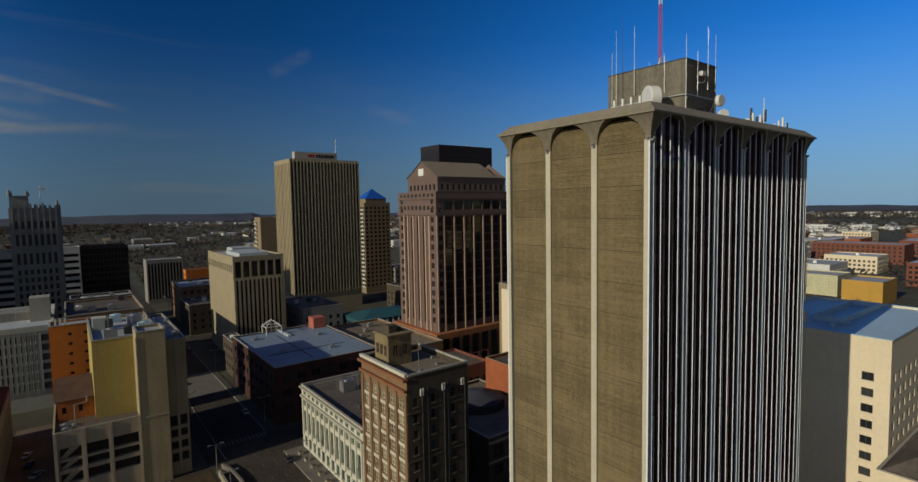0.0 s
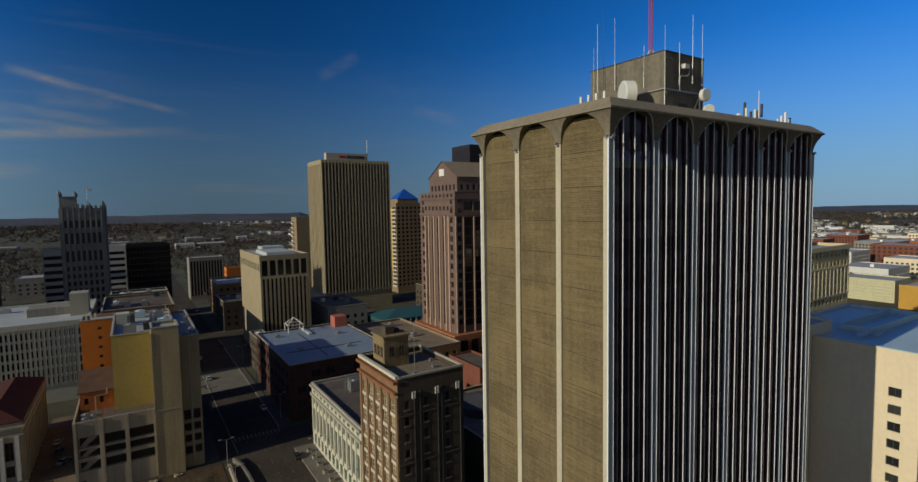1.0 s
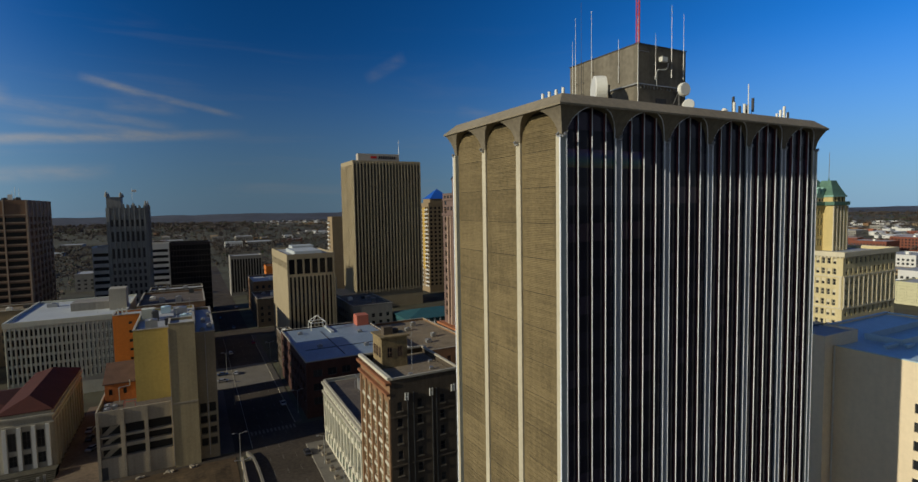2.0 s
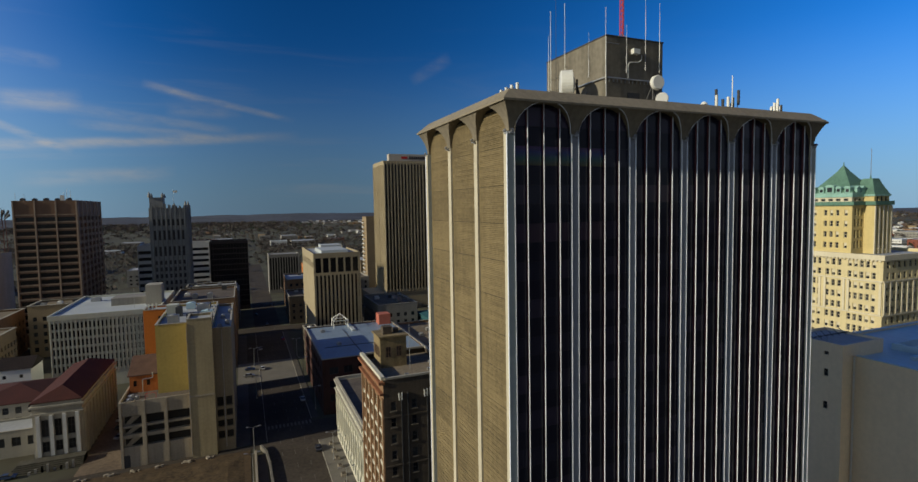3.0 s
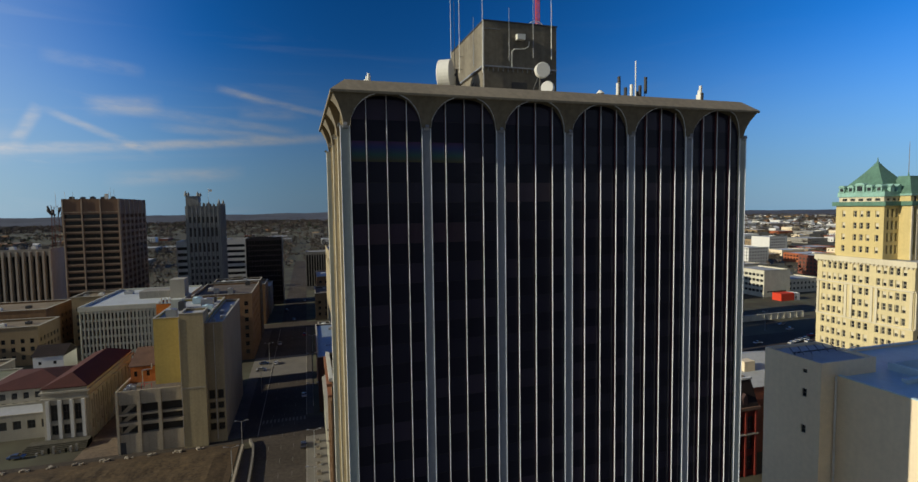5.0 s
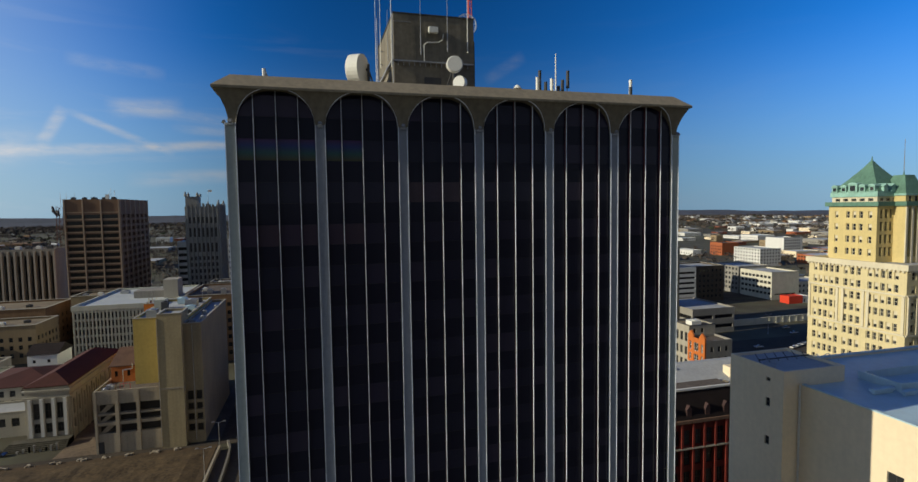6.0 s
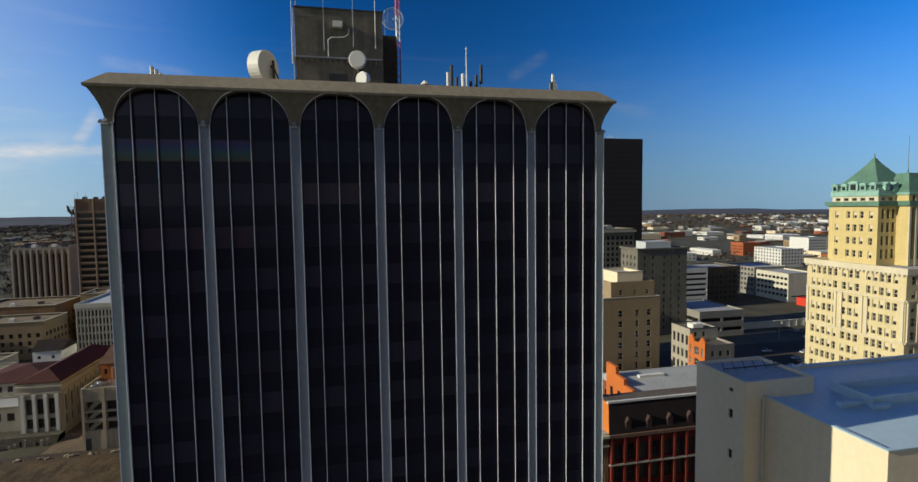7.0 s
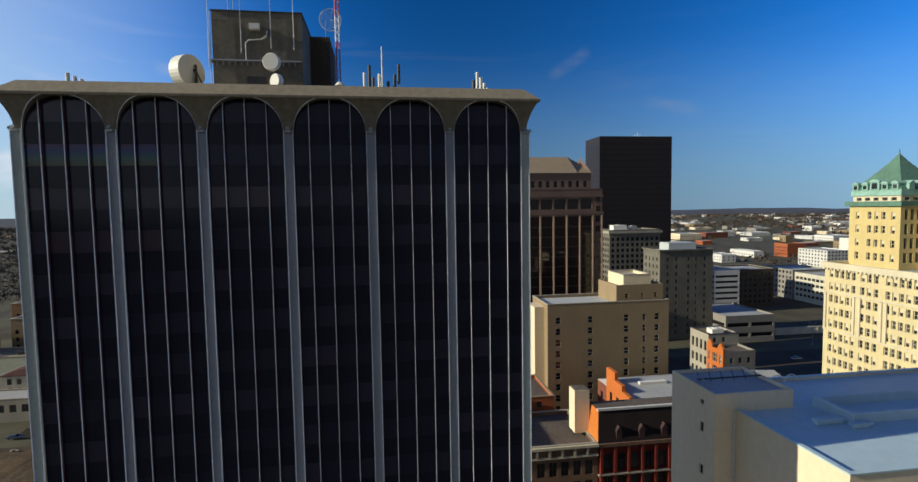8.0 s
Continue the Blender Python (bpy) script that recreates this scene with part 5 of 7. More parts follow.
k = thing("bank_tower", "tall tan ribbed bank tower with a white sign box", "tower", (130, 360, 0))
block(k, 130, 360, 182.4, 392, -0.5, 108.9, KTAN, ROOFGR, {"S": (even(52.4, 21, 1.6, 0.4), [(14, 106.5)], 0.9, "bare"), "W": (even(32, 1, 0.5), [(14, 106)], 0.3, "bare")}, glass=DARKGLASS)
bars(k, "rib", surf("tan precast rib", (0.36, 0.3, 0.2), 0.85, 0.1, streak=0.2), [(130.15 + 2.457 * i, 359.3, 12, 130.9 + 2.457 * i, 359.996, 108) for i in range(22)])
bars(k, "edge_rib", KTAN, [(129.6, 361 + 3.0 * i, 14, 129.996, 361.5 + 3.0 * i, 106) for i in range(11)])
s = Mb()
s.box(134.5, 361, 108.9, 166, 366, 114)
sg = s.ob("sign_box", surf("pale sign panel", (0.45, 0.4, 0.34), 0.7, 0.08), k, "pale rooftop sign box")
m = Mb()
m.box(144.0, 360.85, 110.6, 148.6, 360.99, 112.2)
m.ob("sign_mark", SIGNRED, sg)
bars(k, "sign_bar", BLACKB, [(150 + 1.7 * i, 360.85, 110.3, 151.2 + 1.7 * i, 360.99, 112.4) for i in range(8)])
whip(k, 170, 372, 108, 126, 0.25)
m = Mb()
m.box(118, 352, 0, 130, 392, 12)
m.ob("podium", KTAN, k)

p = thing("gabled_tower", "pink granite tower with tall dark bays and gabled crown", "tower", (134, 188, 0))
X0, Y0, X1, Y1 = 134, 188, 181.5, 220
zr = floors(22, 14, 4.1, 2.6)
block(p, X0, Y0, X1, Y1, 18, 80.6, PINK, ROOFGR, {"S": ([(4.5 + 5.6 * i, 9.35 + 5.6 * i) for i in range(7)], [(21, 69.5), (72.5, 76.6)], 0.6, "bare"), "W": ([(6.2, 8.9), (11.1, 13.9), (16.1, 18.9), (21.1, 23.9)], [(21, 69.5)], 0.7, "bare")}, glass=BRONZE, coping=PINK)
for yy in (Y1 - 4.2, Y1 - 30.0):
    put_windows(p, (133.98, yy + 2.2), (133.98, yy), [(0.0, 2.2)], zr, 0.0, "pair", DARKGLASS, BROWNT)
put_windows(p, (X0, 187.98), (X0 + 4, 187.98), [(1.2, 3.2)], zr, 0.0, "pair", DARKGLASS, BROWNT)
put_windows(p, (X1 - 4, 187.98), (X1, 187.98), [(1.0, 3.0)], zr, 0.0, "pair", DARKGLASS, BROWNT)
put_windows(p, (133.98, Y1), (133.98, Y0), even(32, 9, 1.8, 1), [(72.6, 74.6), (78.4, 80.0)], 0.0, "pair", DARKGLASS, BROWNT)
bars(p, "floor_line", surf("bronze spandrel", (0.05, 0.03, 0.026), 0.4, 0.1), [(138.5, 188.45, z, 177.0, 188.59, z + 0.5) for z in [24 + 4.1 * i for i in range(11)]])
bars(p, "pier", surf("pale pink pier", (0.44, 0.31, 0.23), 0.75, 0.1), [(133.5, 220 - u - 0.5, 18, 133.996, 220 - u + 0.4, 70) for u in (5.3, 8.6, 13.5, 18.5, 23.5, 26.8)] + [(134 + u, 187.6, 18, 134.6 + u, 187.996, 70) for u in [0, 46.9] + [3.85 + 5.6 * i for i in range(8)]])
band(p, "string_course", PINK, X0, Y0, X1, Y1, 70.2, 71.4, 0.45)
band(p, "string_course", PINK, X0, Y0, X1, Y1, 77.4, 78.0, 0.4)
block(p, 137.5, 191.5, 178, 216.5, 80.5, 86.2, PINK, ROOFGR, {"W": (even(25, 7, 1.6, 1), [(81.6, 84.2)], 0.4, "sash"), "S": (even(40.5, 12, 1.6, 1), [(81.6, 84.2)], 0.4, "sash")}, name="upper_stage", parapet=0.2, glass=DARKGLASS)
m = Mb()
xa, xb, ya, yb, yc = 137.4, 178.1, 191.3, 216.7, 204.0
m.face([(xa, yb, 86.2), (xa, ya, 86.2), (xa, ya, 87.5), (xa, yc, 95), (xa, yb, 87.5)], 0)
m.face([(xb, ya, 86.2), (xb, yb, 86.2), (xb, yb, 87.5), (xb, yc, 95), (xb, ya, 87.5)], 0)
m.face([(xa, ya, 86.2), (xb, ya, 86.2), (xb, ya, 87.5), (xa, ya, 87.5)], 0)
m.face([(xa - 0.4, ya - 0.4, 87.5), (xb - 6, ya - 0.4, 87.5), (xb - 6, yc, 95.2), (xa - 0.4, yc, 95.2)], 1)
m.face([(xb - 6, yb + 0.4, 87.5), (xa - 0.4, yb + 0.4, 87.5), (xa - 0.4, yc, 95.2), (xb - 6, yc, 95.2)], 1)
m.face([(xb - 6, ya - 0.4, 87.5), (xb, ya, 87.5), (xb, yc, 92), (xb - 6, yc, 95.2)], 1)
m.ob("gabled_roof", [PINK, surf("tan roof sheet", (0.27, 0.21, 0.14), 0.7, 0.1)], p)
m = Mb()
m.box(136.9, 201.8, 88.4, 137.39, 206.2, 91.6)
m.tube((136.85, 204, 90), (137.3, 204, 90), 1.4, None, 12)
m.ob("emblem", DISHW, p, "pale round emblem plate")
m = Mb()
m.box(131, 185, -0.5, 184.5, 223, 17.99)
m.ob("podium", surf("rust granite", (0.36, 0.14, 0.06), 0.8, 0.2, streak=0.3), p)
bars(p, "podium_opening", DARKGLASS, [(130.85, 188 + 5.4 * i, 8, 130.99, 191.5 + 5.4 * i, 15.5) for i in range(6)] + [(134 + 5.6 * i, 184.85, 3, 137.6 + 5.6 * i, 184.99, 15.5) for i in range(9)])

t = thing("black_tower", "very tall plain black tower with thin floor lines", "tower", (247, 346, 0))
block(t, 247, 346, 303, 373, -0.5, 123.6, BLACKB, ROOFDK, {"S": (even(56, 28, 1.4, 0.3), floors(6, 28, 4.1, 2.9), 0.06, "bare"), "W": (even(27, 13, 1.4, 0.3), floors(6, 28, 4.1, 2.9), 0.06, "bare")}, glass=BLACKGL, parapet=0.6)
for i, (x, hh) in enumerate(((277, 126), (279, 127.5), (281, 126.2), (285, 125.4))):
    whip(t, x, 352, 123, hh, 0.2)

t = thing("pyramid_tower", "tan tower with white banded face and blue pyramid roof", "tower", (208, 403, 0))
zr = floors(6, 20, 3.5, 2.0)
block(t, 208, 403, 233, 424, -0.5, 78, TANB, ROOFGR, {"W": ([(1, 3.5), (4.5, 7), (14, 16.5), (17.5, 20)], zr, 0.6, "bare"), "S": (even(25, 6, 2.4, 0.5), zr, 0.6, "bare")}, glass=DARKGLASS)
bars(t, "balcony", WHITE, [(207.0, 403.8 + dy, z, 207.99, 406.8 + dy, z + 0.9) for z in [q[0] - 0.6 for q in zr] for dy in (0, 13.2)])
bars(t, "yellow_strip", surf("ochre panel", (0.5, 0.33, 0.08), 0.8, 0.1), [(207.6, 410.5, 20, 207.99, 415.5, 74)])
block(t, 211, 406, 231, 421, 77.2, 81.5, TANB, ROOFGR, name="attic", parapet=0.2)
m = Mb()
q = [(210.6, 405.6, 81.5), (231.4, 405.6, 81.5), (231.4, 421.4, 81.5), (210.6, 421.4, 81.5)]
for i in range(4):
    m.face([q[i], q[(i + 1) % 4], (221, 413.5, 90.4)])
m.ob("pyramid_roof", BLUER, t, "bright blue pyramid roof")
bars(t, "floor_band", WHITE, [(207.5, 403.5, z - 1.1, 207.98, 411.5, z - 0.1) for z, _ in zr] + [(207.5, 416.0, z - 1.1, 207.98, 423.5, z - 0.1) for z, _ in zr])
t = thing("balcony_tower", "tan slab tower with white balconies", "tower", (139.5, 465, 0))
block(t, 139.5, 465, 156, 482, -0.5, 67, TANB, ROOFGR, {"W": ([(2, 8)], floors(6, 15, 3.9, 2.0), 0.6, "bare")}, glass=DARKGLASS)
bars(t, "balcony", WHITE, [(138.4, 474, z, 139.49, 480.5, z + 1.0) for z in [6 + 3.9 * i for i in range(15)]])

# ---- low blocks between the street and the tall towers ----
r = building("teal_block", "low block with a teal metal roof and pale columns", "building", 124, 243, 160, 268, 15.5, TEAL, TEAL, {"S": (even(36, 10, 2.0, 1), [(3, 13)], 0.6, "bare"), "W": (even(25, 7, 2.0, 1), [(3, 13)], 0.6, "bare")})
hip_roof(r, 124, 243, 160, 268, 15.504, 18.5, TEAL, over=0.8)
bars(r, "column", WHITE, [(124.6 + 3.45 * i, 242.3, 0, 125.3 + 3.45 * i, 242.99, 15.2) for i in range(11)])
r = building("market_block", "long low brick block with a gravel roof and cornice", "building", 101, 176, 128, 233, 18, BROWNB, ROOFBR, {"S": (even(27, 7, 1.8, 1), floors(3, 3, 4.6, 2.6), 0.4, "sash")}, coping=STONE)
for k in range(6):
    unit(r, 105 + 3 * (k % 3) * 2, 182 + 8 * k, 17.1, 2.2, 2.0, 1.2 + 0.3 * (k % 3))
r = building("low_hall", "low dark roofed hall beside the hotel", "building", 90, 102, 118, 140, 13, DARKB, ROOFBR, {"S": (even(28, 5, 3.4, 1), [(2, 5), (7, 10.5)], 0.5, "grid")}, coping=STONE)
bars(r, "string_course", STONE, [(90, 101.6, 11.4, 118, 101.99, 11.9), (90, 101.7, 6.0, 118, 101.99, 6.4)])
m = Mb()
m.tube((104, 124, 12.1), (104, 124, 14.6), 8.5, 8.5, 32)
m.tube((104, 124, 14.6), (104, 124, 17.0), 8.5, 2.0, 32)
m.ob("round_roof", surf("dark roof felt", (0.05, 0.05, 0.06), 0.7, 0.2), r, "low round dark roof")
r = building("brick_yard", "red brick back building with steel framing", "building", 120, 150, 131, 172, 15, REDB, ROOFDK, {"S": (even(11, 3, 1.6, 0.6), floors(3, 2, 4.5, 2.4), 0.3, "sash")})
m = Mb()
for x in (121, 125, 129):
    m.tube((x, 148, 15), (x, 148, 20), 0.12)
m.tube((121, 148, 20), (129, 148, 20), 0.12)
m.tube((121, 148, 15), (125, 148, 20), 0.1)
m.ob("steel_frame", REDB, r)
for i, (x0, y0, x1, y1, hh, mat) in enumerate(((2, 257.5, 29, 300, 33, BROWNB), (4, 306, 29, 320, 33, DARKB), (3, 340, 29, 365, 26, BROWNB), (-20, 318, 2, 322, 22, GREYC), (60, 240, 66, 258, 16, DARKB), (100, 262, 122, 300, 22, GREYC), (60, 340, 100, 372, 18, DARKB), (62, 380, 104, 420, 24, BROWNB), (108, 400, 126, 450, 20, GREYC), (190, 300, 228, 335, 18, DARKB), (190, 240, 226, 290, 22, DARKB), (235, 400, 330, 440, 20, GREYC), (2, 380, 9, 405, 24, TANB), (14, 372, 30, 400, 20, GREYC))):
    r = building("mid_block", "drab mid rise block with a flat cluttered roof", "building", x0, y0, x1, y1, hh, mat, (ROOFDK, ROOFGR, ROOFBR)[i % 3],
                 {"S": (even(x1 - x0, max(2, int((x1 - x0) / 4.2)), 1.8, 0.6), floors(3, max(1, int((hh - 3) / 4)), 4.0, 2.1), 0.35, "sash"), "E": (even(y1 - y0, max(2, int((y1 - y0) / 4.5)), 1.8, 0.6), floors(3, max(1, int((hh - 3) / 4)), 4.0, 2.1), 0.35, "sash"),
                  "W": (even(y1 - y0, max(2, int((y1 - y0) / 4.5)), 1.8, 0.6), floors(3, max(1, int((hh - 3) / 4)), 4.0, 2.1), 0.35, "sash")}, "mid blocks", coping=STONE)
    for k in range(4):
        unit(r, x0 + 1.5 + random.random() * max(0.1, (x1 - x0 - 6)), y0 + 2 + random.random() * max(0.1, (y1 - y0 - 7)), hh - 0.9, 2.4, 2.0, 1.0 + random.random() * 1.6, (STEEL, DISHW, DARKM)[k % 3])
w = thing("fin_block", "grey office block with close vertical fins", "building", (54, 480, 0))
block(w, 54, 480, 80, 500, -0.5, 35, GREYC, ROOFGR, {"S": (even(26, 11, 1.5, 0.6), [(3, 32)], 0.8, "bare")}, glass=DARKGLASS)
r = building("orange_shop", "bright orange painted corner building", "building", 86, 505, 110, 520, 22, ORANGE, ROOFDK, {"W": (even(15, 3, 2.0, 1), floors(3, 4, 4.4, 2.2), 0.4, "sash")})

# ---- the east side ----
MILLS = []
w = thing("white_block", "big plain cream building with a wide pale roof", "building", (143, 31.4, 0))
sw = floors(9.3, 8, 3.6, 1.9)
block(w, 143, 31.4, 189.5, 61.5, -0.5, 44.1, CREAM, ROOFBLUE, {"W": ([(25.0, 27.2)], sw, 0.35, "pair"), "S": (even(46.5, 11, 1.8, 1), sw, 0.35, "pair")}, parapet=0.45)
m = Mb()
m.box(142.85, 31.25, 44.104, 189.65, 31.9, 44.3)
m.box(142.85, 31.9, 44.104, 143.5, 50.0, 44.3)
m.box(189.0, 31.9, 44.104, 189.65, 61.65, 44.3)
m.box(153.0, 61.0, 44.104, 189.0, 61.65, 44.3)
m.ob("coping", ROOFBLUE, w)
block(w, 139.8, 50.6, 152.5, 62.0, -0.5, 46.4, CREAM, ROOFGR, {"W": ([(7.9, 8.8)], [(33.0, 34.5), (39.6, 41.1), (43.9, 44.6)], 0.3, "sash")}, name="stair_block", parapet=0.5)
bars(w, "drain_pipe", WHITE, [(142.6, 50.1, 0, 142.82, 50.35, 44)])
m = Mb()
m.box(156, 44.0, 43.65, 186, 44.6, 45.0)
m.box(156, 50.4, 43.65, 186, 51.0, 45.0)
m.box(156, 44.6, 43.65, 156.6, 50.4, 45.0)
m.box(185.4, 44.6, 43.65, 186, 50.4, 45.0)
m.ob("roof_curb", ROOFBLUE, w, "long low pale roof curb")
for x, yy, ww, d, hh in ((150.6, 44.2, 4.4, 0.9, 0.45), (154.4, 42.4, 3.0, 0.8, 0.4)):
    m = Mb()
    m.box(x, yy, 44.0, x + ww, yy + d, 44.0 + hh)
    m.box(x + 0.3, yy + 0.2, 43.65, x + ww - 0.3, yy + d - 0.2, 44.0)
    m.ob("duct", ROOFBLUE, w)
m = Mb()
for i in range(6):
    m.tube((141.5 + 2 * i, 57.0, 45.9), (142.5 + 2 * i, 59.2, 46.8), 0.07)
m.box(141, 56.8, 46.4, 152, 57.0, 46.6)
m.ob("pipe_rack", DARKM, w)
for k in range(3):
    # white pipe hoops behind the stair block, each one bent tube
    m = Mb()
    cx, cy, rr, n = 155.2 + 2.7 * k, 60.6, 1.25, 6
    for q in range(11):
        a = math.pi * q / 10
        for e in range(n):
            g = 2 * math.pi * e / n
            m.v.append((cx + (rr + 0.09 * math.cos(g)) * math.cos(a), cy + 0.09 * math.sin(g), 43.7 + (rr + 0.09 * math.cos(g)) * math.sin(a)))
    for q in range(10):
        for e in range(n):
            m.f.append((q * n + e, q * n + (e + 1) % n, q * n + n + (e + 1) % n, q * n + n + e))
            m.mi.append(0)
    m.ob("pipe_hoop", DISHW, w, smooth=True)
bars(w, "parapet_joint", ROOFGR, [(142.84, 33.0 + 3.4 * k, 44.302, 143.5, 33.05 + 3.4 * k, 44.315) for k in range(5)])
m = Mb()
for yy in (53.0, 54.0, 55.0, 56.0):
    m.tube((140.6, yy, 45.9), (140.6, yy, 47.3), 0.05)
m.tube((140.6, 53.0, 47.3), (140.6, 56.0, 47.3), 0.05)
m.tube((140.6, 53.0, 46.6), (140.6, 56.0, 46.6), 0.05)
m.ob("roof_rail", STEEL, w)
w2 = thing("lower_block", "lower cream roofed block at the foot of the cream building", "building", (134, 18, 0))
block(w2, 134, 18, 170, 31, -0.5, 19, CREAM, ROOFDK, {"W": (even(13, 3, 1.8, 0.6), floors(3, 3, 4.5, 2.2), 0.4, "sash")}, parapet=0.7, coping=STONE)
hip_roof(w2, 137, 20, 150, 30, 18.5, 22.0, ROOFDK, name="slate_roof")
unit(w2, 154, 22, 18.3, 4, 4, 2.5, DISHW)

c = thing("corner_tower", "ornate cream and yellow tower with green copper pyramid roofs", "tower", (215.5, 84.8, 0))
zs = floors(4, 15, 3.5, 2.1)
cu = [(1.6 + 1.75 * i, 2.75 + 1.75 * i) for i in range(5)] + [(11.2 + 1.9 * i, 12.4 + 1.9 * i) for i in range(3)] + [(18.2 + 1.75 * i, 19.35 + 1.75 * i) for i in range(5)]
block(c, 215.5, 84.8, 250, 113.2, -0.5, 57.0, CCPALE, ROOFGR, {"W": (cu, zs, 0.4, "mixed"), "S": (even(34.5, 11, 1.5, 1), zs, 0.4, "mixed")}, frame_mat=CCSTONE, glass=GLASS)
band(c, "cornice", CCSTONE, 215.5, 84.8, 250, 113.2, 55.6, 57.2, 0.7)
bars(c, "dentil", CCSTONE, [(216.0 + 1.2 * i, 84.3, 55.1, 216.6 + 1.2 * i, 84.79, 55.59) for i in range(28)])
bars(c, "string_course", CCSTONE, [(215.5, 84.45, z, 250, 84.79, z + 0.45) for z in (38.1, 48.7)])
bars(c, "pilaster", CCSTONE, [(215.9 + 3.0 * i, 84.45, 38.6, 216.6 + 3.0 * i, 84.79, 48.6) for i in range(12)])
bars(c, "dentil", CCSTONE, [(215.0, 85.2 + 1.15 * i, 55.1, 215.49, 85.8 + 1.15 * i, 55.59) for i in range(25)])
bars(c, "string_course", CCSTONE, [(215.15, 84.8, z, 215.49, 113.2, z + 0.45) for z in (38.1, 48.7)])
bars(c, "pilaster", CCSTONE, [(215.15, yy, 38.6, 215.49, yy + 0.7, 48.6) for yy in (85.0, 94.3, 95.6, 101.6, 103.3, 112.3)])
block(c, 222.7, 98.4, 237, 113.2, 56.2, 73.2, CCWALL, ROOFGR, {"W": ([(2.0, 3.1), (5.6, 6.7), (7.6, 8.7), (9.6, 10.7), (12.3, 13.4)], floors(58, 4, 3.7, 2.0), 0.4, "mixed"), "S": ([(1.2, 2.2), (3.0, 4.0), (4.8, 5.8)], floors(58, 4, 3.7, 2.6), 0.5, "bare")}, name="shaft", frame_mat=CCSTONE, parapet=0.2)
block(c, 229.0, 95.2, 238.0, 98.39, 56.2, 73.2, CCWALL, ROOFGR, {"S": ([(1.0, 2.1), (3.2, 4.3), (5.4, 6.5)], [(58, 72)], 0.6, "bare")}, name="stair_turret", parapet=0.2)
bars(c, "turret_pier", CCSTONE, [(229.0 + 2.2 * i, 94.9, 56.2, 229.7 + 2.2 * i, 95.196, 72.4) for i in range(5)])
for q in ((222.7, 98.4, 237, 113.2, 72.6, 73.9, 0.8), (229.0, 95.2, 238.0, 98.3, 72.6, 73.9, 0.7), (223.2, 98.9, 236.5, 112.7, 75.4, 76.9, 0.35), (229.4, 95.6, 237.6, 98.3, 75.6, 76.2, 0.4)):
    band(c, "cornice", COPPERD if q[4] < 75 else COPPERL, *q, label="green copper cornice")
block(c, 223.2, 98.9, 236.5, 112.7, 73.2, 76.9, CCSTONE, ROOFGR, {"W": (even(13.8, 5, 1.5, 0.6), [(74.1, 74.9)], 0.3, "bare"), "S": (even(13.3, 5, 1.5, 0.6), [(74.1, 74.9)], 0.3, "bare")}, name="attic_frieze", parapet=0.1)
block(c, 229.4, 95.6, 237.6, 98.8, 73.2, 76.2, CCWALL, ROOFGR, {"S": (even(8.2, 3, 1.2, 0.6), [(73.9, 75.4)], 0.3, "sash")}, name="turret_attic", parapet=0.1)


def pyramid(root, x0, y0, x1, y1, z0, z1, top, mat):
    m = Mb()
    cx, cy = (x0 + x1) / 2, (y0 + y1) / 2
    n = 5
    prev = None
    for i in range(n + 1):
        s = i / n
        k = (1 - s) ** 1.12 * (1 - top) + top
        z = z0 + (z1 - z0) * s
        rg = [(cx + (x0 - cx) * k, cy + (y0 - cy) * k, z), (cx + (x1 - cx) * k, cy + (y0 - cy) * k, z), (cx + (x1 - cx) * k, cy + (y1 - cy) * k, z), (cx + (x0 - cx) * k, cy + (y1 - cy) * k, z)]
        if prev:
            for a in range(4):
                b2 = (a + 1) % 4
                m.face([prev[a], prev[b2], rg[b2], rg[a]])
        prev = rg
    m.face(prev)
    m.tube((cx, cy, z1), (cx, cy, z1 + 1.3), 0.25, 0.1, 6)
    return m.ob("pyramid_roof", mat, root, "green copper pyramid roof")


pyramid(c, 222.9, 98.6, 236.8, 113.0, 76.9, 86.4, 0.03, COPPERD)
pyramid(c, 229.2, 95.4, 237.8, 103.0, 76.2, 81.6, 0.42, COPPERD)
whip(c, 233.5, 99.2, 81, 92, 0.12)
for i in range(5):
    # the middle dormer is the widest
    m = Mb()
    ww = 1.35 if i == 2 else 0.85
    yc, zt = 100.1 + 2.85 * i, 79.0 if i == 2 else 78.4
    m.prism([(222.6, yc - ww), (224.6, yc - ww), (224.6, yc + ww), (222.6, yc + ww)], 76.9, zt)
    n_arc = 7
    arc = [(yc + (ww + 0.2) * math.cos(math.pi * k / n_arc), zt + 0.75 * math.sin(math.pi * k / n_arc)) for k in range(n_arc + 1)]
    m.face([(222.4, y1, z1) for y1, z1 in arc])
    for (ya, za), (yb, zb) in zip(arc, arc[1:]):
        m.face([(222.4, ya, za), (225.4, ya, za), (225.4, yb, zb), (222.4, yb, zb)])
    d = m.ob("dormer", COPPERL, c)
    m = Mb()
    m.box(222.52, yc - ww * 0.6, 77.2, 222.597, yc + ww * 0.6, zt - 0.2)
    m.ob("window", GLASS, d)
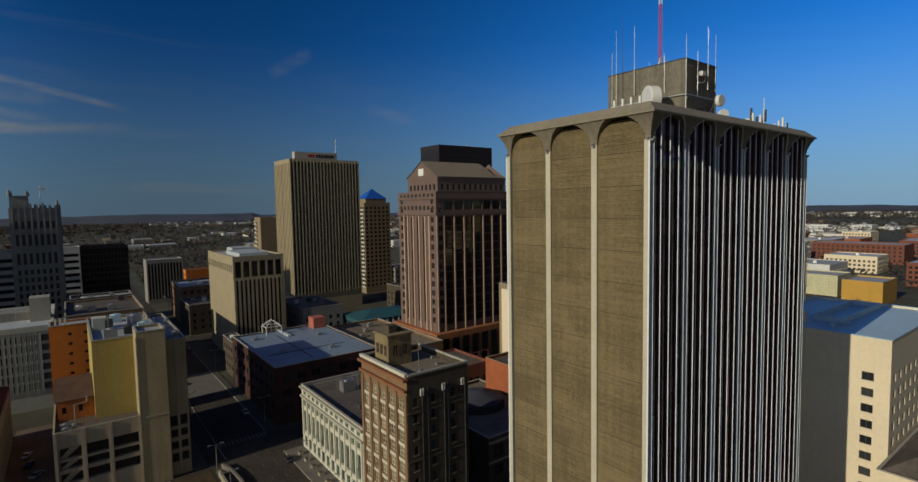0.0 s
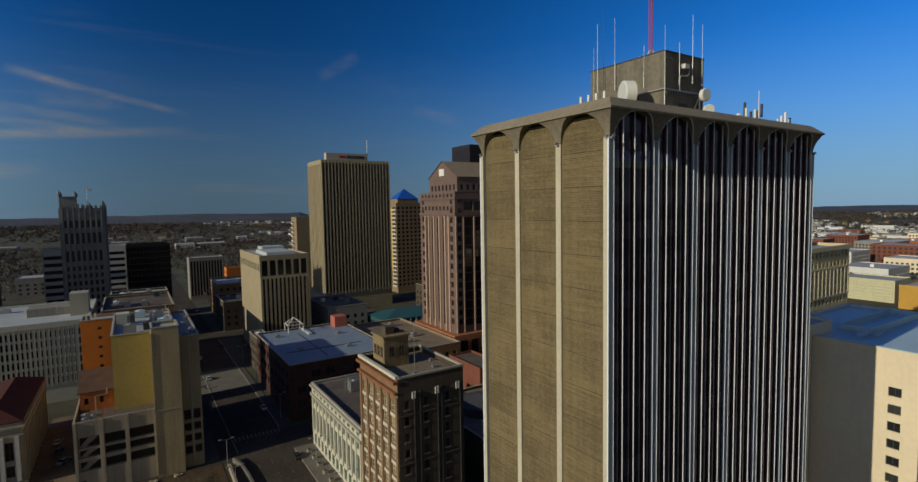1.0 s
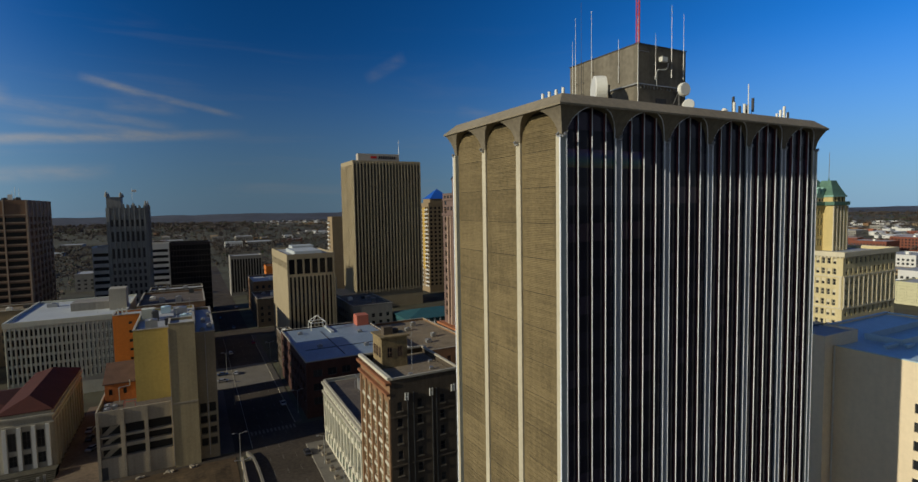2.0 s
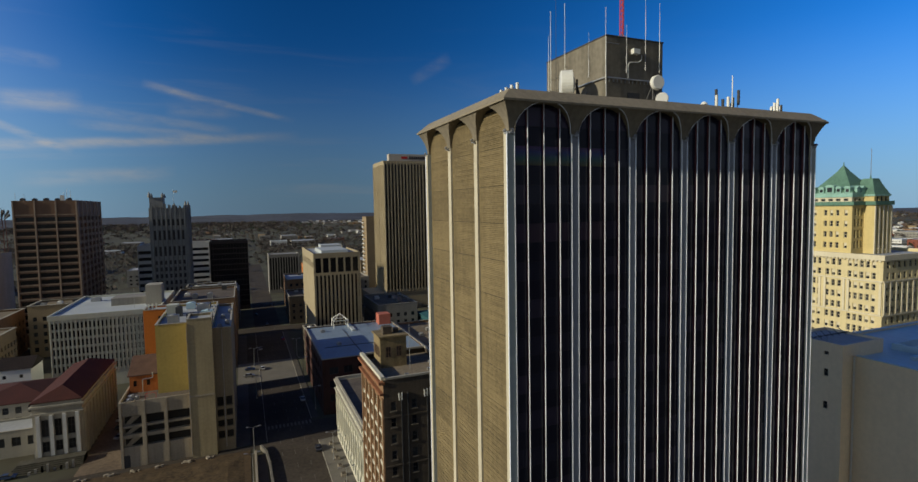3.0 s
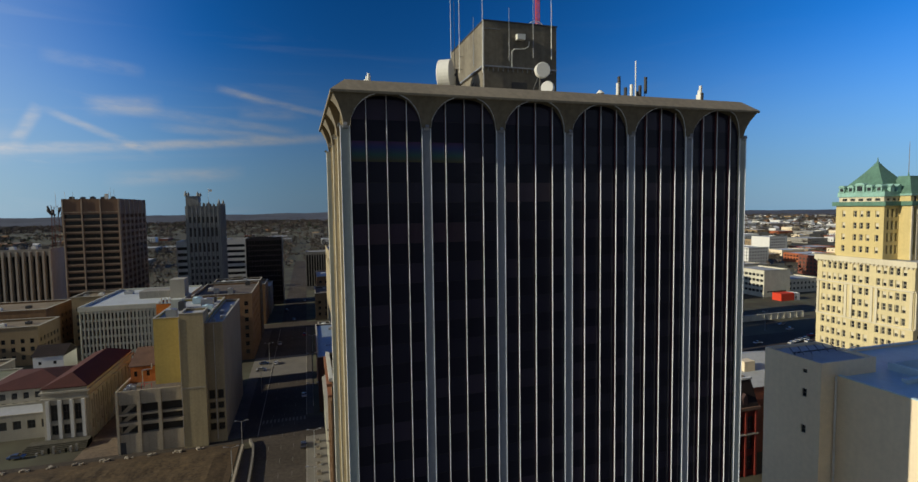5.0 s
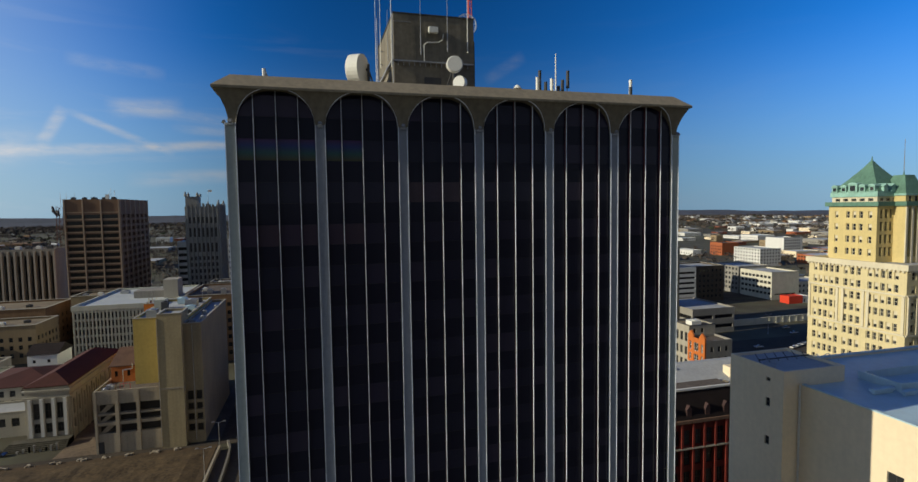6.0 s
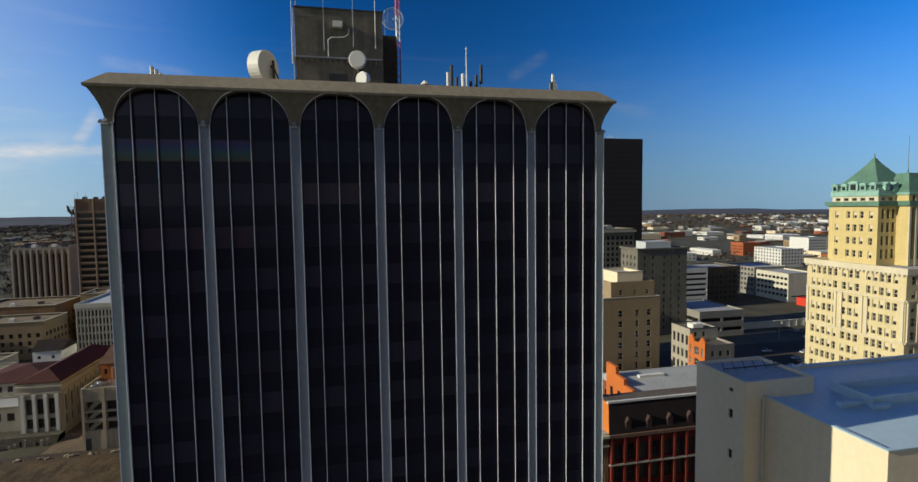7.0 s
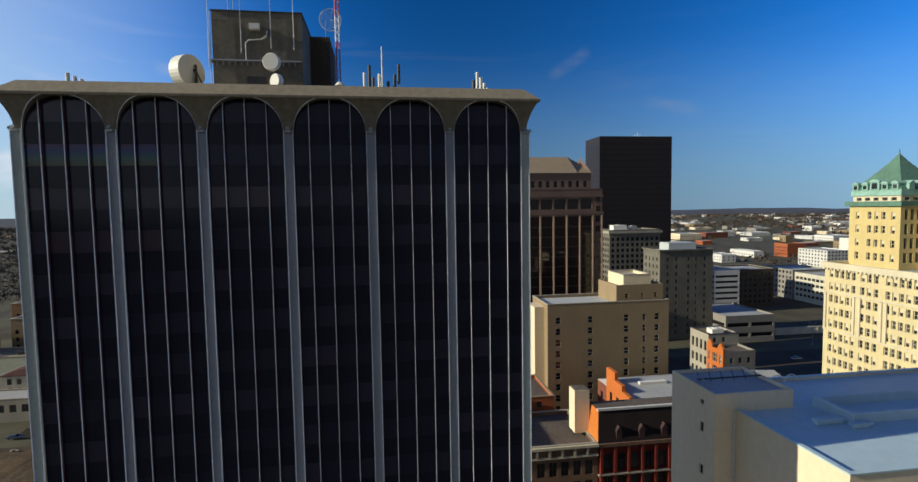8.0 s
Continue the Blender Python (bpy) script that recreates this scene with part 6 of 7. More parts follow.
for i in range(4):
    m = Mb()
    xc = 225.6 + 2.9 * i
    if xc < 229:
        m.prism([(xc - 0.8, 98.3), (xc + 0.8, 98.3), (xc + 0.8, 100.3), (xc - 0.8, 100.3)], 76.9, 78.4)
        m.face([(xc - 1.0, 98.1, 78.4), (xc + 1.0, 98.1, 78.4), (xc, 98.1, 79.2)])
        m.face([(xc - 1.0, 98.1, 78.4), (xc, 98.1, 79.2), (xc, 101, 79.2), (xc - 1.0, 101, 78.4)])
        m.face([(xc, 98.1, 79.2), (xc + 1.0, 98.1, 78.4), (xc + 1.0, 101, 78.4), (xc, 101, 79.2)])
        m.ob("dormer", COPPERL, c)

t = thing("tan_hotel", "tan brick hotel with sparse small windows and stepped roof", "building", (142.8, 140, 0))
rows = floors(4.0, 10, 3.6, 2.2)
tu = [(2.7, 4.3), (13.4, 15.0), (25.6, 27.2), (32.0, 33.0), (36.1, 37.7)]
block(t, 142.8, 140, 183.8, 157, -0.5, 42.8, TANB, ROOFLT, {"S": (tu, rows, 0.35, "sash"), "W": ([(3.0, 4.2), (9.0, 10.2)], rows, 0.35, "sash")}, coping=STONE, frame_mat=WHITE, glass=DARKGLASS)
block(t, 166.4, 141.5, 182.5, 156, 41.9, 48.0, TANB, ROOFGR, {"S": ([(3, 4.2), (8.6, 9.3), (13.0, 14.0)], [(43.5, 45.2)], 0.3, "sash")}, name="upper_stage", frame_mat=CCSTONE)
block(t, 169.5, 143, 179, 155, 47.2, 51.0, CREAM, ROOFGR, name="lift_house", coping=STONE)
m = Mb()
m.box(139.6, 143.5, 0, 142.79, 152, 41.5)
m.ob("chimney_breast", CREAM, t, "cream end bay of the hotel")

r = thing("mansard_block", "dark red sandstone block with a slate mansard and dormers", "building", (140.4, 94, 0))
us = even(31.6, 9, 1.9, 0.7)
zs = [(1.5, 5.5), (7.2, 11.0), (12.4, 16.4)]
m = Mb()
block(r, 140.4, 94, 172, 102.8, -0.5, 19.0, REDDK, ROOFDK, {"S": (us, zs, 0.5, "grid"), "W": (even(8.8, 2, 1.6, 0.6), zs, 0.4, "grid")}, parapet=0.1)
bars(r, "pier", surf("bright red sandstone", (0.2, 0.03, 0.02), 0.85, 0.2, 0.3, 3.0, 0.15, streak=0.3), [(140.4 + 0.7 + 3.36 * i - 0.4, 93.5, 0, 140.4 + 0.7 + 3.36 * i + 0.2, 93.996, 18.2) for i in range(10)])
band(r, "cornice", surf("brown stone cornice", (0.17, 0.1, 0.07), 0.85, 0.2, streak=0.4), 140.4, 94, 172, 102.8, 18.3, 19.1, 0.6)
bars(r, "string_course", STONE, [(140.3, 93.4, 11.5, 172, 93.99, 11.85)])
m = Mb()
q0 = [(140.2, 93.8, 19.1), (172.2, 93.8, 19.1), (172.2, 103.0, 19.1), (140.2, 103.0, 19.1)]
q1 = [(141.2, 96.0, 26.0), (171.4, 96.0, 26.0), (171.4, 101.6, 26.0), (141.2, 101.6, 26.0)]
for i in range(4):
    j = (i + 1) % 4
    m.face([q0[i], q0[j], q1[j], q1[i]], 1 if i == 3 else 0)
m.face(q1, 2)
m.ob("mansard_roof", [surf("dark slate", (0.05, 0.04, 0.042)), ORANGE, ROOFDK], r, "dark slate mansard roof")
m = Mb()
m.box(140.9, 95.6, 26.0, 171.6, 96.3, 26.5)
m.ob("ridge_flashing", WHITE, r)
for i in range(5):
    x = 144.6 + 5.6 * i
    m = Mb()
    m.prism([(x + 0.2, 94.0), (x + 1.6, 94.0), (x + 1.6, 95.4), (x + 0.2, 95.4)], 19.5, 21.6)
    m.face([(x + 0.1, 93.85, 21.6), (x + 1.7, 93.85, 21.6), (x + 0.9, 93.85, 22.8)])
    m.face([(x + 0.1, 93.85, 21.6), (x + 0.9, 93.85, 22.8), (x + 0.9, 95.3, 22.8), (x + 0.1, 95.3, 21.6)])
    m.face([(x + 0.9, 93.85, 22.8), (x + 1.7, 93.85, 21.6), (x + 1.7, 95.3, 21.6), (x + 0.9, 95.3, 22.8)])
    m.ob("dormer", [surf("dormer slate", (0.055, 0.03, 0.03), 0.8, 0.25)], r)
r = thing("cornice_block", "brown stone commercial block with ornate bracketed cornice", "building", (116, 94, 0))
block(r, 116, 94, 140.2, 114, -0.5, 19.2, BROWNT, ROOFDK, {"S": (even(24.2, 8, 1.9, 0.6), [(1.5, 5.5), (7.4, 10.6), (12.0, 15.4)], 0.5, "grid")}, coping=STONE)
bars(r, "cornice", CCSTONE, [(115.8, 93.3, 18.6, 140.2, 93.99, 19.2), (115.8, 93.5, 16.4, 140.2, 93.99, 16.8)])
bars(r, "bracket", STONE, [(116.4 + 3.0 * i, 93.4, 16.9, 116.9 + 3.0 * i, 93.99, 18.59) for i in range(8)])
m = Mb()
m.box(136.9, 100, 19.2, 140.6, 103.8, 29.6)
m.box(137.1, 100.2, 29.6, 140.4, 103.6, 29.7, 1)
m.ob("wall", [CREAM, ROOFDK], thing("party_wall", "pale rendered party wall above a low roof", "wall", (136.2, 100, 0)))
r = building("brick_block", "low brown brick back building behind the cornice block", "building", 116, 116, 137, 134, 22.5, BRICKOR, ROOFDK, {"S": (even(21, 4, 1.5, 2), [(19.5, 21.2)], 0.3, "sash")}, coping=TANB)
r = thing("long_roof_block", "long low building with a pale roof and skylights", "building", (157, 103.6, 0))
m = Mb()
grid_wall(m, (157, 103.6), (205, 103.6), 0, 20, [], [])
grid_wall(m, (205, 103.6), (205, 134), 0, 20, even(30.4, 7, 1.8, 1), floors(2.5, 4, 4.2, 2.2), 0.3, 0, 1)
grid_wall(m, (205, 134), (157, 134), 0, 20, [], [])
grid_wall(m, (157, 134), (157, 103.6), 0, 20, even(30.4, 7, 1.8, 1), floors(2.5, 4, 4.2, 2.2), 0.3, 0, 1)
m.ob("wall", [REDB, DARKGLASS], r)
m = Mb()
m.face([(157.0, 103.3, 20.0), (205.5, 103.3, 20.0), (205.5, 119.5, 24.6), (157.0, 119.5, 24.6)])
m.face([(205.5, 134.3, 20.0), (157.0, 134.3, 20.0), (157.0, 119.5, 24.6), (205.5, 119.5, 24.6)])
m.face([(157.0, 134.3, 20.0), (157.0, 103.3, 20.0), (157.0, 119.5, 24.6)])
m.face([(205.5, 103.3, 20.0), (205.5, 134.3, 20.0), (205.5, 119.5, 24.6)])
m.ob("roof", ROOFGR, r)
bars(r, "skylight", DARKGLASS, [(x0 + 1.5 * i, 107.0, 20.9, x0 + 1.1 + 1.5 * i, 109.6, 22.3) for x0 in (166.0, 175.0) for i in range(4)])
bars(r, "skylight_curb", WHITE, [(165.6, 106.7, 20.7, 172.0, 106.98, 22.0), (174.6, 106.7, 20.7, 181.0, 106.98, 22.0)])
bars(r, "roof_house", CREAM, [(184, 110.5, 21.0, 188, 113.5, 25.2)])
bars(r, "skylight_bank", DISHW, [(162.0, 116.5, 23.4, 170.0, 117.8, 24.5)])
m = Mb()
m.prism([(155.0, 104.5), (156.9, 104.5), (156.9, 123), (155.0, 123)], 0, 22.4)
m.box(155.0, 117.5, 22.4, 156.0, 123, 27.4)
m.box(155.0, 113, 22.4, 156.0, 117.5, 25.2)
m.box(155.0, 108.5, 22.4, 156.0, 113, 23.6)
m.ob("stepped_gable", BRICKFR, r, "orange brick stepped gable")
m = Mb()
for k in range(4):
    m.box(154.8, 106.5 + 4.2 * k, 18.5, 154.99, 107.7 + 4.2 * k, 21.0)
m.ob("gable_window", DARKGLASS, r)

SX, SY = 222.0, 165.6
r = thing("gabled_shop", "shop with an orange brick front, twin gables and plain grey flank", "building", (SX, SY, 0))
block(r, SX, SY, SX + 13, SY + 10.4, -0.5, 16.4, GREYC, ROOFDK, {"S": (even(13, 3, 1.4, 1), floors(2.5, 3, 4.5, 2.2), 0.3, "sash")}, name="flank")
block(r, SX - 0.8, SY, SX - 0.01, SY + 10.4, -0.5, 16.6, BRICKFR, ROOFDK, {"W": ([(1.0, 2.2), (3.8, 6.6), (8.2, 9.4)], [(1.5, 4.6), (6.8, 9.6), (11.0, 14.6)], 0.4, "grid")}, name="front", parapet=0.05, frame_mat=WHITE)
bars(r, "string_course", STONE, [(SX - 0.95, SY, 5.4, SX - 0.804, SY + 10.4, 5.8)])
for yy in (SY, SY + 6.9):
    m = Mb()
    xa, xb = SX - 0.8, SX - 0.01
    m.prism([(xa, yy), (xb, yy), (xb, yy + 3.5), (xa, yy + 3.5)], 16.6, 17.4)
    m.face([(xa, yy + 3.5, 17.4), (xa, yy, 17.4), (xa, yy + 1.75, 19.4)])
    m.face([(xb, yy, 17.4), (xb, yy + 3.5, 17.4), (xb, yy + 1.75, 19.4)])
    m.face([(xa, yy, 17.4), (xb, yy, 17.4), (xb, yy + 1.75, 19.4), (xa, yy + 1.75, 19.4)])
    m.face([(xb, yy + 3.5, 17.4), (xa, yy + 3.5, 17.4), (xa, yy + 1.75, 19.4), (xb, yy + 1.75, 19.4)])
    m.ob("gable", BRICKFR, r)
r = building("cream_shop", "cream painted corner building with arched windows and a dark cornice", "building", SX, SY + 10.6, SX + 13.5, 189, 20.6, STONE, ROOFBR, {"W": (even(12.8, 4, 1.6, 0.6), [(1.5, 5.5), (7.5, 11), (13.4, 17.4)], 0.4, "sash"), "S": ([(2, 3.4), (6, 7.4)], [(17.2, 19.2)], 0.3, "sash")}, coping=DARKM)
unit(r, SX + 4, SY + 14, 19.7, 5, 4, 2.0, DISHW)
r = building("dark_deck", "long low grey building in shade with ribbon openings", "building", 269.5, 233, 298, 268, 14.2, GREYC, ROOFGR, {"S": (even(28.5, 2, 12.5, 0.4), floors(2.5, 2, 5.5, 2.2), 0.6, "bare"), "W": (even(35, 3, 10, 0.4), floors(2.5, 2, 5.5, 2.2), 0.6, "bare")}, glass=DARKGLASS)
s = thing("stone_block", "ornate grey stone office block with roof plant", "building", (233, 297, 0))
zs = floors(4, 14, 3.6, 2.2)
block(s, 233, 297, 267.5, 322, -0.5, 58, GREYDK, ROOFGR, {"S": (even(34.5, 10, 1.9, 0.8), zs, 0.4, "bare"), "W": (even(25, 7, 1.9, 0.8), zs, 0.4, "bare")}, glass=DARKGLASS)
band(s, "cornice", STONE, 233, 297, 267.5, 322, 55.6, 57.0, 1.0)
unit(s, 238, 302, 57.1, 9, 6, 3.5, DISHW)
unit(s, 250, 302, 57.1, 4, 4, 3, STEEL)
g = building("grey_block", "tall grey stone block with sparse paired windows and a flat eave", "building", 238, 244, 269, 262, 49.3, GREYDK, ROOFGR, {"S": ([(4, 5.2), (9, 10.2), (16, 17.2), (20.6, 21.4), (25.5, 26.7)], floors(3, 11, 4.0, 2.0), 0.4, "sash"), "W": (even(18, 4, 1.4, 1), floors(3, 11, 4.0, 2.0), 0.4, "sash")}, glass=GREYGLASS)
band(g, "eave", GREYDK, 238, 244, 269, 262, 48.5, 49.4, 0.7)
m = Mb()
m.box(246, 249, 48.4, 262, 259, 52.5)
m.ob("roof_house", ROOFLT, g)
d = building("white_deck", "white banded parking deck beyond the grey block", "garage", 308, 300, 326, 330, 29, WHITE, ROOFGR, {"S": (even(18, 1, 16.6), floors(2, 7, 3.7, 1.6), 0.8, "bare"), "W": (even(30, 2, 13.5), floors(2, 7, 3.7, 1.6), 0.8, "bare")}, glass=DARKGLASS)
# a block that lies in shade; the dark wall colour paints that shade
d = building("dark_block", "office block beside the deck, its shade put into dark brick colour", "building", 336, 316, 364, 342, 27, DARKB, ROOFGR, {"S": (even(28, 7, 1.8, 1), floors(3, 6, 3.9, 2.0), 0.35, "sash"), "W": (even(26, 6, 1.8, 1), floors(3, 6, 3.9, 2.0), 0.35, "sash")}, coping=STONE)
f = building("cream_office", "cream four storey office with ribbon windows", "building", 398, 305, 424, 336, 21, TERRA, ROOFGR, {"W": (even(31, 8, 2.9, 0.6), floors(3.5, 4, 4.2, 2.0), 0.4, "pair"), "S": (even(26, 1, 20), floors(3.5, 1, 4.2, 1.0), 0.4, "bare")}, coping=STONE)
f = building("grey_office", "grey office wing with square windows", "building", 398, 338, 430, 372, 22, GREYC, ROOFGR, {"W": (even(34, 9, 2.0, 0.6), floors(3, 5, 4.0, 2.0), 0.4, "sash")}, coping=STONE)
f = building("white_hall", "big blank white walled hall", "building", 742, 620, 777, 654, 21, WHITE, ROOFLT, {"S": (even(32, 8, 2.4, 1), floors(3, 5, 4.3, 2.2), 0.4, "bare")}, glass=DARKGLASS)
f = building("white_flats", "white painted block of flats", "building", 560, 480, 590, 520, 21, WHITE, ROOFGR, {"W": (even(40, 9, 2.2, 0.6), floors(3, 5, 3.8, 1.9), 0.4, "bare"), "S": (even(30, 7, 2.2, 0.6), floors(3, 5, 3.8, 1.9), 0.4, "bare")})
f = building("brick_mill", "red brick warehouse with rows of windows", "building", 622, 610, 650, 634, 18, BRICKOR, ROOFDK, {"W": (even(24, 6, 1.9, 0.8), floors(3, 3, 4.2, 2.2), 0.4, "bare")})
f = building("tan_hall", "low tan brick hall behind the red shed", "building", 432, 314, 466, 338, 11, TERRA, ROOFGR, {"W": (even(24, 6, 2.0, 1), floors(2.5, 2, 4.2, 2.0), 0.35, "bare"), "S": (even(34, 8, 2.0, 1), floors(2.5, 2, 4.2, 2.0), 0.35, "bare")}, coping=STONE)
f = building("ochre_hall", "ochre yellow metal clad hall", "building", 452, 108, 486, 132, 16, surf("ochre cladding", (0.5, 0.28, 0.05), 0.7, 0.1), ROOFGR, coping=STONE)
f = building("pale_hall", "pale yellow panelled hall", "building", 470, 140, 500, 176, 16, surf("pale yellow panel", (0.55, 0.52, 0.33), 0.7, 0.08), ROOFGR, {"W": (even(36, 6, 4.8, 0.5), floors(2.0, 3, 4.5, 3.9), 0.12, "sash")}, glass=surf("pale yellow panel", (0.55, 0.52, 0.33)))
f = building("brick_mill", "red brick warehouse with rows of windows", "building", 740, 160, 780, 250, 22, REDB, ROOFGR, {"W": (even(90, 18, 2.4, 1), floors(3, 4, 4.6, 2.6), 0.4, "bare")})
mrg = random.Random(19)
for i in range(26):
    x0, y0 = 560 + 95 * (i % 6) + mrg.uniform(-20, 20), 70 + 92 * (i // 6) + mrg.uniform(-18, 18)
    ww, dd, hh = mrg.uniform(34, 62), mrg.uniform(28, 52), mrg.choice((11, 14, 17, 20))
    if x0 < 800 and 140 < y0 + dd and y0 < 260 and x0 + ww > 730 or x0 < 600 and y0 + dd > 470:
        continue
    mill = mrg.random() < 0.6
    r = building("brick_mill" if mill else "pale_hall", "red brick warehouse with rows of windows" if mill else "low pale hall with ribbon windows", "building", x0, y0, x0 + ww, y0 + dd, hh,
                 mrg.choice((REDB, BRICKOR, REDB)) if mill else mrg.choice((WHITE, CREAM, GREYC)), mrg.choice((ROOFGR, ROOFLT)),
                 {"W": (even(dd, int(dd / 4), 2.2, 0.8), floors(2.5, int((hh - 3) / 4), 4.1, 2.2), 0.35, "bare"), "S": (even(ww, int(ww / 4), 2.2, 0.8), floors(2.5, int((hh - 3) / 4), 4.1, 2.2), 0.35, "bare")}, "east mills", parapet=0.6)
    unit(r, x0 + ww * 0.3, y0 + dd * 0.4, hh - 0.6, 4, 3, 2.2, DISHW)
    MILLS.append((x0, y0, ww, dd))
w = thing("retaining_wall", "long pale concrete wall along the sunken street", "wall", (306, 242, 0))
for k in range(11):
    m = Mb()
    m.box(306 + 5.2 * k, 242, -0.1, 311.15 + 5.2 * k, 242.5, 3.6)
    m.box(306 + 5.2 * k, 241.85, 3.6, 311.15 + 5.2 * k, 242.65, 3.9)
    m.ob("panel", TERRA, w)
bars(w, "pier", TERRA, [(305.9 + 5.2 * k, 241.8, -0.1, 306.4 + 5.2 * k, 241.99, 3.59) for k in range(12)])
slab("ground", "dark asphalt car park beside the corner tower", "car park", 250, 120, 400, 189, -0.1, 0.0, ASPHALT)
h = thing("market_shed", "bright red low shed with a white end bay", "shed", (396.5, 288, 0))
RED = surf("bright red sheet", (0.6, 0.05, 0.02), 0.6, 0.1)
block(h, 396.5, 288, 409, 296, 0, 5.5, RED, RED, name="red_bay", parapet=0.3)
block(h, 409.01, 288.2, 414.5, 296, 0, 5.2, WHITE, ROOFLT, {"S": ([(1.4, 2.6)], [(0.6, 3.0)], 0.2, "bare")}, name="white_bay", parapet=0.3)


# ---- things on the tower roof ----
RZ = 85.75


def drum_dish(x, y, z, r, yaw, deep, label):
    """A shrouded dish on a tubular stand; it looks along yaw."""
    root = thing("dish_antenna", label, "antenna", (x, y, RZ))
    d = Vector((math.cos(yaw), math.sin(yaw), 0))
    c = Vector((x, y, z))
    m = Mb()
    m.tube(c - d * deep * 0.5, c + d * deep * 0.5, r, r, 28)
    m.tube(c - d * (deep * 0.5 + 0.35), c - d * deep * 0.5, r * 0.35, r, 28)
    m.ob("shroud", DISHW, root)
    f = Mb()
    f.tube(c + d * deep * 0.5, c + d * (deep * 0.5 + 0.12), r * 0.97, r * 0.9, 28)
    f.ob("radome", surf("dish radome", (0.62, 0.62, 0.6), 0.6, 0.05), root, "pale grey radome cover")
    s = Mb()
    back = c - d * (deep * 0.5 + 0.6)
    s.tube((back.x, back.y, RZ), (back.x, back.y, z + 0.6), 0.14)
    s.tube(back, c - d * deep * 0.5, 0.16)
    side = Vector((-d.y, d.x, 0))
    for k in (-1, 1):
        foot = back - d * 0.8 + side * k * 1.2
        s.tube((foot.x, foot.y, RZ), back, 0.08)
    s.ob("stand", DARKM, root)
    return root


drum_dish(72.4, 43.6, 89.3, 1.75, radians(150), 1.35, "big white drum dish antenna on a steel stand")
drum_dish(82.2, 38.5, 89.2, 0.88, radians(262), 0.4, "round cream microwave dish by the penthouse wall")
drum_dish(82.7, 38.2, 87.2, 0.75, radians(230), 0.4, "low white dish on the tower roof")
r = thing("roof_vent", "white dome vent beside the drum dish", "vent", (74.2, 41.2, RZ))
m = Mb()
m.tube((74.2, 41.2, RZ), (74.2, 41.2, RZ + 0.9), 0.8, 0.8, 16)
m.tube((74.2, 41.2, RZ + 0.9), (74.2, 41.2, RZ + 1.4), 0.95, 0.3, 16)
m.ob("cowl", DISHW, r)
r = thing("roof_vent", "small pale mushroom vent on the tower roof", "vent", (89, 37.5, RZ))
m = Mb()
m.tube((89, 37.5, RZ), (89, 37.5, RZ + 1.0), 0.25, 0.25, 10)
m.tube((89, 37.5, RZ + 1.0), (89, 37.5, RZ + 1.35), 0.5, 0.2, 10)
m.ob("cowl", DISHW, r)

# lattice mast, red and white
mast = thing("lattice_mast", "red and white steel lattice mast with a grid dish", "mast", (87.9, 51.5, RZ))
ZT = 112.0
cur = RZ
k = 0
while cur < ZT:
    nx = min(ZT, cur + 3.2)
    m = Mb()
    s = 0.3
    pts = [(87.9 + s * math.cos(2.1 * i), 51.5 + s * math.sin(2.1 * i)) for i in range(3)]
    for i in range(3):
        a, b = pts[i], pts[(i + 1) % 3]
        m.tube((*a, cur), (*a, nx), 0.07, None, 5)
        for q in range(4):
            za, zb = cur + (nx - cur) * q / 4, cur + (nx - cur) * (q + 1) / 4
            m.tube((*a, za), (*b, zb), 0.04, None, 4)
    m.ob("mast_section", DISHW if k % 4 == 3 else MASTRED, mast)
    cur = nx
    k += 1
m = Mb()
gx, gy, gz, gr = 87.2, 50.6, 97.8, 1.35
for i in range(24):
    w0, w1 = 2 * math.pi * i / 24, 2 * math.pi * (i + 1) / 24
    m.tube((gx + gr * math.cos(w0), gy, gz + gr * math.sin(w0)), (gx + gr * math.cos(w1), gy, gz + gr * math.sin(w1)), 0.05, None, 4)
for i in range(-8, 9):
    u = gr * i / 9
    hgt = math.sqrt(gr * gr - u * u)
    m.tube((gx + u, gy + 0.25 * (1 - (u / gr) ** 2), gz - hgt), (gx + u, gy + 0.25 * (1 - (u / gr) ** 2), gz + hgt), 0.02, None, 4)
m.tube((gx, gy, gz), (87.9, 51.5, gz), 0.06)
m.ob("grid_dish", DISHW, mast, "wire grid dish")

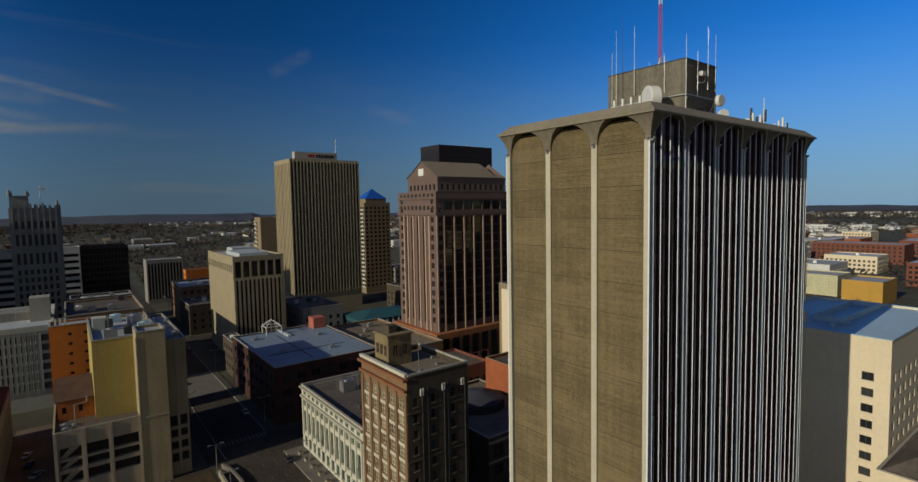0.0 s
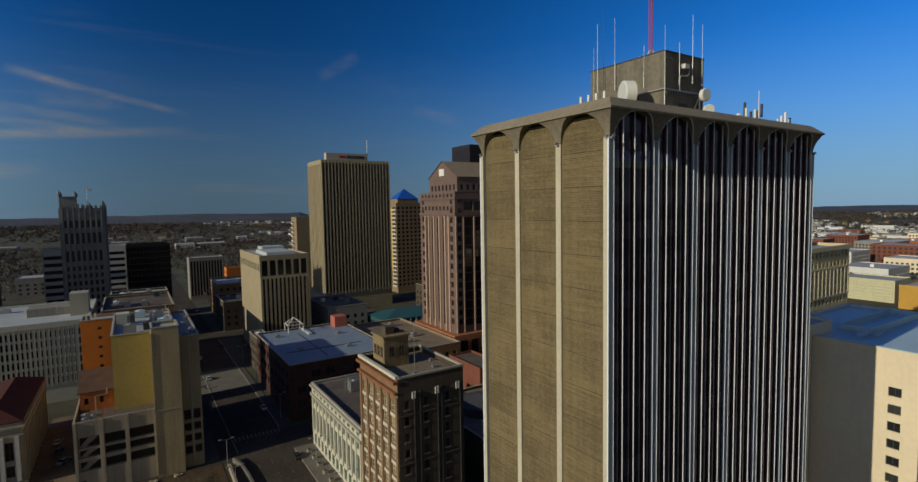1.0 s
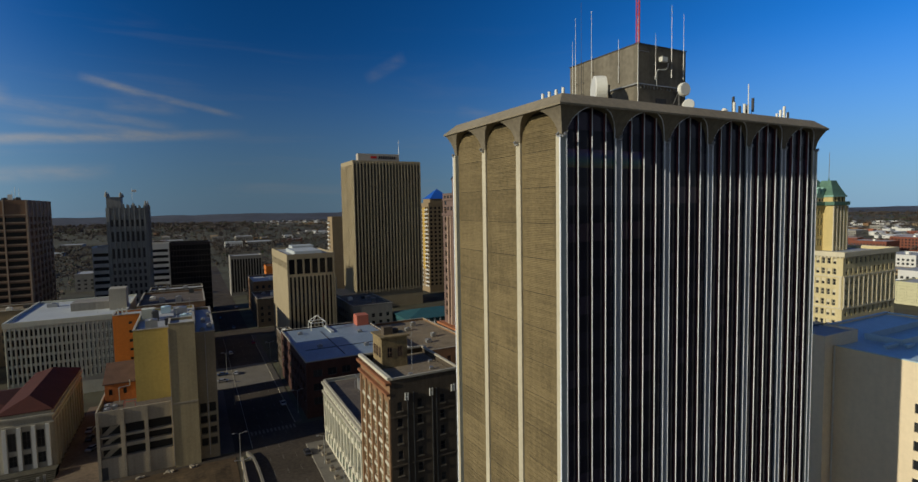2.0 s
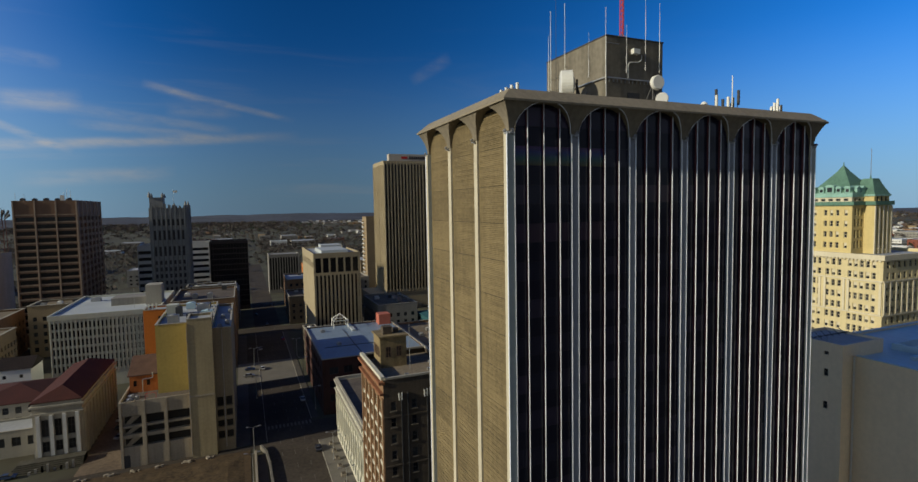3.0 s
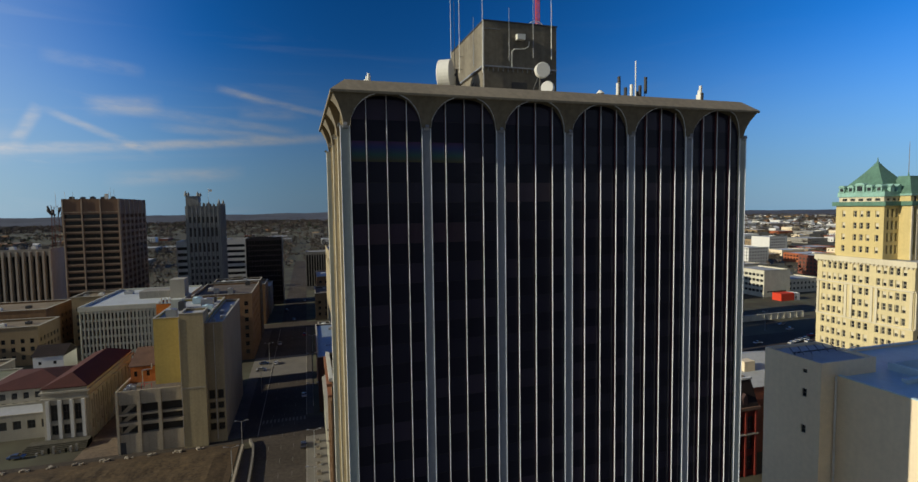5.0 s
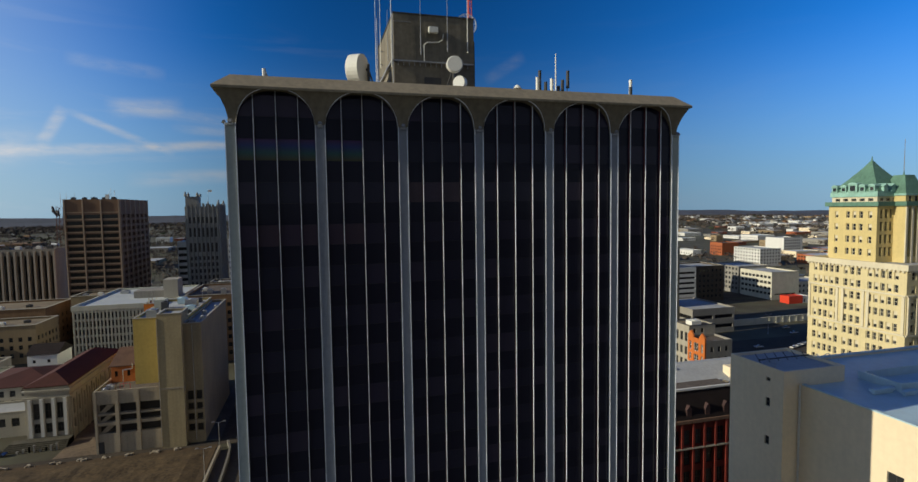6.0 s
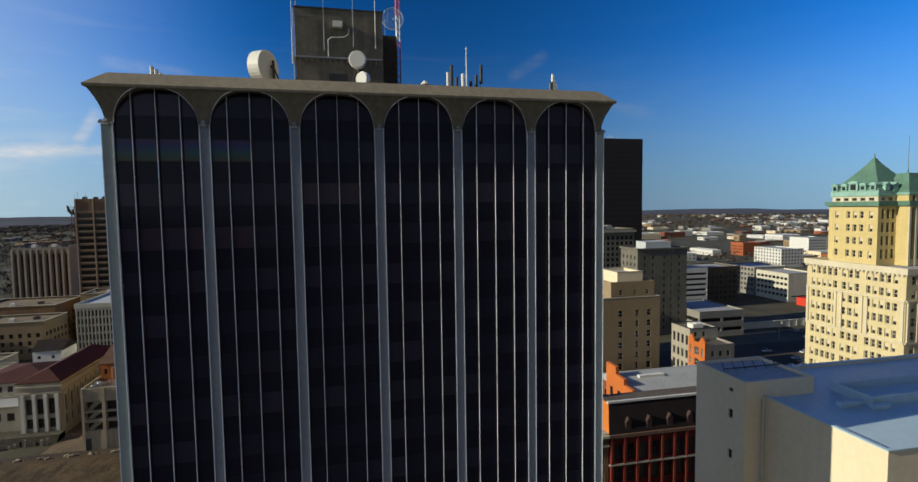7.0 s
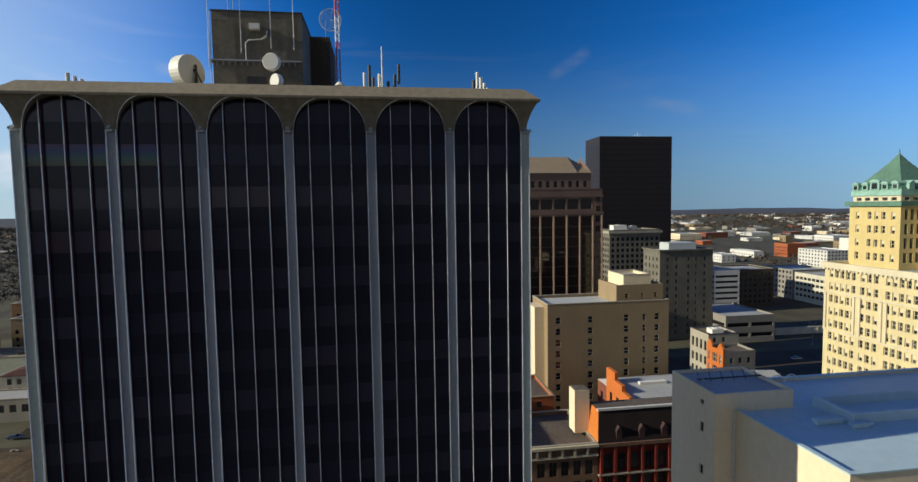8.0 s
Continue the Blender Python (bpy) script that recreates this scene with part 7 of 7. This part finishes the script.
# whip antennas round the penthouse
for x, y, z0, z1, mat in ((75.7, 52.6, 88.0, 98.3, DISHW), (75.4, 51.6, 90.0, 101.4, DISHW), (75.6, 50.6, 90.0, 103.2, DARKM), (75.6, 48.5, 91.0, 101.4, DISHW), (75.8, 43.6, 90.5, 96.2, STEEL), (75.7, 40.2, 89.0, 98.0, DISHW),
                          (78.9, 40.2, 90.5, 96.3, STEEL), (81.9, 40.2, 91.0, 100.4, STEEL), (84.2, 40.2, 91.0, 99.6, DISHW), (86.4, 52.7, 94.7, 98.5, STEEL)):
    r = thing("whip_antenna", "thin whip antenna clamped to the penthouse", "antenna", (x, y, z0), "whip antennas")
    m = Mb()
    m.tube((x, y, z0), (x, y, z0 + (z1 - z0) * 0.4), 0.05, 0.045, 6)
    m.tube((x, y, z0 + (z1 - z0) * 0.4), (x, y, z1), 0.03, 0.022, 6)
    m.ob("rod", mat, r)
    dx, dy = (76.0 - x, 0) if y > 41 and x < 76 else (0, 40.5 - y)
    for zz in (z0 + 0.4, z0 + 2.0):
        if x < 85.5:
            m = Mb()
            m.tube((x, y, zz), (x + dx, y + dy, zz), 0.05, None, 5)
            m.ob("clamp", STEEL, r)


def panel_cluster(spots, label, dx=0.0, dy=-1.0):
    """A rack of slim panel antennas, each on a post of its own: spots are x, y, foot and top of the panel, dark or not."""
    x, y = spots[0][:2]
    root = thing("panel_antenna_rack", label, "antenna", (x, y, RZ), "panel antenna racks")
    for px, py, za, zb, dark in spots:
        m = Mb()
        m.tube((px, py, RZ), (px, py, RZ + zb - 0.15), 0.045, None, 6)
        m.ob("post", STEEL, root)
        m = Mb()
        cx, cy = px + dx * 0.16, py + dy * 0.16
        m.prism([(cx - 0.15, cy - 0.09), (cx - 0.08, cy - 0.15), (cx + 0.08, cy - 0.15), (cx + 0.15, cy - 0.09), (cx + 0.15, cy + 0.12), (cx - 0.15, cy + 0.12)], RZ + za, RZ + zb)
        m.ob("panel", DARKM if dark else DISHW, root)
    for p, q in zip(spots, spots[1:]):
        if math.hypot(p[0] - q[0], p[1] - q[1]) < 2.2:
            m = Mb()
            m.tube((p[0], p[1], RZ + 0.9), (q[0], q[1], RZ + 0.9), 0.04, None, 6)
            m.ob("rail", DARKM, root)
    return root


panel_cluster([(63.0, 39.2 + 1.25 * i, 0.6, 2.1, 0) for i in range(4)], "row of white panel antennas near the roof corner", -1, 0)
panel_cluster([(91.5, 37.9, 0.4, 2.4, 0), (92.0, 38.4, 0.3, 3.3, 1), (92.4, 37.7, 0.9, 1.9, 1), (93.0, 37.4, 0.5, 2.2, 0), (93.9, 37.6, 0.3, 1.5, 1), (94.6, 38.0, 0.3, 2.3, 1), (95.0, 37.5, 1.3, 3.2, 1)],
              "dense rack of panel antennas round a tall whip")
panel_cluster([(102.7 + 0.55 * i, 37.1 + 0.85 * i, 0.2, 1.7 + 0.35 * ((i * 3) % 4), i == 0) for i in range(5)], "row of slim white panel antennas near the roof edge", 0.8, -0.6)
r = thing("whip_antenna", "tall white whip antenna on the antenna rack", "antenna", (93.3, 36.9, RZ), "whip antennas")
m = Mb()
m.tube((93.3, 36.9, RZ), (93.3, 36.9, 90.6), 0.08, 0.06, 8)
m.ob("rod", DISHW, r)

# pipes and cable trays on the penthouse walls
r = thing("cable_run", "pale conduits and cable tray on the penthouse walls", "conduit", (76, 40.4, 86))
m = Mb()
m.box(76.0, 40.2, 89.7, 84.9, 40.45, 89.85)
m.box(75.7, 40.3, 89.7, 75.95, 53.0, 89.85)
m.ob("cable_tray", STEEL, r)
m = Mb()
pts = [(79.3, 40.4, 89.8), (79.3, 40.4, 91.6), (79.6, 40.4, 91.9), (80.9, 40.4, 92.0), (81.4, 40.4, 92.3), (81.5, 40.4, 92.9)]
for a, b in zip(pts, pts[1:]):
    m.tube(a, b, 0.06, None, 6)
m.ob("conduit", DISHW, r)
m = Mb()
for z in (93.9,):
    m.tube((75.8, 40.3, z), (77.8, 40.3, z), 0.05)
m.tube((75.85, 40.3, 86), (75.85, 40.3, 94.6), 0.06)
m.ob("standpipe", STEEL, r)
m = Mb()
for i in range(14):
    m.box(76.4 + 0.6 * i, 40.3, 89.3, 76.46 + 0.6 * i, 40.48, 89.7)
m.ob("tray_bracket", STEEL, r)
r = thing("cable_bundle", "tangle of dark cables and struts behind the dish", "cable", (74.6, 44, RZ))
m = Mb()
for i in range(9):
    a = (74.2 + 0.2 * (i % 4), 43.0 + 0.35 * i, RZ + 0.2 + 0.25 * (i % 3))
    b = (75.9, 42.6 + 0.5 * i, RZ + 1.2 + 0.45 * ((i * 3) % 5))
    m.tube(a, b, 0.06, None, 5)
m.ob("strut", DARKM, r)


# the tower, with all that stands on its roof, lies a little askew to the streets
ASKEW = pose(59.9, 35.7, 0, 0, 0, 0.9) @ pose(-60, -36, 0)
for ob in [o for o in scene.objects if o.parent is None and (o is tower or (o.type == "EMPTY" and o.location.z > 80))]:
    ob.matrix_basis = ASKEW @ ob.matrix_basis


# ---- street furniture and cars ----
def street_lamp(x, y, rz, h=8.6, arms=2):
    root = thing("street_lamp", "grey steel street lamp with curved arms", "street lamp", (x, y, 0.1), "street lamps")
    m = Mb()
    m.tube((x, y, 0), (x, y, h), 0.11, 0.07, 8)
    m.tube((x, y, 0), (x, y, 0.6), 0.2, 0.18, 8)
    m.ob("pole", STEEL, root)
    for s in ((1, -1) if arms == 2 else (1,)):
        m = Mb()
        ax, ay = math.cos(rz) * s, math.sin(rz) * s
        m.tube((x, y, h - 0.2), (x + ax * 1.4, y + ay * 1.4, h + 0.25), 0.05, None, 6)
        m.ob("arm", STEEL, root)
        m = Mb()
        m.box(x + ax * 1.7 - 0.4, y + ay * 1.7 - 0.2, h + 0.16, x + ax * 1.7 + 0.4, y + ay * 1.7 + 0.2, h + 0.34)
        m.ob("lamp_head", STEEL, root)


for x, y, rz, hh in ((34.6, 155.4, 0, 8.3), (34.0, 137, 0, 8.3), (56.2, 141, 0, 8.6), (56.0, 118, 0, 8.6), (56.4, 184, 0, 8.6), (36.5, 205, 0, 8.6), (56.5, 226, 0, 8.6), (36.5, 252, 0, 8.6), (57, 262, 0, 8.6), (310, 221, 0, 11), (352, 221, 0, 11), (330, 180, 0, 11)):
    street_lamp(x, y, rz, hh)

CARCOL = [(0.5, 0.5, 0.5), (0.05, 0.05, 0.055), (0.6, 0.6, 0.58), (0.25, 0.03, 0.03), (0.05, 0.08, 0.16), (0.3, 0.3, 0.31)]
CARMATS = [surf("car paint %s" % nm, c, 0.25, 0.03, bump=0, spec=0.6) for nm, c in zip(("silver", "black", "white", "red", "navy", "grey"), CARCOL)]
TYRE = surf("tyre rubber", (0.02, 0.02, 0.02), 0.9, 0.1, bump=0)
CARN = ("silver", "black", "white", "dark red", "navy blue", "grey")
CARBASE = {}


def car(x, y, rz, k):
    """A parked saloon: body, glazed cabin, four wheels."""
    if k in CARBASE:
        ob = copy_thing(CARBASE[k], pose(x, y, 0.17, 0, 0, rz))
        return ob
    root = thing("parked_car", "%s parked saloon car at the kerb" % CARN[k], "car", (0, 0, 0), "parked cars")
    m = Mb()
    prof = [(-2.2, 0.35), (2.2, 0.35), (2.25, 0.75), (1.3, 0.92), (-1.6, 0.95), (-2.25, 0.85)]
    for a, b in zip(prof, prof[1:] + prof[:1]):
        m.face([(a[0], -0.88, a[1]), (b[0], -0.88, b[1]), (b[0], 0.88, b[1]), (a[0], 0.88, a[1])][::-1])
    m.face([(px, -0.88, pz) for px, pz in prof])
    m.face([(px, 0.88, pz) for px, pz in reversed(prof)])
    m.ob("body", CARMATS[k], root)
    m = Mb()
    lo = [(-1.6, -0.82, 0.95), (1.2, -0.82, 0.93), (1.2, 0.82, 0.93), (-1.6, 0.82, 0.95)]
    hi = [(-1.0, -0.66, 1.42), (0.4, -0.66, 1.42), (0.4, 0.66, 1.42), (-1.0, 0.66, 1.42)]
    for i in range(4):
        j = (i + 1) % 4
        m.face([lo[i], lo[j], hi[j], hi[i]], 0)
    m.face(hi, 1)
    m.ob("cabin", [DARKGLASS, CARMATS[k]], root)
    for wx in (-1.35, 1.4):
        for wy in (-0.8, 0.8):
            m = Mb()
            m.tube((wx, wy - 0.1, 0.32), (wx, wy + 0.1, 0.32), 0.32, None, 12)
            m.ob("wheel", TYRE, root)
    CARBASE[k] = root
    root.matrix_basis = pose(x, y, 0.0, 0, 0, rz)
    return root


for i, (x, y, rz) in enumerate(((53.0, 196, 90), (53.0, 150, 90), (40.0, 245, 90), (34, 236, 0), (34.5, 246, 0), (52.8, 300, 90), (40.2, 282, 90), (40.2, 380, 90), (52.8, 420, 90), (46, 345, 90),
                                (300, 176, 20), (304, 170, 20), (309, 164, 20), (318, 178, 20), (330, 168, 20), (285, 182, 20), (345, 182, 0), (322, 202, 0), (352, 206, 0), (282, 199, 0), (298, 193.2, 15), (303, 194.8, 15), (308, 196.4, 15), (313, 198, 15), (286, 185.8, 10), (309, 193, 15), (324, 217, 5), (330, 228, 0), (270, 140, 90), (276, 140, 90), (283, 150, 90),
                                (-8, 195, 80), (-9, 203, 80), (-6, 186, 60), (-30, 168, 0))):
    car(x, y, rz, 2 if 190 < x < 320 and 185 < y < 200 else (i * 5 + 2) % 6)

# lane lines, crossing and kerbs on the street
lm = Mb()
for i in range(60):
    for x in (42.5, 46.2, 49.9):
        lm.box(x - 0.06, 60 + 9 * i, 0.004, x + 0.06, 63 + 9 * i, 0.012)
for i in range(12):
    lm.box(39.2 + 1.25 * i, 172, 0.004, 39.8 + 1.25 * i, 175, 0.012)
lw = lm.ob("lane_markings", surf("worn road paint", (0.13, 0.12, 0.105), 0.9, 0.2))
tagged(lw, "worn white lane lines on the street", "road marking", kind="structure")
kb = Mb()
for x0, y0, x1, y1 in ((53.85, 60, 54.0, 157), (53.85, 176, 54.0, 320), (38.5, 162, 38.65, 320)):
    kb.box(x0, y0, -0.05, x1, y1, 0.17)
tagged(kb.ob("kerb", STONE), "pale stone kerb along the street", "kerb", kind="structure")
r = thing("retaining_wall", "curved pale concrete retaining wall beside the lot", "wall", (38.4, 130, 0))
m = Mb()
pts = [(39.4, 60), (39.2, 100), (38.9, 130), (38.6, 145), (38.0, 153), (36.6, 158)]
for (xa, ya), (xb, yb) in zip(pts, pts[1:]):
    d = Vector((xb - xa, yb - ya)).normalized() * 0.3
    m.prism([(xa + d.y, ya - d.x), (xb + d.y, yb - d.x), (xb - d.y, yb + d.x), (xa - d.y, ya + d.x)], -0.2, 1.3)
m.ob("wall", PAVE, r)
r = thing("retaining_wall", "low dark brick planter wall beside the lot", "wall", (35, 130, 0))
m = Mb()
m.box(34.6, 60, -0.2, 35.2, 154, 1.6)
m.ob("wall", GARAGE, r)
m = Mb()
m.box(35.21, 60, -0.2, 38.0, 152, 0.3)
m.ob("planting_bed", DARKB, r, "dark planting bed")
for i in range(7):
    r = thing("street_planter", "square concrete street planter on the pavement", "planter", (57.2, 120 + 5.2 * i, 0.15), "street planters")
    m = Mb()
    m.box(56.6, 119.4 + 5.2 * i, 0.15, 57.9, 120.9 + 5.2 * i, 0.9)
    m.ob("tub", GARAGE, r)
    m = Mb()
    m.box(56.75, 119.55 + 5.2 * i, 0.9, 57.75, 120.75 + 5.2 * i, 1.0)
    m.ob("soil", DARKB, r)

# earth berm on the vacant lot: one uneven sheet
m = Mb()
nx, ny = 60, 24
V = {}
for i in range(nx + 1):
    for j in range(ny + 1):
        x, y = -60 + 92 * i / nx, 112 + 44 * j / ny
        edge = min(1, i / 3, (nx - i) / 3, j / 3, (ny - j) / 3)
        V[i, j] = (x, y, 0.02 + edge * max(0, 0.9 * noise.noise((x * 0.06, y * 0.06, 0)) + 0.5 + 0.25 * noise.noise((x * 0.4, y * 0.4, 5))))
for i in range(nx):
    for j in range(ny):
        m.face([V[i, j], V[i + 1, j], V[i + 1, j + 1], V[i, j + 1]])
tagged(m.ob("dirt_mound", surf("rough brown earth", (0.07, 0.044, 0.021), 0.95, 0.5, 0.12, 1.2, 0.4, col2=(0.13, 0.085, 0.04)), smooth=True), "uneven brown earth of the vacant lot", "ground", kind="structure")
for i in range(9):
    r = thing("rubble_heap", "small heap of pale rubble on the lot", "rubble", (-30 + 6.5 * i, 158.0 + 0.4 * (i % 3), 0), "rubble heaps")
    for q in range(7):
        a, b = random.uniform(-1.3, 1.3), random.uniform(-0.5, 0.5)
        s, tw = random.uniform(0.2, 0.5), random.uniform(0, 1.5)
        cx, cy = -30 + 6.5 * i + a, 158.0 + b
        m = Mb()
        m.prism([(cx + s * random.uniform(0.7, 1.2) * math.cos(tw + 1.257 * k), cy + s * random.uniform(0.7, 1.2) * math.sin(tw + 1.257 * k)) for k in range(5)], 0, s * 1.2)
        m.ob("stone", GARAGE, r)


# ---- the wide town and the plain ----
def far_house(x, y, w, d, h, mat, roof, kind):
    r = building("distant_building", ("far pale flat roofed building in the town", "far red brick building in the town", "far grey shed in the town", "far tan block in the town")[kind], "building",
                 x, y, x + w, y + d, h, mat, roof, {"S": (even(w, max(2, int(w / 5)), 2.2, 0.5), floors(2.2, max(1, int((h - 2) / 3.8)), 3.8, 1.6), 0.3, "bare"), "W": (even(d, max(2, int(d / 5)), 2.2, 0.5), floors(2.2, max(1, int((h - 2) / 3.8)), 3.8, 1.6), 0.3, "bare")},
                 "distant buildings", glass=DARKGLASS, parapet=0.5)
    return r


rng = random.Random(7)
FARM = [(WHITE, ROOFLT, 0), (REDB, ROOFGR, 1), (GREYC, ROOFGR, 2), (TANB, ROOFGR, 3), (CREAM, ROOFLT, 0), (BRICKOR, ROOFGR, 1)]
taken = [(745, 620, 32, 34), (560, 480, 30, 40), (622, 610, 28, 24), (432, 314, 34, 24), (740, 160, 40, 90), (398, 305, 32, 67), (452, 108, 34, 24), (470, 140, 30, 36), (300, 296, 70, 50), (396, 286, 20, 12)] + MILLS


def free(x, y, w, d, gap=6):
    if 30 < x + w and x < 62 and y > 0:
        return False
    return all(x + w + gap < a or x > a + c + gap or y + d + gap < b or y > b + e + gap for a, b, c, e in taken)


n_far = 0
for _ in range(4000):
    if n_far >= 230:
        break
    east = rng.random() < 0.82
    if east:
        x, y = rng.uniform(440, 1500), rng.uniform(-150, 1400)
        if math.atan2(y, x - 60) < radians(-8):
            continue
    else:
        x, y = rng.uniform(-700, 320), rng.uniform(520, 1500)
    w, d = rng.uniform(14, 52), rng.uniform(14, 52)
    if not free(x, y, w, d, 9):
        continue
    taken.append((x, y, w, d))
    near = math.hypot(x, y) < 900
    hh = rng.choice((5, 6, 8, 10, 13, 17)) if near else rng.choice((4.5, 5, 6, 7, 9, 12))
    mat, rf, kd = FARM[rng.choice((0, 0, 0, 1, 2, 3, 4, 5, 2, 4) if east else (0, 2, 2, 3, 1, 2))]
    far_house(x, y, w, d, hh, mat, rf, kd)
    n_far += 1

# roofs too far to tell apart, in four colours
for nm, mat, cnt, lab in (("white", WHITE, 1500, "far off pale roofs of the suburbs"), ("brick", BROWNB, 500, "far off brick houses of the suburbs"), ("grey", GREYC, 900, "far off grey houses of the suburbs"), ("tan", TANB, 500, "far off tan houses of the suburbs")):
    m = Mb()
    for _ in range(cnt):
        a, d = rng.uniform(radians(-14), radians(135)), math.sqrt(rng.uniform(1150 ** 2, 3300 ** 2))
        x, y = 60 + d * math.cos(a), d * math.sin(a)
        if 25 < x < 70:
            continue
        if x < 350 and rng.random() < (0.95 if nm == "white" else 0.88):
            continue
        if x < 350 and d > 2200:
            continue
        if noise.noise((x * 0.0016, y * 0.0016, 3.0)) < -0.05:
            continue
        s = rng.uniform(4, 9) if rng.random() < 0.75 else rng.uniform(12, 34)
        q, hh = s * rng.uniform(0.5, 1.4), rng.uniform(4, 8)
        m.box(x, y, -0.5, x + s * 2, y + q * 2, hh, 0, False)
        if s < 9:
            k = len(m.v)
            m.face([(x - 0.4, y - 0.4, hh), (x + 2 * s + 0.4, y - 0.4, hh), (x + 2 * s + 0.4, y + q, hh + q * 0.6), (x - 0.4, y + q, hh + q * 0.6)])
            m.face([(x + 2 * s + 0.4, y + 2 * q + 0.4, hh), (x - 0.4, y + 2 * q + 0.4, hh), (x - 0.4, y + q, hh + q * 0.6), (x + 2 * s + 0.4, y + q, hh + q * 0.6)])
    tagged(m.ob("far_town_" + nm, mat), lab, "houses", kind="stuff")

# bare winter woods: ragged clumps of twigs
BARE = surf("bare winter twigs", (0.056, 0.045, 0.04), 0.95, 0.35, 0.02, 0.3, 0.0, col2=(0.1, 0.08, 0.066))
EVER = surf("dark evergreen", (0.03, 0.045, 0.02), 0.95, 0.3, 0.05, 0.5, 0.0)


def clump(m, x, y, h, r, k):
    for _ in range(k):
        a, b = rng.uniform(0, 2 * math.pi), rng.uniform(0.15, 1.0)
        cx, cy, cz = x + r * math.cos(a) * rng.random(), y + r * math.sin(a) * rng.random(), h * (0.3 + 0.6 * b)
        s = r * rng.uniform(0.2, 0.45)
        p = [(cx + rng.uniform(-s, s), cy + rng.uniform(-s, s), cz + rng.uniform(-s, s) * 0.8) for _ in range(3)]
        m.face(p)
    m.face([(x - 0.2, y, 0), (x + 0.2, y, 0), (x, y, h * 0.7)])


woods, greens = Mb(), Mb()
for _ in range(15000):
    a, d = rng.uniform(radians(-14), radians(140)), math.sqrt(rng.uniform(480 ** 2, 3800 ** 2))
    x, y = 60 + d * math.cos(a), d * math.sin(a)
    if (36 < x < 56 and y < 760) or not all(x < aa - 4 or x > aa + c + 4 or y < bb - 4 or y > bb + e + 4 for aa, bb, c, e in taken):
        continue
    dens = noise.noise((x * 0.0022, y * 0.0022, 9.0))
    if dens < (-0.35 if x < 300 else 0.0) and rng.random() < 0.8:
        continue
    big = 1.0 + d / 1600
    clump(greens if rng.random() < 0.06 else woods, x, y, rng.uniform(7, 12), rng.uniform(3.5, 6.5) * big, 18)
for _ in range(6500):
    x, y = rng.uniform(-700, 330), rng.uniform(440, 1300)
    if 30 < x < 62 or not all(x < aa - 4 or x > aa + c + 4 or y < bb - 4 or y > bb + e + 4 for aa, bb, c, e in taken):
        continue
    if 100 < x < 330 and y < 520:
        continue
    if noise.noise((x * 0.006, y * 0.006, 9.0)) < -0.25:
        continue
    clump(greens if rng.random() < 0.05 else woods, x, y, rng.uniform(6, 11), rng.uniform(3.0, 6.0), 16)
tagged(woods.ob("bare_woods", BARE), "leafless brown winter trees between the houses", "trees", kind="stuff")
tagged(greens.ob("evergreen_trees", EVER), "scattered dark evergreen trees in the town", "trees", kind="stuff")

# low wooded ridges along the horizon; their blue grey paints the haze of distance
hl = Mb()
N = 220
prof = []
for i in range(N + 1):
    a = radians(-30) + radians(190) * i / N
    d = 4000 + 300 * noise.noise((math.cos(a) * 4, math.sin(a) * 4, 1.0))
    hgt = 26 + 16 * noise.noise((a * 5.0, 2.0, 0)) + 6 * noise.noise((a * 22.0, 4.0, 0)) + 2.0 * noise.noise((a * 90.0, 4.0, 0)) + (20 if a > radians(75) else 2)
    prof.append((a, d, hgt))
for (a0, d0, h0), (a1, d1, h1) in zip(prof, prof[1:]):
    for q0, q1, s0, s1 in ((-700, -250, 0, 0.55), (-250, 0, 0.55, 1.0), (0, 500, 1.0, 0.8)):
        hl.face([(60 + (d0 + q0) * math.cos(a0), (d0 + q0) * math.sin(a0), h0 * s0 - 0.1), (60 + (d1 + q0) * math.cos(a1), (d1 + q0) * math.sin(a1), h1 * s0 - 0.1),
                 (60 + (d1 + q1) * math.cos(a1), (d1 + q1) * math.sin(a1), h1 * s1 - 0.1), (60 + (d0 + q1) * math.cos(a0), (d0 + q1) * math.sin(a0), h0 * s1 - 0.1)][::-1])
tagged(hl.ob("hills", surf("wooded hills with haze painted in", (0.062, 0.068, 0.085), 0.95, 0.25, 0.004, 0.02, 0.0)), "low wooded ridges along the horizon, blue haze put into their colour", "hills", kind="structure")
